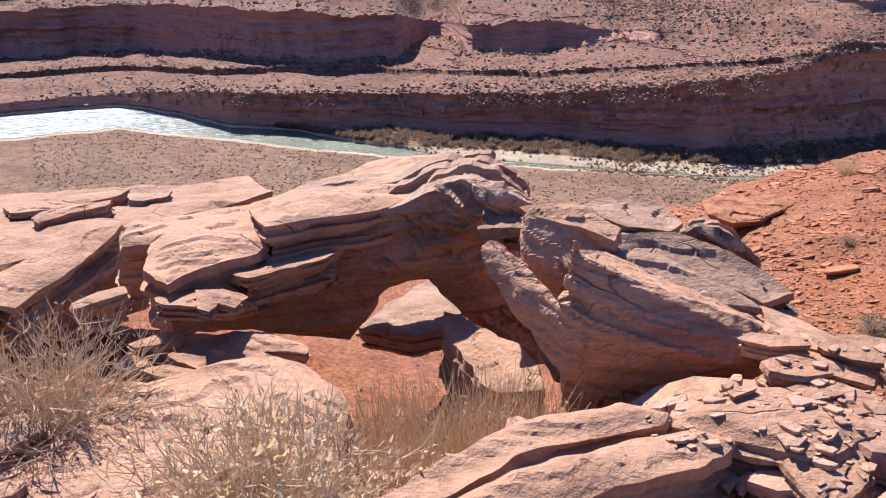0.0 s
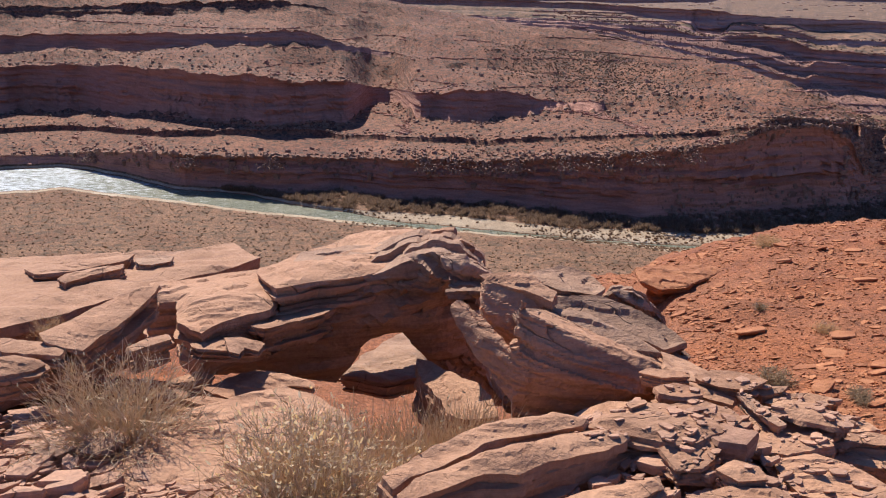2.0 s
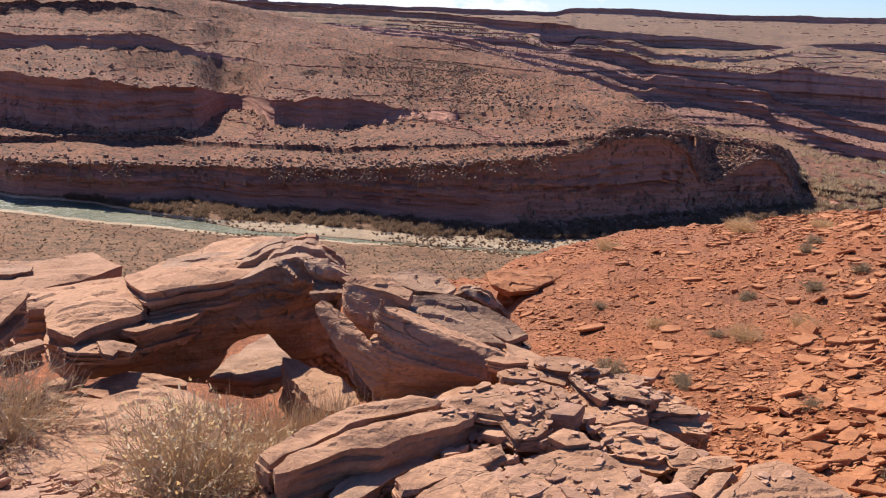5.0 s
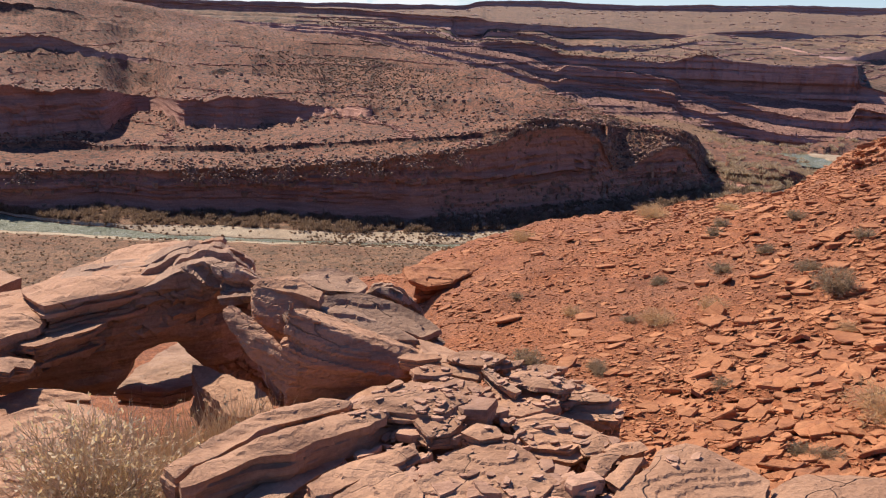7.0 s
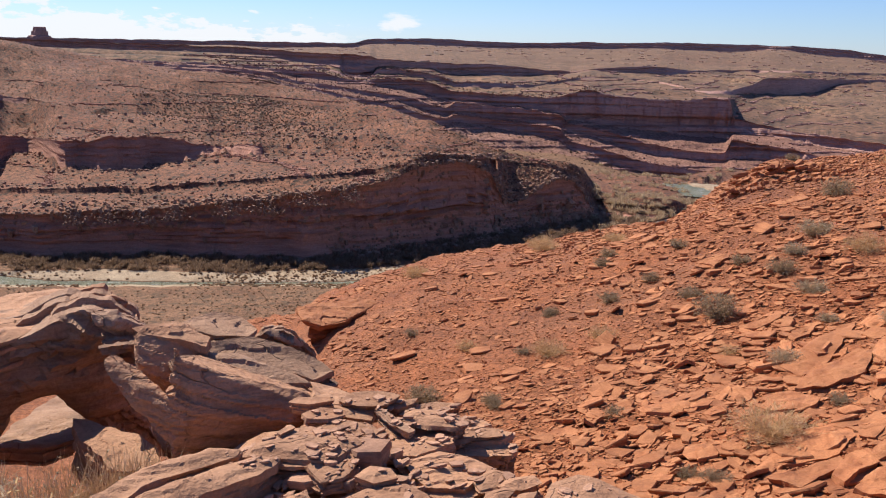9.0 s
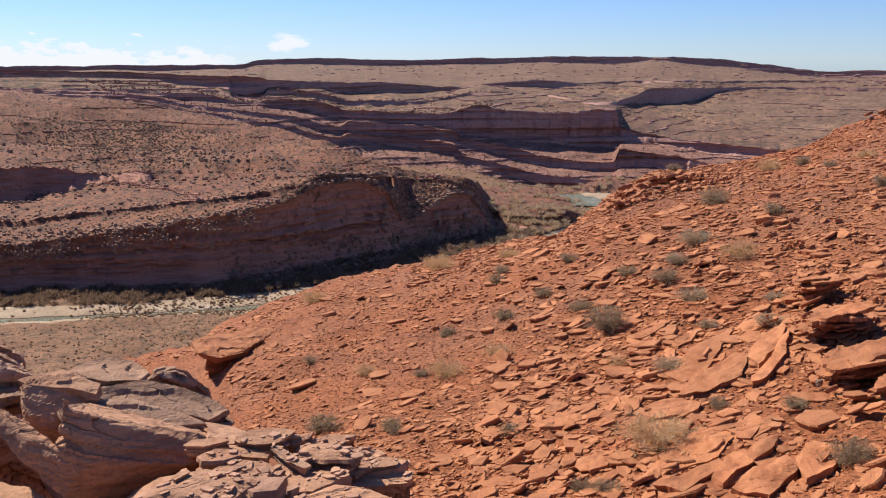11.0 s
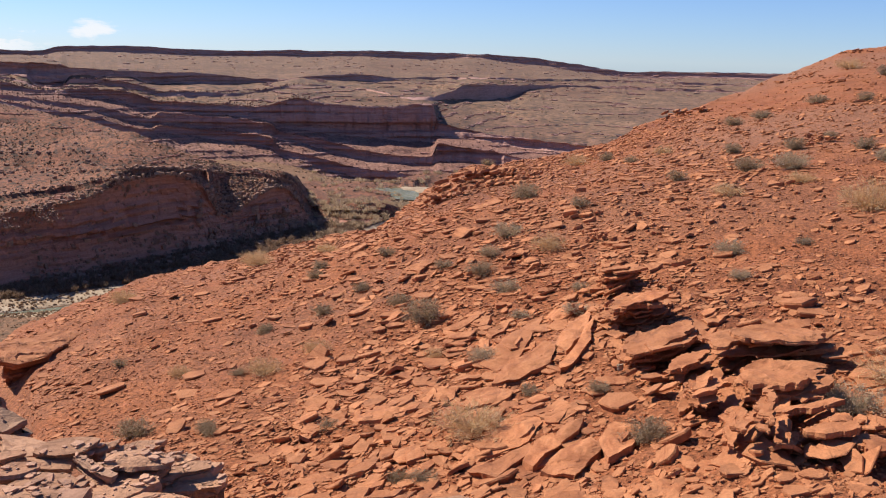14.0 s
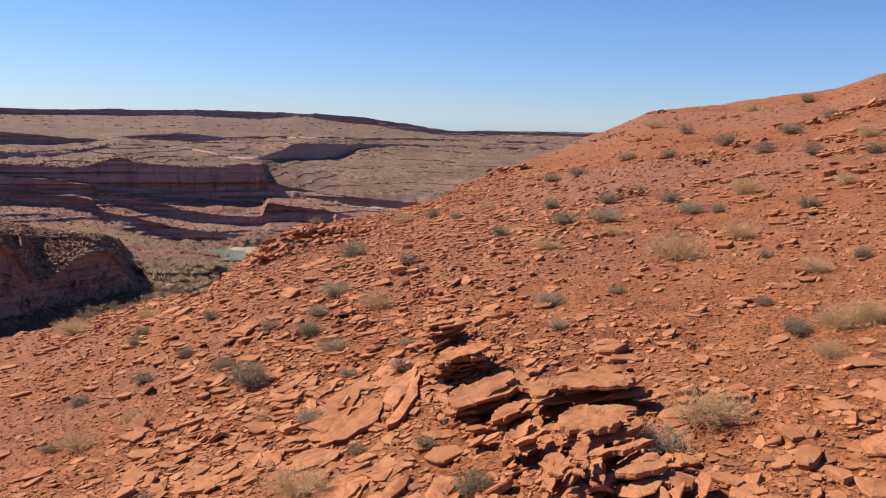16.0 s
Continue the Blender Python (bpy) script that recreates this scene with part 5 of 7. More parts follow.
HILL_SLABS.append(('hill_slab', ((4.83, 6.06), (5.29, 6.28), (5.51, 6.38), (5.92, 6.69), (6.11, 6.68), (5.60, 6.17), (4.90, 5.68), (4.77, 5.67)), 0.048, 0.028))
HILL_SLABS.append(('hill_slab', ((4.48, 5.40), (4.96, 5.75), (5.15, 5.71), (5.37, 5.78), (5.33, 5.59), (4.99, 5.28), (4.71, 5.26), (4.53, 5.30)), 0.056, 0.044))
HILL_SLABS.append(('hill_slab', ((4.01, 5.21), (4.21, 5.34), (4.43, 5.42), (4.44, 5.08), (4.32, 4.98), (4.13, 4.99), (4.02, 5.06)), 0.056, 0.028))
HILL_SLABS.append(('hill_slab', ((5.27, 5.54), (5.58, 5.79), (5.89, 5.97), (6.16, 6.09), (6.05, 5.92), (5.49, 5.47), (5.21, 5.32)), 0.064, 0.05))
HILL_SLABS.append(('hill_slab', ((5.00, 5.20), (5.31, 5.32), (5.75, 5.68), (6.00, 5.84), (5.45, 5.30), (5.04, 5.06), (4.86, 5.03)), 0.056, 0.055))
HILL_SLABS.append(('hill_slab', ((3.93, 4.58), (4.17, 4.50), (4.04, 4.29), (3.81, 4.14), (3.50, 4.21), (3.29, 4.17), (3.30, 4.24), (3.60, 4.40)), 0.048, 0.022))
HILL_SLABS.append(('hill_slab', ((3.23, 4.02), (3.54, 4.08), (3.76, 4.08), (3.70, 3.96), (3.47, 3.89), (3.29, 3.83)), 0.072, 0.05))
HILL_SLABS.append(('hill_slab', ((3.54, 3.88), (3.80, 4.06), (3.91, 4.03), (3.84, 3.87), (3.68, 3.83), (3.51, 3.75)), 0.072, 0.055))
HILL_SLABS.append(('hill_slab', ((4.23, 4.47), (4.43, 4.52), (4.33, 4.33), (4.09, 4.18), (4.05, 4.26)), 0.048, 0.028))
HILL_SLABS.append(('hill_slab', ((3.87, 3.99), (4.12, 4.10), (4.22, 4.07), (4.04, 3.93), (3.87, 3.90)), 0.056, 0.044))
HILL_SLABS.append(('hill_slab', ((3.50, 3.67), (3.78, 3.81), (4.01, 3.79), (3.95, 3.62), (3.74, 3.54), (3.54, 3.42)), 0.096, 0.055))
HILL_SLABS.append(('hill_slab', ((4.00, 3.71), (4.23, 3.80), (4.30, 3.64), (4.03, 3.46), (3.83, 3.45)), 0.08, 0.05))
HILL_SLABS.append(('hill_slab', ((4.43, 5.92), (4.60, 5.96), (4.68, 5.81), (4.61, 5.69), (4.46, 5.76)), 0.04, 0.028))
HILL_SLABS.append(('hill_slab', ((5.46, 6.75), (5.75, 6.85), (5.78, 6.79), (5.57, 6.63), (5.42, 6.61)), 0.04, 0.028))
HILL_SLABS.append(('hill_slab', ((5.37, 7.39), (5.64, 7.37), (5.80, 7.30), (5.68, 7.18), (5.42, 7.17)), 0.04, 0.028))
HILL_SLABS.append(('hill_slab', ((5.27, 8.41), (5.58, 8.61), (5.61, 8.53), (5.42, 8.35)), 0.04, 0.028))
HILL_SLABS.append(('hill_slab', ((3.36, 5.71), (3.67, 5.72), (3.75, 5.60), (3.65, 5.48), (3.48, 5.49), (3.35, 5.56)), 0.048, 0.028))
HILL_SLABS.append(('hill_slab', ((6.12, 6.63), (6.48, 6.74), (6.44, 6.53), (6.06, 6.28), (5.90, 6.30)), 0.04, 0.028))
HILL_SLABS.append(('hill_slab', ((6.65, 10.17), (7.07, 10.25), (7.04, 10.00), (6.62, 9.70)), 0.048, 0.044))
HILL_SLABS.append(('hill_slab', ((4.09, 4.43), (4.15, 4.41), (4.43, 4.37), (4.32, 4.23), (4.09, 4.18)), 0.048, 0.022))
LEDGES = []
LEDGES.append(('rock_ledge', ((5.63, 5.30), (5.78, 5.25), (5.93, 5.11), (6.12, 5.00), (6.27, 5.15), (6.22, 5.41), (6.02, 5.56), (5.80, 5.50)), 0.26, 0.2))
LEDGES.append(('rock_ledge', ((5.04, 4.42), (5.16, 4.31), (5.38, 4.23), (5.57, 4.25), (5.77, 4.37), (5.65, 4.58), (5.47, 4.71), (5.23, 4.66)), 0.24, 0.2))
LEDGES.append(('rock_ledge', ((4.89, 4.01), (5.01, 3.91), (5.23, 3.90), (5.39, 3.95), (5.30, 4.11), (5.08, 4.13)), 0.12, 0.14))
LEDGES.append(('rock_ledge', ((5.31, 3.86), (5.51, 3.68), (5.66, 3.50), (5.87, 3.42), (6.13, 3.54), (5.97, 3.72), (5.75, 3.90), (5.49, 4.05)), 0.22, 0.2))
LEDGES.append(('rock_ledge', ((6.69, 6.46), (6.79, 6.28), (6.97, 6.18), (7.13, 6.30), (7.10, 6.63), (6.95, 6.72)), 0.25, 0.2))
LEDGES.append(('rock_ledge', ((4.89, 3.50), (5.02, 3.40), (5.15, 3.19), (5.31, 3.09), (5.41, 3.20), (5.31, 3.44), (5.13, 3.66)), 0.16, 0.16))
LEDGES.append(('rock_ledge', ((4.72, 3.19), (4.78, 2.94), (4.95, 2.80), (5.09, 2.91), (5.03, 3.15), (4.89, 3.30)), 0.2, 0.2))
LEDGES.append(('rock_ledge', ((4.58, 3.07), (4.69, 2.83), (4.85, 2.72), (4.93, 2.77), (4.76, 2.92), (4.70, 3.11)), 0.1, 0.08))
LEDGES.append(('rock_ledge', ((4.43, 3.37), (4.55, 3.33), (4.79, 3.48), (4.83, 3.61), (4.68, 3.58)), 0.16, 0.18))
LEDGES.append(('rock_ledge', ((4.40, 2.62), (4.45, 2.46), (4.62, 2.40), (4.71, 2.49), (4.59, 2.62)), 0.09, 0.1))
LEDGES.append(('rock_ledge', ((4.05, 2.72), (4.26, 2.82), (4.50, 2.95), (4.54, 2.93), (4.23, 2.73), (4.01, 2.62)), 0.2, 0.22))
LEDGES.append(('rock_ledge', ((4.45, 2.33), (4.48, 2.16), (4.64, 2.19), (4.66, 2.29), (4.59, 2.38)), 0.07, 0.08))
LEDGES.append(('rock_ledge', ((4.64, 2.58), (4.69, 2.47), (4.82, 2.52), (4.84, 2.64), (4.77, 2.68)), 0.07, 0.08))
LEDGES.append(('rock_ledge', ((5.57, 4.96), (5.73, 4.83), (5.92, 4.75), (5.98, 4.56), (5.77, 4.56), (5.56, 4.73)), 0.08, 0.06))
LEDGES.append(('rock_ledge', ((5.76, 4.57), (5.90, 4.44), (5.80, 4.31), (5.70, 4.39)), 0.07, 0.07))
SHRUBS = []
SHRUBS.append((3.68, 8.01, 0.36, 1))
SHRUBS.append((3.51, 8.27, 0.18, 0))
SHRUBS.append((4.39, 8.27, 0.30, 1))
SHRUBS.append((4.52, 9.91, 0.21, 0))
SHRUBS.append((5.24, 9.74, 0.30, 0))
SHRUBS.append((5.80, 8.90, 0.34, 0))
SHRUBS.append((5.49, 7.88, 0.49, 0))
SHRUBS.append((6.00, 10.15, 0.26, 0))
SHRUBS.append((7.23, 11.52, 0.32, 0))
SHRUBS.append((6.90, 9.56, 0.30, 0))
SHRUBS.append((6.89, 8.75, 0.35, 0))
SHRUBS.append((6.55, 7.82, 0.36, 2))
SHRUBS.append((7.38, 9.20, 0.30, 2))
SHRUBS.append((8.30, 9.94, 0.49, 2))
SHRUBS.append((7.99, 8.73, 0.41, 1))
SHRUBS.append((6.80, 6.88, 0.21, 2))
SHRUBS.append((6.17, 6.27, 0.27, 2))
SHRUBS.append((6.00, 6.87, 0.22, 2))
SHRUBS.append((4.95, 6.14, 0.31, 2))
SHRUBS.append((4.90, 6.79, 0.23, 1))
SHRUBS.append((4.52, 4.98, 0.18, 0))
SHRUBS.append((4.67, 4.40, 0.19, 0))
SHRUBS.append((4.24, 3.52, 0.29, 0))
SHRUBS.append((3.71, 4.63, 0.48, 1))
SHRUBS.append((5.24, 2.81, 0.36, 2))
SHRUBS.append((5.77, 2.76, 0.49, 1))
SHRUBS.append((10.30, 12.01, 0.54, 0))
SHRUBS.append((9.75, 10.09, 0.31, 0))
SHRUBS.append((16.15, 17.04, 0.58, 1))
SHRUBS.append((16.03, 15.90, 0.42, 0))
SHRUBS.append((14.83, 13.94, 0.31, 0))
SHRUBS.append((15.74, 13.84, 0.39, 1))
SHRUBS.append((12.29, 10.41, 0.36, 0))
SHRUBS.append((11.13, 8.48, 0.43, 1))
SHRUBS.append((8.57, 6.38, 0.37, 2))
SHRUBS.append((7.51, 5.39, 0.23, 2))
SHRUBS.append((9.27, 5.91, 0.20, 0))
SHRUBS.append((15.52, 11.85, 0.42, 0))
SHRUBS.append((13.55, 9.96, 0.57, 0))
SHRUBS.append((13.97, 9.40, 0.67, 2))
SHRUBS.append((16.03, 10.79, 0.47, 0))
SHRUBS.append((12.67, 8.32, 0.42, 1))
SHRUBS.append((16.38, 9.55, 0.46, 0))
SHRUBS.append((15.18, 8.41, 0.48, 2))
SHRUBS.append((11.39, 6.37, 0.72, 1))
SHRUBS.append((12.63, 6.11, 0.51, 1))
SHRUBS.append((11.03, 4.94, 0.22, 0))
SHRUBS.append((10.35, 4.04, 0.37, 1))
SHRUBS.append((8.75, 3.84, 0.22, 0))
SHRUBS.append((7.42, 2.63, 0.27, 1))
SHRUBS.append((8.19, 2.88, 0.40, 1))
SHRUBS.append((8.35, 2.68, 0.41, 1))
SHRUBS.append((7.89, 3.12, 0.29, 0))
SHRUBS.append((11.01, 3.78, 0.28, 0))
SHRUBS.append((21.89, 15.93, 0.59, 0))
SHRUBS.append((20.67, 15.93, 0.56, 0))
SHRUBS.append((24.38, 15.94, 0.64, 0))
SHRUBS.append((17.22, 8.38, 0.64, 1))
SHRUBS.append((34.41, 13.85, 0.90, 0))
SHRUBS.append((29.93, 13.35, 0.90, 0))
SHRUBS.append((24.54, 11.62, 0.66, 0))
SHRUBS.append((22.97, 9.56, 0.61, 0))
SHRUBS.append((36.95, 22.90, 1.06, 1))
SHRUBS.append((33.16, 19.08, 0.70, 0))
SHRUBS.append((27.68, 14.44, 0.85, 0))
SHRUBS.append((24.57, 14.58, 0.52, 0))
SHRUBS.append((7.78, 17.69, 0.61, 1))
SHRUBS.append((6.76, 12.77, 0.32, 0))
SHRUBS.append((6.34, 12.11, 0.30, 0))
SHRUBS.append((7.97, 14.91, 0.37, 1))
SHRUBS.append((21.44, 7.53, 0.55, 0))
SHRUBS.append((25.17, 9.07, 0.65, 1))
SHRUBS.append((49.29, 21.38, 0.98, 0))
SHRUBS.append((46.04, 22.91, 0.94, 1))
SHRUBS.append((17.14, 6.40, 0.50, 1))
SHRUBS.append((15.04, 6.19, 0.40, 0))
SHRUBS.append((15.12, 7.82, 0.31, 0))
SHRUBS.append((17.39, 10.94, 0.35, 0))
SHRUBS.append((14.91, 19.07, 0.39, 0))
SHRUBS.append((4.30, 15.09, 0.45, 1))
SHRUBS.append((2.14, 7.20, 0.33, 0))
SHRUBS.append((2.55, 6.60, 0.19, 0))
SHRUBS.append((2.94, 10.43, 0.18, 0))
SHRUBS.append((3.22, 9.17, 0.22, 1))
SHRUBS.append((7.35, 16.60, 0.51, 1))
SHRUBS.append((3.21, 5.78, 0.18, 0))
SHRUBS.append((2.99, 4.39, 0.18, 0))
SHRUBS.append((7.86, 14.49, 0.36, 1))
SHRUBS.append((4.56, 9.96, 0.21, 0))
SHRUBS.append((3.05, 4.23, 0.18, 0))
SHRUBS.append((2.54, 6.49, 0.17, 0))

rock_arch = empty("rock_arch", (-0.8, 5.6, -0.7), "small natural sandstone arch spanning a shaded hollow", "rock arch")
split_boulder = empty("split_boulder", (0.5, 4.7, -0.5), "weathered sandstone boulder split into a forked horn", "boulder")
rock_shelf = empty("rock_shelf", (-2.3, 6.0, -0.6), "broad tan sandstone shelf with loose plates", "rock shelf")
KIN = {"arch_cap": rock_arch, "arch_cap_back": rock_arch, "arch_body": rock_arch, "arch_leg": rock_arch, "leg_block": rock_arch, "small_stone": rock_arch,
       "horn_top": split_boulder,
       "shelf_rock": rock_shelf, "shelf_plate": rock_shelf, "ledge_plate": rock_shelf}
LONE = {"tilted_slab": ("thick tan sandstone slab tilted on the shelf", "slab"),
        "flat_slab": ("flat broken sandstone slab lying on the rock platform", "slab"),
        "smooth_boulder": ("low rounded tan sandstone boulder worn smooth", "boulder"),
        "curved_slab": ("long curved sandstone slab with a shaded broken edge", "slab"),
        "platform_slab": ("wide cracked sandstone platform slab at the edge", "slab"),
        "pit_rock": ("flat red-brown rock lying in the hollow", "rock"),
        "ramp_rock": ("sunlit tan rock leaning beside the dry grass", "rock"),
        "fallen_block": ("dark fallen sandstone block behind the boulder", "rock")}
DIPS = {"arch_body": -0.12, "arch_leg": 0.9, "pit_rock": 0.0}
HORN = ((0.10, 4.45, 0.13), (0.05, 4.42, -0.03), (0.05, 4.38, -0.31), (0.09, 4.36, -0.12), (0.17, 4.33, -0.11), (0.42, 4.33, -0.16), (0.63, 4.36, -0.21), (0.81, 4.42, -0.20), (0.95, 4.52, -0.21),
        (0.20, 4.80, 0.03), (0.36, 4.90, -0.07), (0.58, 5.00, -0.19), (0.95, 4.85, -0.28), (0.19, 4.42, -0.32), (0.08, 4.5, -0.6), (0.4, 4.75, -0.6), (0.7, 4.85, -0.6), (0.6, 5.0, -0.6), (0.1, 5.0, -0.6))
SPINE = ((0.08, 4.46, 0.18), (0.11, 4.48, 0.17), (0.05, 4.42, -0.02), (0.14, 4.45, 0.0), (0.12, 4.56, 0.06), (0.07, 4.38, -0.19), (0.13, 4.33, -0.17))
WING = ((-0.25, 4.72, 0.05), (-0.20, 4.75, 0.07), (-0.13, 4.68, 0.05), (-0.03, 4.55, -0.04), (0.05, 4.43, -0.06), (-0.25, 4.70, 0.02), (-0.19, 4.62, -0.06), (-0.11, 4.55, -0.14), (-0.04, 4.50, -0.20),
        (0.02, 4.42, -0.28), (0.06, 4.38, -0.32), (-0.20, 4.82, 0.0), (-0.01, 4.72, -0.16), (0.06, 4.60, -0.38), (0.08, 4.36, -0.11))
NECK = ((-0.11, 4.95, 0.10), (-0.08, 5.00, 0.12), (0.16, 5.05, 0.12), (0.22, 4.95, 0.07), (0.24, 4.85, -0.01), (0.05, 4.75, -0.12), (-0.03, 4.80, -0.08), (-0.10, 4.85, 0.0), (-0.08, 5.35, -0.01),
        (0.23, 5.35, -0.02), (0.23, 5.30, -0.6), (-0.01, 5.20, -0.6), (0.2, 4.9, -0.6), (0.05, 4.9, -0.6))
under(solid_rock("forked_horn", (HORN, SPINE, WING), 0.011, (0.30, -0.05, 0.95), 0.04, 71, M_ROCK, 0.02, 0.012), split_boulder)
under(solid_rock("horn_block", (NECK,), 0.012, (0.25, -0.15, 0.95), 0.045, 72, M_ROCK, 0.022, 0.010), split_boulder)
BANK = ((1.87, 12.70, -2.13), (2.31, 13.60, -2.30), (3.00, 14.00, -2.36), (3.22, 13.40, -2.31), (2.47, 12.20, -2.17), (2.13, 12.00, -2.17), (1.88, 12.20, -2.13),
        (1.95, 12.75, -2.26), (2.40, 13.60, -2.5), (3.10, 13.50, -2.5), (2.45, 12.35, -2.32), (2.10, 12.20, -2.30))
BANK_FOOT = ((2.0, 12.38, -2.28), (2.55, 12.5, -2.28), (2.9, 13.2, -2.4), (2.0, 12.42, -3.2), (2.6, 12.55, -3.2), (2.2, 13.4, -3.2), (3.0, 13.4, -3.0))
tagged(solid_rock("bank_ledge", (BANK, BANK_FOOT), 0.022, (0.1, -0.05, 1.0), 0.07, 73, M_FLAG_ONE, 0.05, 0.03), "red undercut rock bank above the gully", "rock ledge")
seed_no = 10
for specs, kind in ((SLABS, on_plane), (TOPS, on_plane), (BOULDERS, on_front)):
    for name, plane, loop, thick, crown, taper, tone in specs:
        seed_no += 1
        front = kind is on_front
        if name == "hill_outcrop":
            continue
        me = rock_block(name, loop, kind(plane), thick, crown * (1.0 if front or name in ("smooth_boulder", "arch_cap") else 0.5), taper, TONES[tone], seed_no,
                        ragged_by=0.016 if not front else 0.018, relief=0.007 if not front else 0.03,
                        sheets=(0.014 if name in ("horn_top", "arch_cap", "shelf_rock", "smooth_boulder") else 0.008) if not front else 0.012, round_w=(0.2 if name in ("smooth_boulder", "arch_cap") else 0.09) if not front else 0.12, levels=9 if front or thick < 0.1 else 13, facets=7 if front else 0, dip=DIPS.get(name, 0.4) if front else None)
        ob = new(name, me)
        if name in KIN:
            under(ob, KIN[name])
        else:
            label, cat = LONE[name]
            tagged(ob, label, cat, "loose slabs on the platform" if name == "flat_slab" else "")
for name, loop, thick, lift in HILL_SLABS:
    seed_no += 1
    me = rock_block(name, loop, on_ground(lift), thick + lift, 0.01, 0.1, M_FLAG_ONE, seed_no, sheets=0.006, relief=0.008, levels=5)
    tagged(new("hill_slab", me), "smooth red sandstone slab lying on the hillside", "slab", "red slabs on the hillside")
lrnd = np.random.RandomState(31)
for name, loop, thick, lift in LEDGES:
    pts = np.array(loop)
    mid = pts.mean(0)
    gz = ground_z(*mid)
    stack = empty("rock_ledge", (mid[0], mid[1], gz), "layered red rock ledge with a shaded undercut", "rock ledge", "rock ledges on the hillside")
    lift = lift * 1.12 + 0.02
    total = thick + 0.14
    z_top, k = lift, 0
    big = np.ptp(pts, axis=0).max() > 1.5
    while z_top > lift - total:
        seed_no += 1
        t = lrnd.uniform(0.014, 0.032) * (1.4 if big else 1.0)
        th = lrnd.normal(0, 0.22)
        spin = np.array(((math.cos(th), -math.sin(th)), (math.sin(th), math.cos(th))))
        ring_ = mid + (pts - mid) @ spin * lrnd.uniform(0.55, 1.0) + lrnd.uniform(-0.18, 0.18, 2) * np.ptp(pts, axis=0)
        if k:
            ring_ = ring_ + np.array((0.25, 0.35)) * 0.07 * k
        sx, sy = lrnd.normal(0.17, 0.08), lrnd.normal(-0.12, 0.08)
        plane = (gz + z_top - sx * mid[0] - sy * mid[1], sx, sy)
        me = rock_block("plate", ring_, on_plane(plane), t, 0.0, 0.0, M_FLAG_ONE, seed_no, ragged_by=0.08, relief=0.012, sheets=0.006, levels=3)
        under(new("plate", me), stack)
        z_top -= t * lrnd.uniform(0.9, 1.7)
        k += 1
bedrock_mesh = rock_block("bedrock", BEDROCK, on_ground(0.05), 0.4, 0.0, 0.0, M_ROCK, 4, ragged_by=0.03, relief=0.03, sheets=0.012, levels=4)
tagged(new("bedrock", bedrock_mesh), "bare tan bedrock under the loose slabs", "bedrock", kind="structure")


# ---- loose stones ----
def stone_shape(rnd, size, thick, sides=None):
    """A flat angular stone: outline, a top with a slight pitch, bevelled lower side."""
    k = sides or rnd.randint(5, 9)
    ang = np.sort((np.arange(k) + rnd.uniform(-0.35, 0.35, k)) * 2 * math.pi / k)
    rad_ = rnd.uniform(0.62, 1.0, k) * size / 2
    stretch = rnd.uniform(0.36, 0.95)
    x, y = np.cos(ang) * rad_, np.sin(ang) * rad_ * stretch
    lift_ = rnd.uniform(-0.12, 0.12, k) * thick
    top = np.stack([x * 0.95, y * 0.95, thick * 0.5 + lift_], 1)
    low = np.stack([x, y, thick * 0.25 + lift_], 1)
    bot = np.stack([x * 0.86, y * 0.86, np.full(k, -thick * 0.5)], 1)
    mid = np.array([[0, 0, thick * rnd.uniform(0.5, 0.62)]])
    v = np.concatenate([top, low, bot, mid])
    f = []
    for i in range(k):
        j = (i + 1) % k
        f += [(3 * k, i, j), (i, k + i, k + j), (i, k + j, j), (k + i, 2 * k + i, 2 * k + j), (k + i, 2 * k + j, k + j)]
    return v, f


def turned(v, rz, tilt, about):
    m = Matrix.Rotation(tilt, 3, Vector((math.cos(about), math.sin(about), 0))) @ Matrix.Rotation(rz, 3, "Z")
    return v @ np.array(m).T


STRIKE = 0.66                          # the beds strike north-east and rise towards the south-east


def stones_stuff(name, label, places, material, rnd, flat=0.16, tilt=0.28, sink=0.25, sides=None):
    """Many stones in one mesh: places are (x, y, size)."""
    vs, fs, base = [], [], 0
    for x, y, size in places:
        v, f = stone_shape(rnd, size, size * rnd.uniform(0.5, 1.5) * flat, sides or (5 if size < 0.08 else None))
        along = rnd.uniform() < 0.65
        v = turned(v, rnd.normal(STRIKE, 0.45) if along else rnd.uniform(0, 6.28), -abs(rnd.normal(0, tilt)), rnd.normal(STRIKE, 0.5))
        v = v + np.array((x, y, ground_z(x, y) + size * flat * sink))
        vs.append(v)
        fs += [(a + base, b + base, c + base) for a, b, c in f]
        base += len(v)
    ob = new(name, mesh_from(name, np.concatenate(vs), fs, smooth=False))
    ob.data.materials.append(material)
    return tagged(ob, label, "stones", kind="stuff")


def hillside_place(rnd, r_lo, r_hi, az_lo, az_hi, power=1.0):
    a = math.radians(rnd.uniform(az_lo, az_hi))
    r = r_lo * (r_hi / r_lo) ** (rnd.uniform() ** power)
    return r * math.sin(a), r * math.cos(a)


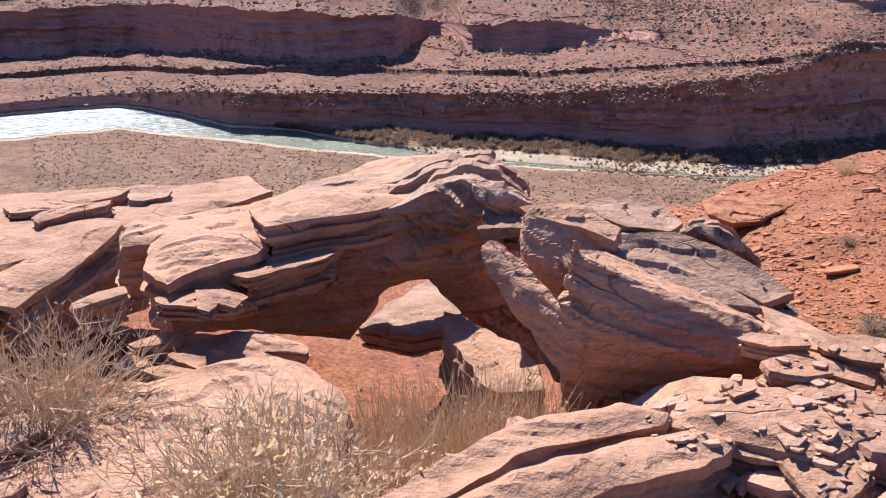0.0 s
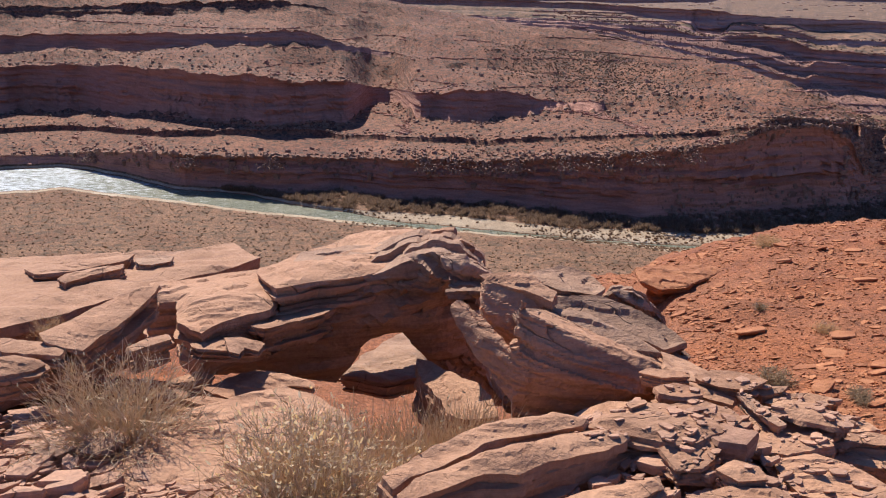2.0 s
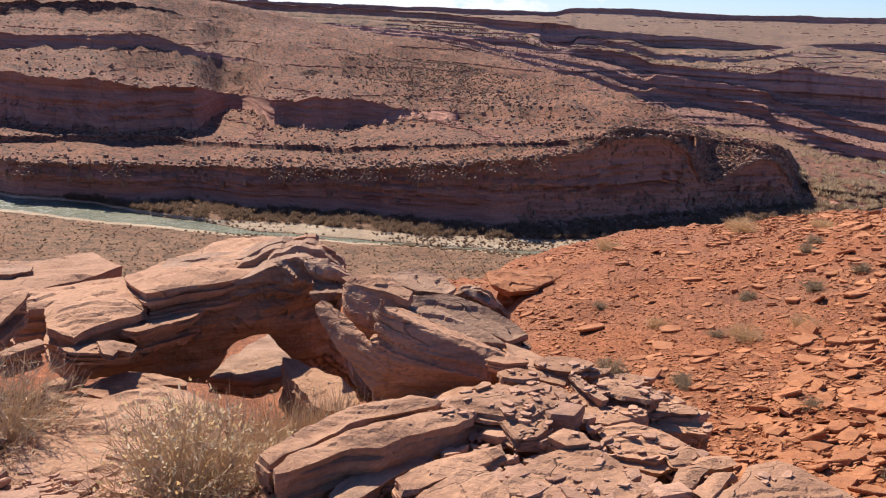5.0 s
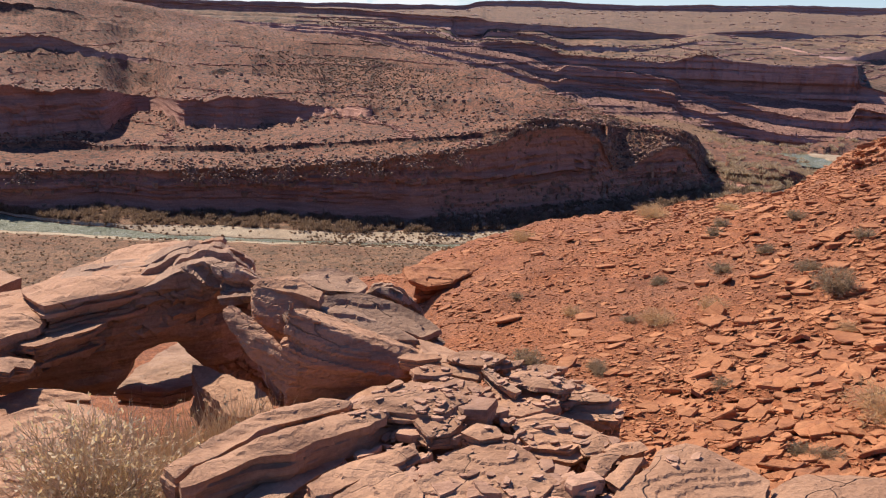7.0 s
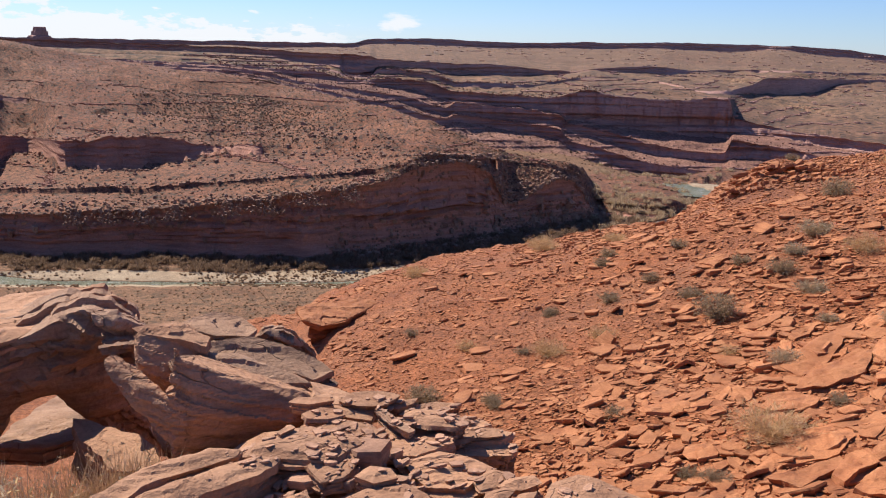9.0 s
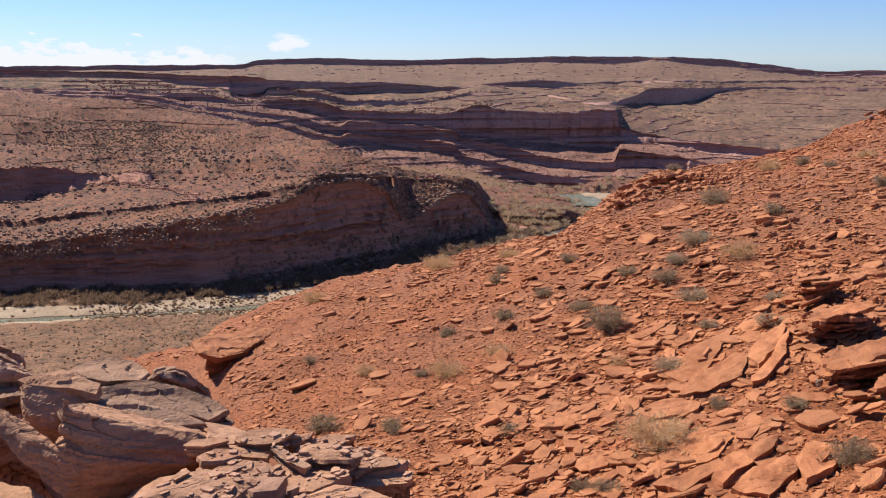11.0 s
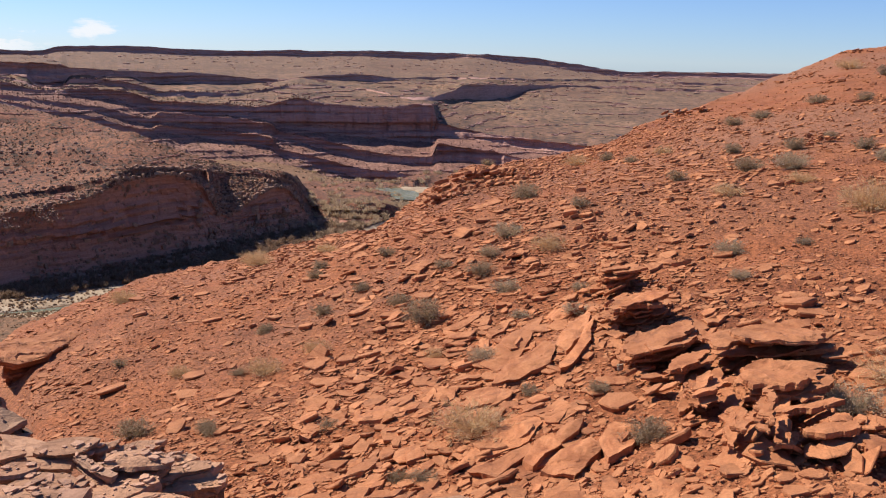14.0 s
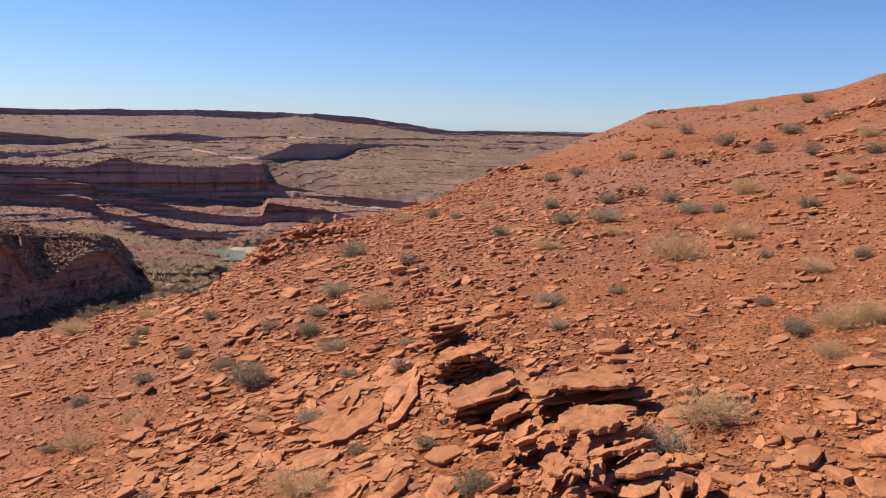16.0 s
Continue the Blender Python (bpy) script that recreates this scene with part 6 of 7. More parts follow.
srnd = np.random.RandomState(77)
places = []
while len(places) < 24000:
    x, y = hillside_place(srnd, 3.6, 30, 4, 78, 0.9)
    az, r = math.degrees(math.atan2(x, y)), math.hypot(x, y)
    if az < 20 and r < 6.5:
        continue
    rocky = 0.5 + 0.9 * float(vnoise(x * 0.45, y * 0.45, 0.0, 301)) + 0.55 * math.exp(-((az - 38) / 11) ** 2) - 0.65 * (az > 46 + 0.5 * r) * (r > 7) - 0.35 * (az < 26)
    if srnd.uniform() > min(1.0, max(0.10, rocky)):
        continue
    size = min(0.36, 0.03 + srnd.exponential(0.046 if az > 27 else 0.03)) * (1.0 + 0.025 * r)
    places.append((x, y, size))
stones_stuff("scattered_flagstones", "red flat stones scattered over the hillside soil", places, M_FLAG, srnd, 0.12, 0.33)
places = []
while len(places) < 9000:
    x, y = hillside_place(srnd, 11, 68, 22, 76, 0.8)
    az, r = math.degrees(math.atan2(x, y)), math.hypot(x, y)
    if az > 50 and srnd.uniform() < 0.5 or r > np.interp(az, [q[0] for q in CREST], [q[2] for q in CREST]) + 1 or srnd.uniform() > 0.55 + 0.5 * float(vnoise(x * 0.25, y * 0.25, 0.0, 303)):
        continue
    places.append((x, y, srnd.uniform(0.035, 0.08) * (0.6 + 0.025 * r) + srnd.exponential(0.04)))
stones_stuff("hill_gravel", "red stones strewn over the upper hillside", places, M_FLAG, srnd, 0.2, 0.35, sides=5)
places = []
while len(places) < 17000:
    x, y = hillside_place(srnd, 2.8, 11, 6, 80, 1.0)
    if math.degrees(math.atan2(x, y)) < 22 and math.hypot(x, y) < 5:
        continue
    places.append((x, y, srnd.uniform(0.012, 0.04)))
stones_stuff("gravel", "red angular gravel lying on the soil", places, M_FLAG, srnd, flat=0.4, sides=4)
places = [hillside_place(srnd, 8, 30, 12, 76, 0.9) for q in range(11000)]
stones_stuff("fine_gravel", "small red stones thick on the slope", [(x, y, srnd.uniform(0.02, 0.05) * (0.7 + 0.04 * math.hypot(x, y))) for x, y in places], M_FLAG, srnd, flat=0.3, sides=4)
places = []
while len(places) < 9500:
    x, y = hillside_place(srnd, 2.2, 5.2, -36, 24, 0.9)
    az, r = math.degrees(math.atan2(x, y)), math.hypot(x, y)
    if az > -11 and r > 4.0:
        continue
    if az > -11 and srnd.uniform() < 0.55:
        continue
    places.append((x, y, 0.022 + srnd.exponential(0.035)))


def tan_rubble(places):
    ob = stones_stuff("rubble", "broken tan sandstone chips on the bedrock", places, M_CHIP, srnd, flat=0.22, tilt=0.2, sink=0.6)
    for v in ob.data.vertices:
        v.co.z += 0.075
    return ob


M_CHIP = rock_material("tan_chips", (0.48, 0.27, 0.175), (0.41, 0.225, 0.145), (0.29, 0.15, 0.095), (0.21, 0.12, 0.085), 1.3, True)
tan_rubble(places)

# thin chips lying on the slabs and in the gaps between them
slab_verts, slab_faces = [], []
for ob in [o for o in scene.objects if o.type == "MESH" and o.name.split(".")[0] in ("flat_slab", "curved_slab", "platform_slab", "bedrock")]:
    base = len(slab_verts)
    slab_verts += [ob.matrix_basis @ v.co for v in ob.data.vertices]
    slab_faces += [tuple(base + q for q in p.vertices) for p in ob.data.polygons]
platform = bvhtree.BVHTree.FromPolygons(slab_verts, slab_faces)
vs, fs, base = [], [], 0
while len(vs) < 620:
    x, y = srnd.uniform(0.25, 1.75), srnd.uniform(2.45, 4.1)
    if float(vnoise(x * 2.6, y * 2.6, 0.0, 311)) < srnd.uniform(-0.5, 0.4) or y < 2.9 and x > 0.95:
        continue
    place = platform.ray_cast(Vector((x, y, 1.0)), Vector((0, 0, -1)))[0]
    if place is None:
        continue
    size = min(0.10, 0.018 + srnd.exponential(0.022))
    v, f = stone_shape(srnd, size, size * srnd.uniform(0.08, 0.18))
    v = turned(v, srnd.normal(STRIKE, 0.9), -abs(srnd.normal(0, 0.2)), srnd.normal(STRIKE, 0.6)) + np.array((x, y, place.z + 0.06 * size))
    vs.append(v)
    fs += [(a + base, b + base, c + base) for a, b, c in f]
    base += len(v)
chips = tagged(new("stone_chips", mesh_from("stone_chips", np.concatenate(vs), fs, smooth=False)), "thin broken sandstone chips lying on the platform", "stones", kind="stuff")
chips.data.materials.append(M_CHIP)

# the ground behind the viewpoint goes on alike
places = [hillside_place(srnd, 1.3, 14, 24, 326, 0.9) + (0.03 + srnd.exponential(0.04),) for q in range(5000)]
places = [p for p in places if not (10 < math.degrees(math.atan2(p[0], p[1])) < 80 and math.hypot(p[0], p[1]) > 2.6)]
stones_stuff("loose_stones", "red stones strewn on the soil around", places, M_FLAG, srnd, 0.25, 0.3)
places = [hillside_place(srnd, 0.4, 2.3, -180, 180, 0.7) + (0.02 + srnd.exponential(0.03),) for q in range(2200)]
tan_rubble(places)

# larger stones, each a thing of its own
kinds = []
for q in range(14):
    v, f = stone_shape(srnd, 1.0, srnd.uniform(0.07, 0.15), srnd.randint(6, 10))
    me = mesh_from("flagstone", v, f, smooth=False)
    me.materials.append(M_FLAG_ONE)
    kinds.append(me)
count = 0
while count < 240:
    x, y = hillside_place(srnd, 4.4, 22, 10, 76, 0.85)
    az, r = math.degrees(math.atan2(x, y)), math.hypot(x, y)
    if az < 24 and r < 6.5 or srnd.uniform() > 0.35 + 0.65 * math.exp(-((az - 36) / 13) ** 2):
        continue
    size = srnd.uniform(0.14, 0.40)
    ob = tagged(new("flagstone", kinds[srnd.randint(14)]), "flat red sandstone flagstone lying on the hillside", "stone", "flagstones on the hillside")
    ob.matrix_world = (Matrix.Translation((x, y, ground_z(x, y) + 0.035 * size)) @ Matrix.Rotation(-abs(srnd.normal(0, 0.2)), 4, Vector((math.cos(STRIKE), math.sin(STRIKE), 0)))
                       @ Matrix.Rotation(srnd.normal(STRIKE, 0.6), 4, "Z") @ Matrix.Diagonal((size, size, size * srnd.uniform(0.6, 1.1), 1)))
    count += 1


# layered outcrops: leaning heaps of thin plates
orn = np.random.RandomState(47)
for name, plane, loop, *rest in BOULDERS:
    if name != "hill_outcrop":
        continue
    pts = np.array([tuple(on_front(plane)(a, b, 0.0)) for a, b in loop])
    mid, span = pts.mean(0), np.ptp(pts, axis=0)
    wide = max(span[0], span[1])
    heap = empty("rock_outcrop", (mid[0], mid[1], ground_z(mid[0], mid[1])), "leaning heap of thin red sandstone plates", "rock outcrop", "rock outcrops on the hillside")
    for q in range(int(12 + 6 * min(wide, 3.0))):
        u = orn.uniform(-0.5, 0.5)
        x, y = mid[0] + u * span[0] * 1.1, mid[1] + u * (pts[pts[:, 0].argmax()][1] - pts[pts[:, 0].argmin()][1]) * 1.1 + orn.normal(0, 0.15)
        size = orn.uniform(0.22, 0.5) * min(wide, 2.2)
        v, f = stone_shape(orn, size, orn.uniform(0.035, 0.09) * (0.6 + 0.3 * wide))
        v = turned(v, orn.normal(STRIKE, 0.5), -orn.normal(0.35, 0.16), orn.normal(STRIKE, 0.4))
        me = mesh_from("plate", v, f, smooth=False)
        me.materials.append(M_FLAG_ONE)
        ob = new("plate", me)
        ob.location = (x, y, ground_z(x, y) + orn.uniform(0.0, 0.55) * span[2])
        under(ob, heap)


# low outcrops that break the upper hillside
for x0, y0, wide in ((17.5, 11.3, 0.9), (16.1, 7.8, 0.6), (14.4, 5.8, 0.7), (18.8, 7.1, 1.3), (16.6, 5.8, 0.9), (35.7, 24.8, 1.6), (49.4, 30.4, 1.8), (19.9, 8.8, 1.0), (19.4, 9.8, 1.0),
                     (24.9, 12.9, 0.9), (26.2, 9.5, 1.3), (26.5, 10.5, 1.7), (18.6, 13.3, 0.7), (18.7, 10.3, 0.8), (30.9, 19.8, 1.1), (22.5, 8.9, 1.2), (34.0, 14.5, 1.5), (42.0, 22.0, 1.5)):
    heap = empty("rock_outcrop", (x0, y0, ground_z(x0, y0)), "low broken outcrop of weathered red rock", "rock outcrop", "rock outcrops on the hillside")
    for q in range(14):
        x, y = x0 + orn.normal(0, 0.38) * wide, y0 + orn.normal(0, 0.38) * wide
        size = orn.uniform(0.15, 0.42) * wide
        v, f = stone_shape(orn, size, size * orn.uniform(0.08, 0.16))
        me = mesh_from("plate", turned(v, orn.normal(STRIKE, 0.5), -abs(orn.normal(0.15, 0.12)), STRIKE), f, smooth=False)
        me.materials.append(M_FLAG_ONE)
        ob = new("plate", me)
        ob.location = (x, y, ground_z(x, y) + 0.06 * size + orn.uniform(0.0, 0.04) * wide)
        under(ob, heap)


PEBBLE = (5.04, 4.55)
pebble_v, pebble_f = stone_shape(orn, 0.075, 0.045, 7)
pebble = new("pebble", mesh_from("pebble", pebble_v, pebble_f, smooth=False))
pebble.data.materials.append(M_SAND)
pebble.location = (PEBBLE[0], PEBBLE[1], ground_z(*PEBBLE) + 0.05)
tagged(pebble, "pale whitish stone lying among the red ledges", "stone")

# leaning plates broken off round the ledges
for name, loop, thick, lift in LEDGES:
    pts = np.array(loop)
    mid, span = pts.mean(0), np.ptp(pts, axis=0)
    for q in range(7):
        x, y = mid + orn.uniform(-0.75, 0.75, 2) * span
        size = orn.uniform(0.12, 0.34)
        v, f = stone_shape(orn, size, orn.uniform(0.012, 0.03))
        me = mesh_from("flagstone", turned(v, orn.normal(STRIKE, 0.6), -orn.normal(0.5, 0.25), orn.normal(STRIKE, 0.5)), f, smooth=False)
        me.materials.append(M_FLAG_ONE)
        ob = tagged(new("flagstone", me), "tilted red sandstone plate broken off a ledge", "stone", "broken plates by the ledges")
        ob.location = (x, y, ground_z(x, y) + 0.05 * orn.uniform(0, 1) + 0.1 * size)


# ---- shrubs ----
def plant_material(name, a, b, c, through_light=0.45):
    m, nt, bs = material(name, 0.85)
    rnd = island_random(nt)
    col = ramp(nt, rnd, [(0.0, a), (0.5, b), (1.0, c)])
    col = mix(nt, 0.35, col, ramp(nt, noise_tex(nt, coords(nt), 14, 4), [(0.3, (0.3, 0.3, 0.3)), (0.7, (0.7, 0.7, 0.7))]), "OVERLAY")
    nt.links.new(col, bs.inputs["Base Color"])
    tr = nt.nodes.new("ShaderNodeBsdfTranslucent")
    nt.links.new(col, tr.inputs["Color"])
    sh = nt.nodes.new("ShaderNodeMixShader")
    sh.inputs[0].default_value = through_light
    out = [n for n in nt.nodes if n.type == "OUTPUT_MATERIAL"][0]
    nt.links.new(bs.outputs[0], sh.inputs[1])
    nt.links.new(tr.outputs[0], sh.inputs[2])
    nt.links.new(sh.outputs[0], out.inputs["Surface"])
    return m


M_TWIG = plant_material("grey_twigs", (0.56, 0.40, 0.25), (0.67, 0.505, 0.335), (0.76, 0.61, 0.435), 0.4)
M_TWIG_DARK = plant_material("dark_twigs", (0.22, 0.16, 0.11), (0.29, 0.215, 0.15), (0.37, 0.28, 0.20), 0.2)
M_LEAF_DARK = plant_material("grey_green_leaves", (0.28, 0.195, 0.118), (0.36, 0.26, 0.16), (0.45, 0.335, 0.215))
M_STRAW = plant_material("straw", (0.50, 0.30, 0.14), (0.60, 0.39, 0.195), (0.67, 0.47, 0.265), 0.35)
M_PALE = plant_material("pale_leaves", (0.29, 0.225, 0.145), (0.38, 0.305, 0.20), (0.47, 0.385, 0.265), 0.35)
M_YELLOW = plant_material("dry_yellow_heads", (0.58, 0.39, 0.18), (0.64, 0.47, 0.27), (0.68, 0.55, 0.38), 0.5)


def twig(vs, fs, p, d, length, r0, rnd, bend=0.35, joints=3):
    """One tapered three-sided twig; returns places along it."""
    along = []
    d = Vector(d).normalized()
    p = Vector(p)
    base = len(vs)
    for k in range(joints + 1):
        u = k / joints
        side = d.cross(Vector((0.3, 0.2, 0.9))).normalized()
        up = side.cross(d)
        r = r0 * (1 - 0.75 * u)
        for q in range(3):
            a = q * 2.0944
            vs.append(tuple(p + side * (math.cos(a) * r) + up * (math.sin(a) * r)))
        along.append((p.copy(), d.copy()))
        p = p + d * (length / joints)
        d = (d + Vector(rnd.normal(0, bend, 3)) * 0.5).normalized()
    for k in range(joints):
        for q in range(3):
            a, b = base + 3 * k + q, base + 3 * k + (q + 1) % 3
            fs.append((a, b, b + 3, a + 3))
    return along


def leaf(vs, fs, p, d, size, width, rnd):
    d = Vector(d).normalized()
    s = d.cross(Vector(rnd.normal(0, 1, 3))).normalized() * width
    b = len(vs)
    for q in (p - s * 0.5, p + s * 0.5, p + d * size + s * 0.3, p + d * size - s * 0.3):
        vs.append(tuple(q))
    fs.append((b, b + 1, b + 2, b + 3))


def shrub_meshes(seed, mains, side, leaves, leaf_size, leaf_width, height, spread, thick=0.006):
    """Twigs and leaves of a shrub one metre across, its foot at the origin."""
    rnd = np.random.RandomState(seed)
    tv, tf, lv, lf = [], [], [], []
    ends = []
    for i in range(mains):
        a = rnd.uniform(0, 6.283)
        e = rnd.uniform(0.12, 1.0) ** spread
        d = Vector((math.cos(a) * (1 - e * 0.75), math.sin(a) * (1 - e * 0.75), 0.18 + e * 0.95 * height))
        foot = Vector((math.cos(a), math.sin(a), 0)) * rnd.uniform(0, 0.10) + Vector((0, 0, -0.02))
        size = rnd.uniform(0.36, 0.56) * (0.75 + 0.35 * height)
        pts = twig(tv, tf, foot, d, size, thick, rnd, 0.3)
        ends += pts[1:]
        for k in range(side):
            p, dd = pts[rnd.randint(1, 4)]
            dd = (dd + Vector(rnd.normal(0, 0.55, 3))).normalized()
            more = twig(tv, tf, p, dd, rnd.uniform(0.08, 0.2), thick * 0.5, rnd, 0.4, 2)
            ends += more[1:]
    for i in range(leaves):
        p, d = ends[rnd.randint(len(ends))]
        dd = (d + Vector(rnd.normal(0, 0.6, 3)) + Vector((0, 0, 0.2))).normalized()
        leaf(lv, lf, p + Vector(rnd.normal(0, 0.02, 3)), dd, leaf_size * rnd.uniform(0.6, 1.4), leaf_width, rnd)
    return (tv, tf), (lv, lf)


def shrub(name, label, twigs, leaves, m_twig, m_leaf, leaf_name="foliage", group="desert shrubs"):
    top = tagged(new(name), label, "shrub", group)
    for part_name, (v, f), m in (("branchwork", twigs, m_twig), (leaf_name, leaves, m_leaf)):
        ob = tagged(new(part_name, mesh_from(part_name, v, f, smooth=False)), kind="stuff")
        ob.data.materials.append(m)
        ob.parent = top
    return top


KINDS = []
for q in range(3):
    KINDS.append((0, shrub("shrub", "low dark grey-green desert shrub on red soil", *shrub_meshes(500 + q, 90, 5, 3600, 0.040, 0.017, 0.9, 0.8, 0.005), M_TWIG_DARK, M_LEAF_DARK)))
    KINDS.append((1, shrub("shrub", "dry straw-yellow bunch shrub on red soil", *shrub_meshes(520 + q, 120, 5, 3200, 0.07, 0.007, 0.9, 0.9, 0.004), M_TWIG, M_STRAW, "foliage")))
    KINDS.append((2, shrub("shrub", "pale dry twiggy desert shrub on red soil", *shrub_meshes(540 + q, 110, 6, 3200, 0.038, 0.013, 0.85, 0.8, 0.006), M_TWIG, M_PALE)))
prnd = np.random.RandomState(5)
used = set()
for x, y, wide, kind in SHRUBS:
    choice = [k for k in KINDS if k[0] == kind]
    proto = choice[prnd.randint(3)][1]
    m = Matrix.Translation((x, y, ground_z(x, y) - 0.01)) @ Matrix.Rotation(prnd.uniform(0, 6.28), 4, "Z") @ Matrix.Diagonal((wide * (0.92, 1.04, 1.0)[kind], wide * (0.92, 1.04, 1.0)[kind], wide * prnd.uniform(0.62, 0.85), 1))
    if proto.name in used:
        copy_thing(proto, m @ Matrix.Diagonal((*(1 / k for k in proto.scale), 1)))
    else:
        used.add(proto.name)
        proto.matrix_basis = m

grey_shrub = shrub("shrub", "leafless grey twiggy shrub beside the shelf", *shrub_meshes(601, 210, 10, 1100, 0.018, 0.007, 0.8, 0.75, 0.0048), M_TWIG, M_PALE, group="bushes on the platform")
grey_shrub.matrix_basis = Matrix.Translation((-1.62, 3.92, -0.42)) @ Matrix.Diagonal((0.78, 0.78, 0.74, 1))
gold_shrub = shrub("shrub", "grey-gold shrub with dry yellow seed heads", *shrub_meshes(602, 340, 11, 3000, 0.026, 0.014, 1.5, 1.0, 0.0055), M_TWIG, M_YELLOW, "seed_fluff", group="bushes on the platform")
gold_shrub.matrix_basis = Matrix.Translation((-0.66, 3.22, -0.36)) @ Matrix.Diagonal((0.62, 0.62, 0.70, 1))
small_shrub = shrub("shrub", "small straw-coloured bunch growing on the shelf", *shrub_meshes(603, 60, 5, 900, 0.06, 0.007, 1.0, 0.9, 0.004), M_TWIG, M_STRAW, "foliage", group="bushes on the platform")
small_shrub.matrix_basis = Matrix.Translation((-2.55, 5.2, -0.42)) @ Matrix.Diagonal((0.2, 0.2, 0.26, 1))


# dry grass in the hollow under the arch
def grass_tuft(seed, blades, tall):
    rnd = np.random.RandomState(seed)
    sv, sf, hv, hf = [], [], [], []
    for i in range(blades):
        a, r = rnd.uniform(0, 6.28), rnd.uniform(0, 1) ** 0.7 * 0.22
        pts = twig(sv, sf, (math.cos(a) * r, math.sin(a) * r, -0.02), Vector((math.cos(a) * 0.35, math.sin(a) * 0.35, 1)) + Vector(rnd.normal(0, 0.18, 3)), tall * rnd.uniform(0.5, 1.1), 0.0026, rnd, 0.3)
        if rnd.uniform() < 0.06:
            for q in range(3):
                leaf(hv, hf, pts[-1][0], Vector(rnd.normal(0, 1, 3)), 0.012, 0.010, rnd)
    return (sv, sf), (hv, hf)


tuft_at = ((-0.42, 4.35, 1.0), (-0.2, 4.2, 0.95), (-0.62, 4.3, 0.9), (-0.05, 4.35, 1.0), (-0.3, 3.9, 0.85), (-0.5, 3.8, 0.85), (-0.12, 3.95, 0.85), (-0.34, 4.12, 0.95),
           (-0.55, 4.05, 0.9), (-0.7, 4.45, 0.8), (-0.46, 3.6, 0.7), (-0.25, 3.72, 0.7))
for i, (x, y, s) in enumerate(tuft_at):
    top = tagged(new("grass_tuft"), "dry straw grass tuft in the hollow", "grass", "dry grass under the arch")
    for part_name, (v, f), m in zip(("straw", "seed_fluff"), grass_tuft(700 + i, 190, 0.34), (M_TWIG, M_PALE)):
        ob = tagged(new(part_name, mesh_from(part_name, v, f, smooth=False)), kind="stuff")
        ob.data.materials.append(m)
        ob.parent = top
    top.matrix_basis = Matrix.Translation((x, y, ground_z(x, y))) @ Matrix.Rotation(i * 1.1, 4, "Z") @ Matrix.Diagonal((s, s, s, 1))


# ---- far growth ----
def clumps(name, label, spots, material, seed, pieces=1):
    """Many low bushes in one mesh: spots are (place, size, height)."""
    rnd = np.random.RandomState(seed)
    vs, fs, base = [], [], 0
    ring = np.array([(math.cos(a), math.sin(a)) for a in np.arange(5) * 1.2566])
    for (x, y, z), wide, tall in spots:
        for q in range(pieces):
            if pieces > 1:
                ox, oy, oz = rnd.normal(0, 0.28, 3) * (wide, wide, tall)
                w, t = wide * rnd.uniform(0.25, 0.5), tall * rnd.uniform(0.3, 0.55)
                oz = abs(oz)
            else:
                ox = oy = oz = 0.0
                w, t = wide, tall
            k = rnd.uniform(0.55, 1.15, 5)
            low = np.stack([ring[:, 0] * k * w * 0.4, ring[:, 1] * k * w * 0.4, np.full(5, -0.05 * t)], 1)
            mid = np.stack([ring[:, 0] * k[::-1] * w * 0.55, ring[:, 1] * k[::-1] * w * 0.55, t * rnd.uniform(0.35, 0.65, 5)], 1)
            tip = np.array([[rnd.normal(0, 0.1) * w, rnd.normal(0, 0.1) * w, t]])
            v = np.concatenate([low, mid, tip]) + np.array((x + ox, y + oy, z + oz))
            vs.append(v)
            for i in range(5):
                j = (i + 1) % 5
                fs += [(base + i, base + j, base + 5 + j), (base + i, base + 5 + j, base + 5 + i), (base + 5 + i, base + 5 + j, base + 10)]
            base += 11
    ob = new(name, mesh_from(name, np.concatenate(vs), fs, smooth=False))
    ob.data.materials.append(material)
    return tagged(ob, label, "bushes", kind="stuff")


def thickets(name, label, spots, material, seed, blades=80):
    """Leafless twiggy bushes in one mesh: fans of thin upright blades."""
    rnd = np.random.RandomState(seed)
    n = len(spots)
    base = np.array([s[0] for s in spots])
    wide = np.array([s[1] for s in spots])[:, None]
    tall = np.array([s[2] for s in spots])[:, None]
    a = rnd.uniform(0, 6.283, (n, blades))
    rr = np.sqrt(rnd.uniform(0, 1, (n, blades)))
    foot = np.stack([np.cos(a) * rr * wide * 0.32, np.sin(a) * rr * wide * 0.32, rnd.uniform(-0.05, 0.3, (n, blades)) * tall], -1) + base[:, None]
    top = foot + np.stack([np.cos(a) * rr * wide * 0.25, np.sin(a) * rr * wide * 0.25, rnd.uniform(0.35, 0.75, (n, blades)) * tall * (1.1 - 0.5 * rr)], -1) + rnd.normal(0, 0.06, (n, blades, 3)) * wide[:, :, None]
    b2 = rnd.uniform(0, 6.283, (n, blades))
    side = np.stack([np.cos(b2), np.sin(b2), 0 * b2], -1) * (wide * rnd.uniform(0.012, 0.045, (n, blades)))[:, :, None]
    v = np.stack([foot - side * 0.5, foot + side * 0.5, top + side, top - side], 2).reshape(-1, 3)
    f = np.arange(len(v)).reshape(-1, 4)
    ob = new(name, mesh_from(name, v, f, smooth=False))
    ob.data.materials.append(material)
    return tagged(ob, label, "bushes", kind="stuff")


frnd = np.random.RandomState(91)
VIEW = np.where((AZ > -31) & (AZ < 72))[0]


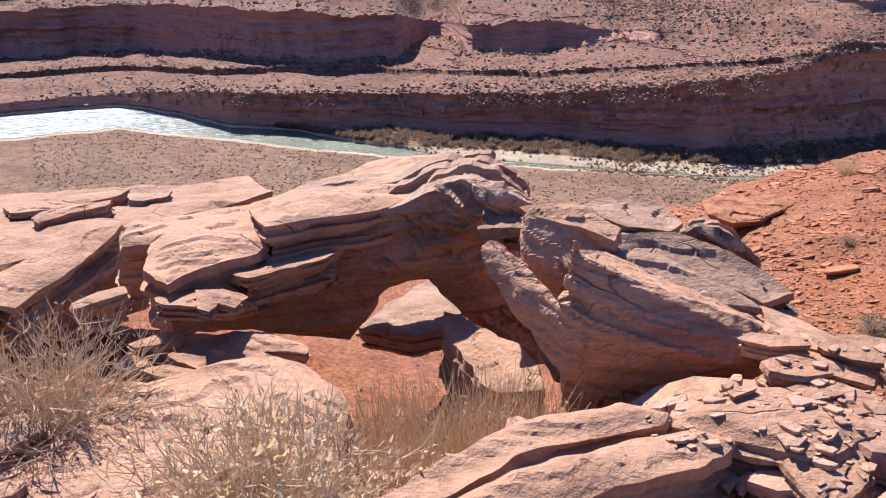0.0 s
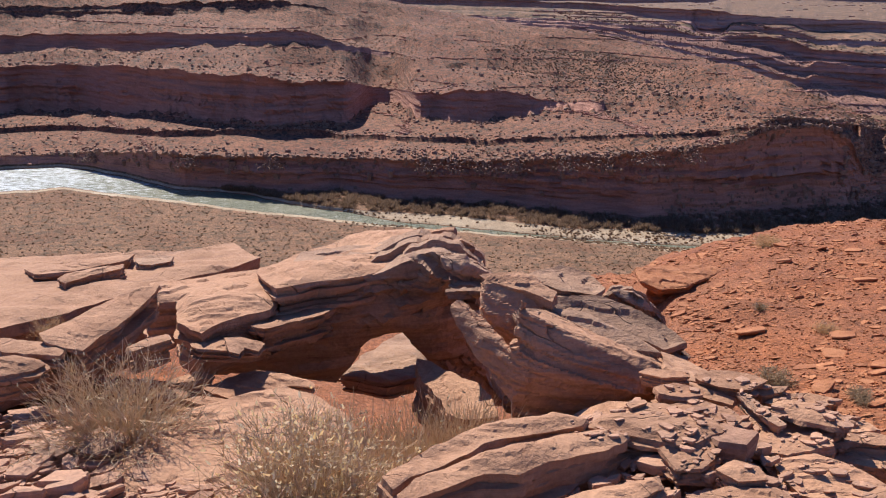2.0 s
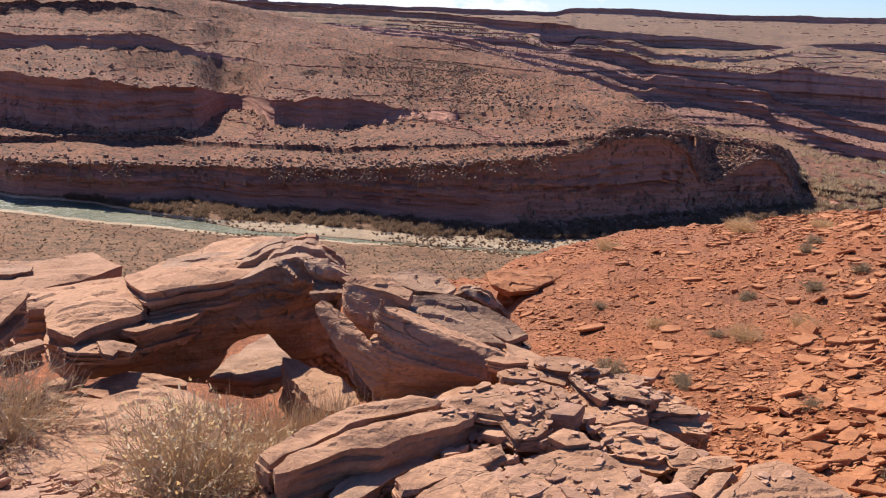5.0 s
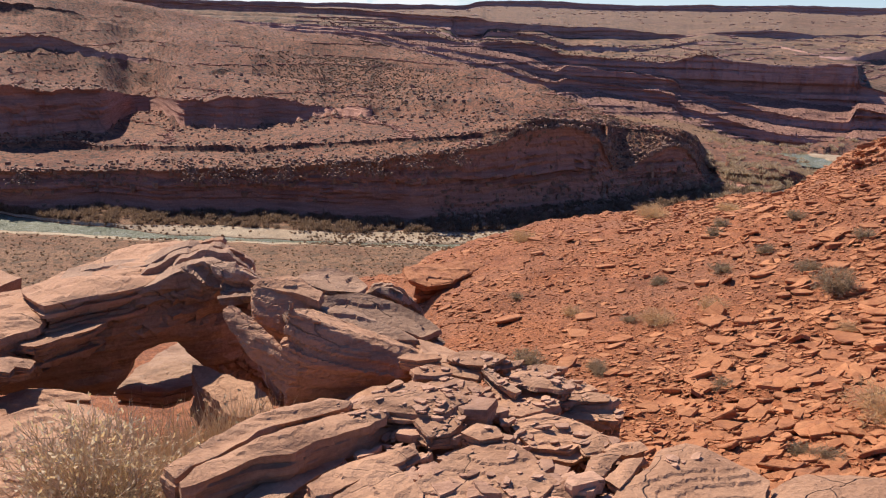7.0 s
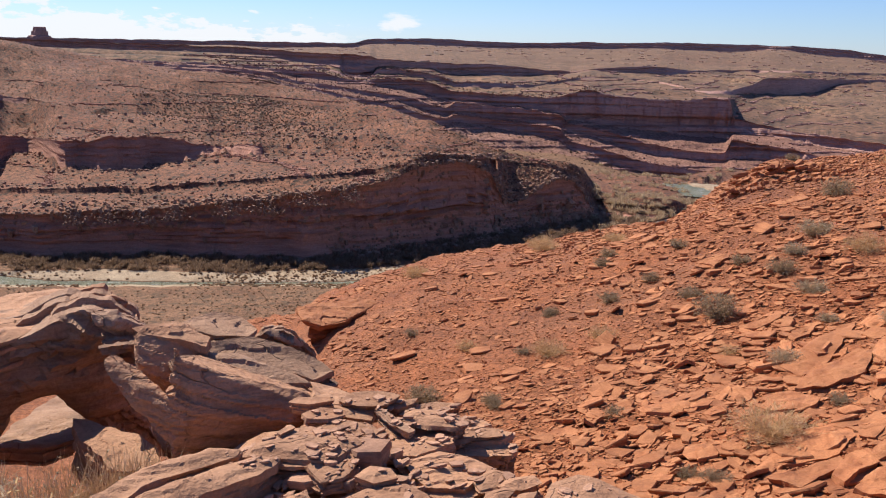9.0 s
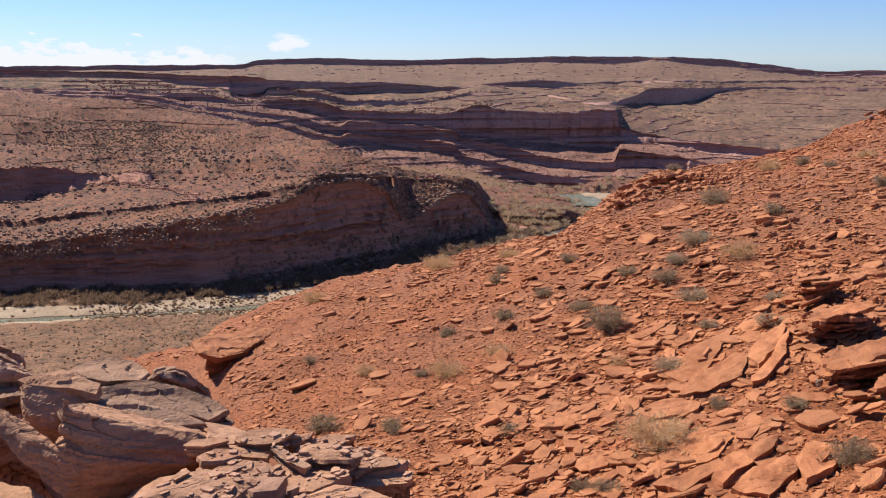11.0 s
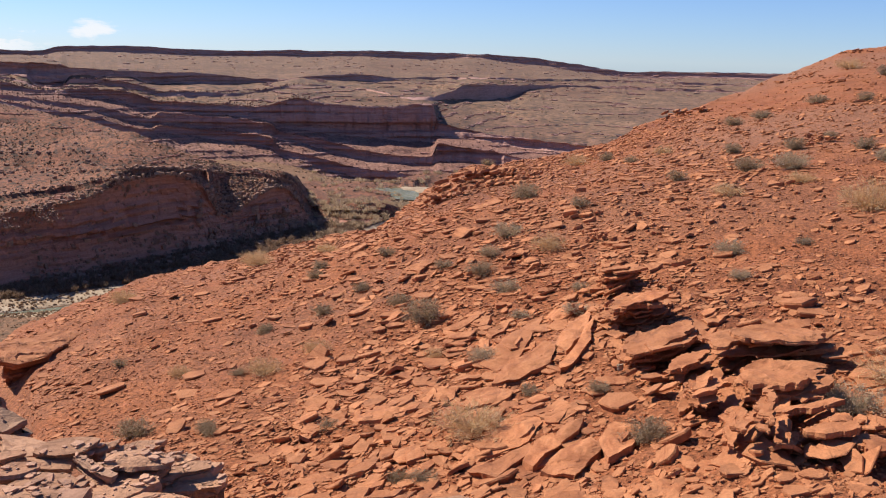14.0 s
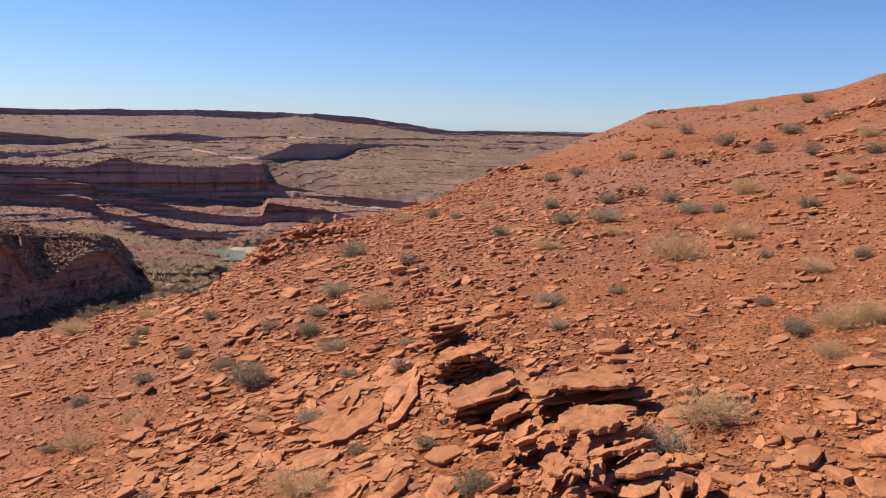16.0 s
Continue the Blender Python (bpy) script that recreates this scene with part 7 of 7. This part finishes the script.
def spots_on(bands, count, lo, hi, az_lo=-31, az_hi=72, tall=0.8, patch=0.0, centre=None):
    spots = []
    cols = VIEW[(AZ[VIEW] >= az_lo) & (AZ[VIEW] <= az_hi)]
    while len(spots) < count:
        b0, b1 = band_rows[bands[frnd.randint(len(bands))]]
        j = cols[frnd.randint(len(cols) - 1)]
        i = frnd.randint(b0, b1)
        u, w = frnd.uniform(0, 1, 2)
        p = [g[i, j] * (1 - u) * (1 - w) + g[i + 1, j] * u * (1 - w) + g[i, j + 1] * (1 - u) * w + g[i + 1, j + 1] * u * w for g in (GX, GY, HGT)]
        if patch and float(vnoise(p[0] * patch, p[1] * patch, 0.0, 401)) < frnd.uniform(-0.7, 0.5):
            continue
        if centre and frnd.uniform() > math.exp(-((AZ[j] - centre[0]) / centre[1]) ** 2):
            continue
        s = frnd.uniform(lo, hi)
        spots.append((p, s, s * tall))
    return spots


M_BUSH_FAR = plant_material("far_bushes", (0.20, 0.12, 0.078), (0.25, 0.16, 0.105), (0.30, 0.205, 0.14), 0.5)
M_WILLOW = plant_material("river_bushes", (0.19, 0.118, 0.075), (0.245, 0.16, 0.103), (0.31, 0.215, 0.145), 0.4)
M_WILLOW_GREEN = plant_material("river_green", (0.36, 0.245, 0.155), (0.43, 0.31, 0.20), (0.50, 0.38, 0.25), 0.55)
M_SCRUB = plant_material("pale_scrub", (0.30, 0.185, 0.105), (0.36, 0.235, 0.14), (0.43, 0.30, 0.185), 0.6)
M_BLOCK_FAR = rock_material("fallen_blocks", (0.33, 0.20, 0.135), (0.25, 0.14, 0.095), (0.16, 0.085, 0.06), (0.13, 0.08, 0.06), 0.4, True)
BENCH_BANDS, FLAT_BAND, WILLOW_BAND = (15, 17, 19, 21, 23), 9, 13
clumps("bench_shrubs", "dark desert shrubs dotting the canyon benches", spots_on(BENCH_BANDS + (19, 21, 21, 23, 23), 8000, 0.2, 0.6, -31, 30, 0.55, 0.02), M_BUSH_FAR, 801)
clumps("mound_shrubs", "grey shrubs covering the rounded mound", spots_on((19, 21), 4200, 0.3, 0.7, -12, 24, 0.55, 0.012, (5.0, 5.0)), M_BUSH_FAR, 825)
clumps("hill_shrubs", "scattered dark shrubs on the upper slopes", spots_on((19, 21, 23), 1600, 0.3, 0.7, -30, 24, 0.55, 0.01), M_BUSH_FAR, 827)
clumps("flat_shrubs", "brown low shrubs on the river flat", spots_on((9, 9, 9, 8), 6000, 0.15, 0.5, -31, 22, 0.5, 0.015), M_SCRUB, 803)
clumps("sand_shrubs", "low brush on the sand bar", spots_on((10, 12), 1300, 0.2, 0.7, -12, 20, 0.5, 0.05), M_SCRUB, 823)
thickets("river_willows", "leafless brown willow thicket along the river", spots_on((13,), 1500, 0.7, 2.0, -17, 30, 0.75), M_WILLOW, 805)
thickets("river_thicket", "brown and green thicket on the valley floor", spots_on((13, 15, 17, 19, 21, 23, 24, 25), 600, 0.8, 3.0, 26.5, 37, 0.6), M_WILLOW_GREEN, 807)
clumps("plain_shrubs", "small dark shrubs on the far plain", spots_on((24, 25, 26, 32), 2600, 0.4, 1.2, 3, 56, 0.5, 0.006), M_BUSH_FAR, 809)


def blocks_stuff(name, label, spots, material, seed):
    rnd = np.random.RandomState(seed)
    vs, fs, base = [], [], 0
    for (x, y, z), wide, tall in spots:
        v, f = stone_shape(rnd, wide, wide * rnd.uniform(0.3, 0.7))
        v = turned(v, rnd.uniform(0, 6.28), abs(rnd.normal(0, 0.3)), rnd.uniform(0, 6.28)) + np.array((x, y, z + 0.1 * wide))
        vs.append(v)
        fs += [(a + base, b + base, c + base) for a, b, c in f]
        base += len(v)
    ob = new(name, mesh_from(name, np.concatenate(vs), fs, smooth=False))
    ob.data.materials.append(material)
    return tagged(ob, label, "rocks", kind="stuff")


def rim_spots(band, count, lo, hi, az_lo, az_hi, near=0.25, back=False):
    spots = []
    cols = VIEW[(AZ[VIEW] >= az_lo) & (AZ[VIEW] <= az_hi)]
    b0, b1 = band_rows[band]
    while len(spots) < count:
        j = cols[frnd.randint(len(cols) - 1)]
        u = abs(frnd.normal(0, near))
        i = int(b0 + u * (b1 - b0)) if not back else int(b1 - u * (b1 - b0))
        if not b0 <= i <= b1:
            continue
        s = min(hi, lo + frnd.exponential((hi - lo) / 3))
        spots.append(((GX[i, j], GY[i, j], HGT[i, j]), s, s))
    return spots


blocks_stuff("rim_blocks", "pale broken blocks along the cliff rim", rim_spots(15, 1500, 0.3, 1.6, -30, 27), M_BLOCK_FAR, 811)
blocks_stuff("ledge_blocks", "broken rock along the bench ledge", rim_spots(17, 900, 0.3, 1.2, -30, 27, 0.12), M_BLOCK_FAR, 813)
blocks_stuff("talus_blocks", "fallen blocks at the cliff foot", rim_spots(14, 500, 0.4, 2.0, 10, 28, 0.2), M_BLOCK_FAR, 815)
blocks_stuff("step_rubble", "broken steps of rock where the cliff runs out", rim_spots(14, 160, 0.6, 3.0, 20, 27.5, 0.5), M_BLOCK_FAR, 831)
blocks_stuff("end_rubble", "lit rubble slope where the cliff runs out", rim_spots(15, 700, 0.4, 1.5, 20.6, 26.2, 0.6), M_BLOCK_FAR, 849)
blocks_stuff("foot_rubble", "pale rubble along the cliff foot", rim_spots(13, 700, 0.4, 1.8, 7, 24, 0.25, True), M_BLOCK_FAR, 833)
blocks_stuff("hill_blocks", "scattered pale blocks on the upper slopes", rim_spots(19, 700, 0.4, 1.8, -30, 24, 0.5), M_BLOCK_FAR, 835)
blocks_stuff("face_blocks", "pale blocks caught on the upper cliff face", rim_spots(14, 600, 0.4, 2.2, -26, 18, 0.28, True), M_BLOCK_FAR, 829)
# fans of pale rubble caught on the upper cliff face
fans = []
top_row = band_rows[14][1]
for az in (-24.5, -18.8, -14.1, -4.6, -2.9, -0.8, 1.1, 4.3, 6.4, 9.0, 11.5):
    j = int(np.searchsorted(AZ, az))
    wide = frnd.uniform(1.0, 2.0)
    for q in range(110):
        u = frnd.uniform(0, 1) ** 0.8
        side, out_ = frnd.normal(0, 0.5 + 0.9 * u) * wide, 0.2 + 2.9 * u
        r = RAD[top_row, j] - out_ + frnd.normal(0, 0.12)
        x, y = r * SIN[j] + side * COS[j], r * COS[j] - side * SIN[j]
        s = frnd.uniform(0.25, 0.8)
        fans.append(((x, y, HGT[top_row, j] - 2.4 * u + frnd.normal(0, 0.1)), s, s))
blocks_stuff("face_rubble", "fans of pale rubble caught on the cliff face", fans, M_BLOCK_FAR, 847)
blocks_stuff("upper_blocks", "rubble under the upper cliffs", rim_spots(17, 900, 0.4, 1.6, -30, 20, 0.2, True), M_BLOCK_FAR, 817)
blocks_stuff("far_blocks", "rock rubble on the far canyon steps", rim_spots(28, 900, 0.4, 1.3, 4, 45, 0.5), M_TALUS, 819)
blocks_stuff("plain_blocks", "rock rubble on the upper canyon ledges", rim_spots(32, 700, 0.5, 1.8, 3, 27, 0.2) + rim_spots(34, 500, 0.5, 1.8, 3, 27, 0.1), M_TALUS, 837)
blocks_stuff("step_blocks", "rock rubble on the far canyon ledges", rim_spots(30, 900, 0.4, 1.2, 4, 45, 0.5), M_TALUS, 821)


def ledge_spots(bands, count, size, az_lo, az_hi, pitch, width, seed):
    """Places along the outcropping beds: narrow bands of height, broken here and there."""
    spots = []
    cols = VIEW[(AZ[VIEW] >= az_lo) & (AZ[VIEW] <= az_hi)]
    while len(spots) < count:
        b0, b1 = band_rows[bands[frnd.randint(len(bands))]]
        i, j = frnd.randint(b0, b1, 4000), cols[frnd.randint(0, len(cols) - 1, 4000)]
        u = frnd.uniform(0, 1, 4000)
        x, y, z = (g[i, j] * (1 - u) + g[i + 1, j] * u for g in (GX, GY, HGT))
        warp = z / pitch + 0.6 * fbm(x * 0.006, y * 0.006, 0.0, 3, seed)
        near = np.abs(warp - np.round(warp)) < width
        broken = fbm(x * 0.02, y * 0.02, np.round(warp) * 3.1, 3, seed + 5) > -0.1
        for k in np.where(near & broken)[0]:
            s = size * frnd.uniform(0.5, 1.3) * (math.hypot(x[k], y[k]) / 400) ** 0.6
            spots.append(((x[k], y[k], z[k]), s, s))
    return spots[:count]


def ledge_stuff(name, label, spots, material, seed):
    """Thin slabs of rock whose long side follows the slope."""
    rnd = np.random.RandomState(seed)
    vs, fs, base = [], [], 0
    for (x, y, z), wide, tall in spots:
        v, f = stone_shape(rnd, 1.0, 1.0)
        v = v * np.array((wide * rnd.uniform(1.6, 3.6), wide * rnd.uniform(0.8, 1.6), wide * rnd.uniform(0.25, 0.5)))
        v = turned(v, -math.atan2(x, y) + rnd.normal(0, 0.3), 0.0, 0.0) + np.array((x, y, z + 0.1 * wide))
        vs.append(v)
        fs += [(a + base, b + base, c + base) for a, b, c in f]
        base += len(v)
    ob = new(name, mesh_from(name, np.concatenate(vs), fs, smooth=False))
    ob.data.materials.append(material)
    return tagged(ob, label, "rocks", kind="stuff")


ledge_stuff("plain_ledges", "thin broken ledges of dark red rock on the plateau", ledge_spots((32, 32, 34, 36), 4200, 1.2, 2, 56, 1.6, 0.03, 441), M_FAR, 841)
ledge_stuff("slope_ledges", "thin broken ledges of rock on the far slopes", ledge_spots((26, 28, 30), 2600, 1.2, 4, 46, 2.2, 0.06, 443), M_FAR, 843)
ledge_stuff("bench_ledges", "thin broken ledges of red rock across the slopes", ledge_spots((15, 17, 19, 21, 23), 4200, 0.8, -30, 24, 4.0, 0.025, 445), M_CLIFF, 845)


# a flat-topped butte on the skyline
def butte(az, el0, el1, width, r):
    x, y = r * math.sin(math.radians(az)), r * math.cos(math.radians(az))
    z0, z1 = EYE_Z + r * math.tan(math.radians(el0)), EYE_Z + r * math.tan(math.radians(el1))
    bm = bmesh.new()
    prev = None
    rnd = np.random.RandomState(9)
    wob = rnd.uniform(0.8, 1.15, 24)
    for k, (u, w) in enumerate(((-0.6, 1.5), (0.15, 1.1), (0.22, 0.85), (0.6, 0.8), (0.62, 0.68), (1.0, 0.60), (1.02, 0.2))):
        ring_ = []
        for i in range(24):
            a = i * 2 * math.pi / 24
            step = 0.25 if (i in range(3, 9) and u > 0.9) else 0.0
            ring_.append(bm.verts.new((x + math.cos(a) * w * wob[i] * width / 2, y + math.sin(a) * w * wob[i] * width / 2, z0 + (z1 - z0) * (u - step))))
        if prev:
            for i in range(24):
                bm.faces.new((prev[i], prev[(i + 1) % 24], ring_[(i + 1) % 24], ring_[i]))
        prev = ring_
    bm.faces.new(prev)
    me = bpy.data.meshes.new("butte")
    bm.to_mesh(me)
    bm.free()
    me.materials.append(M_FAR)
    return tagged(new("butte", me), "distant flat-topped rock butte on the horizon", "butte")


butte(-5.75, -0.45, 0.12, 62, 3500)
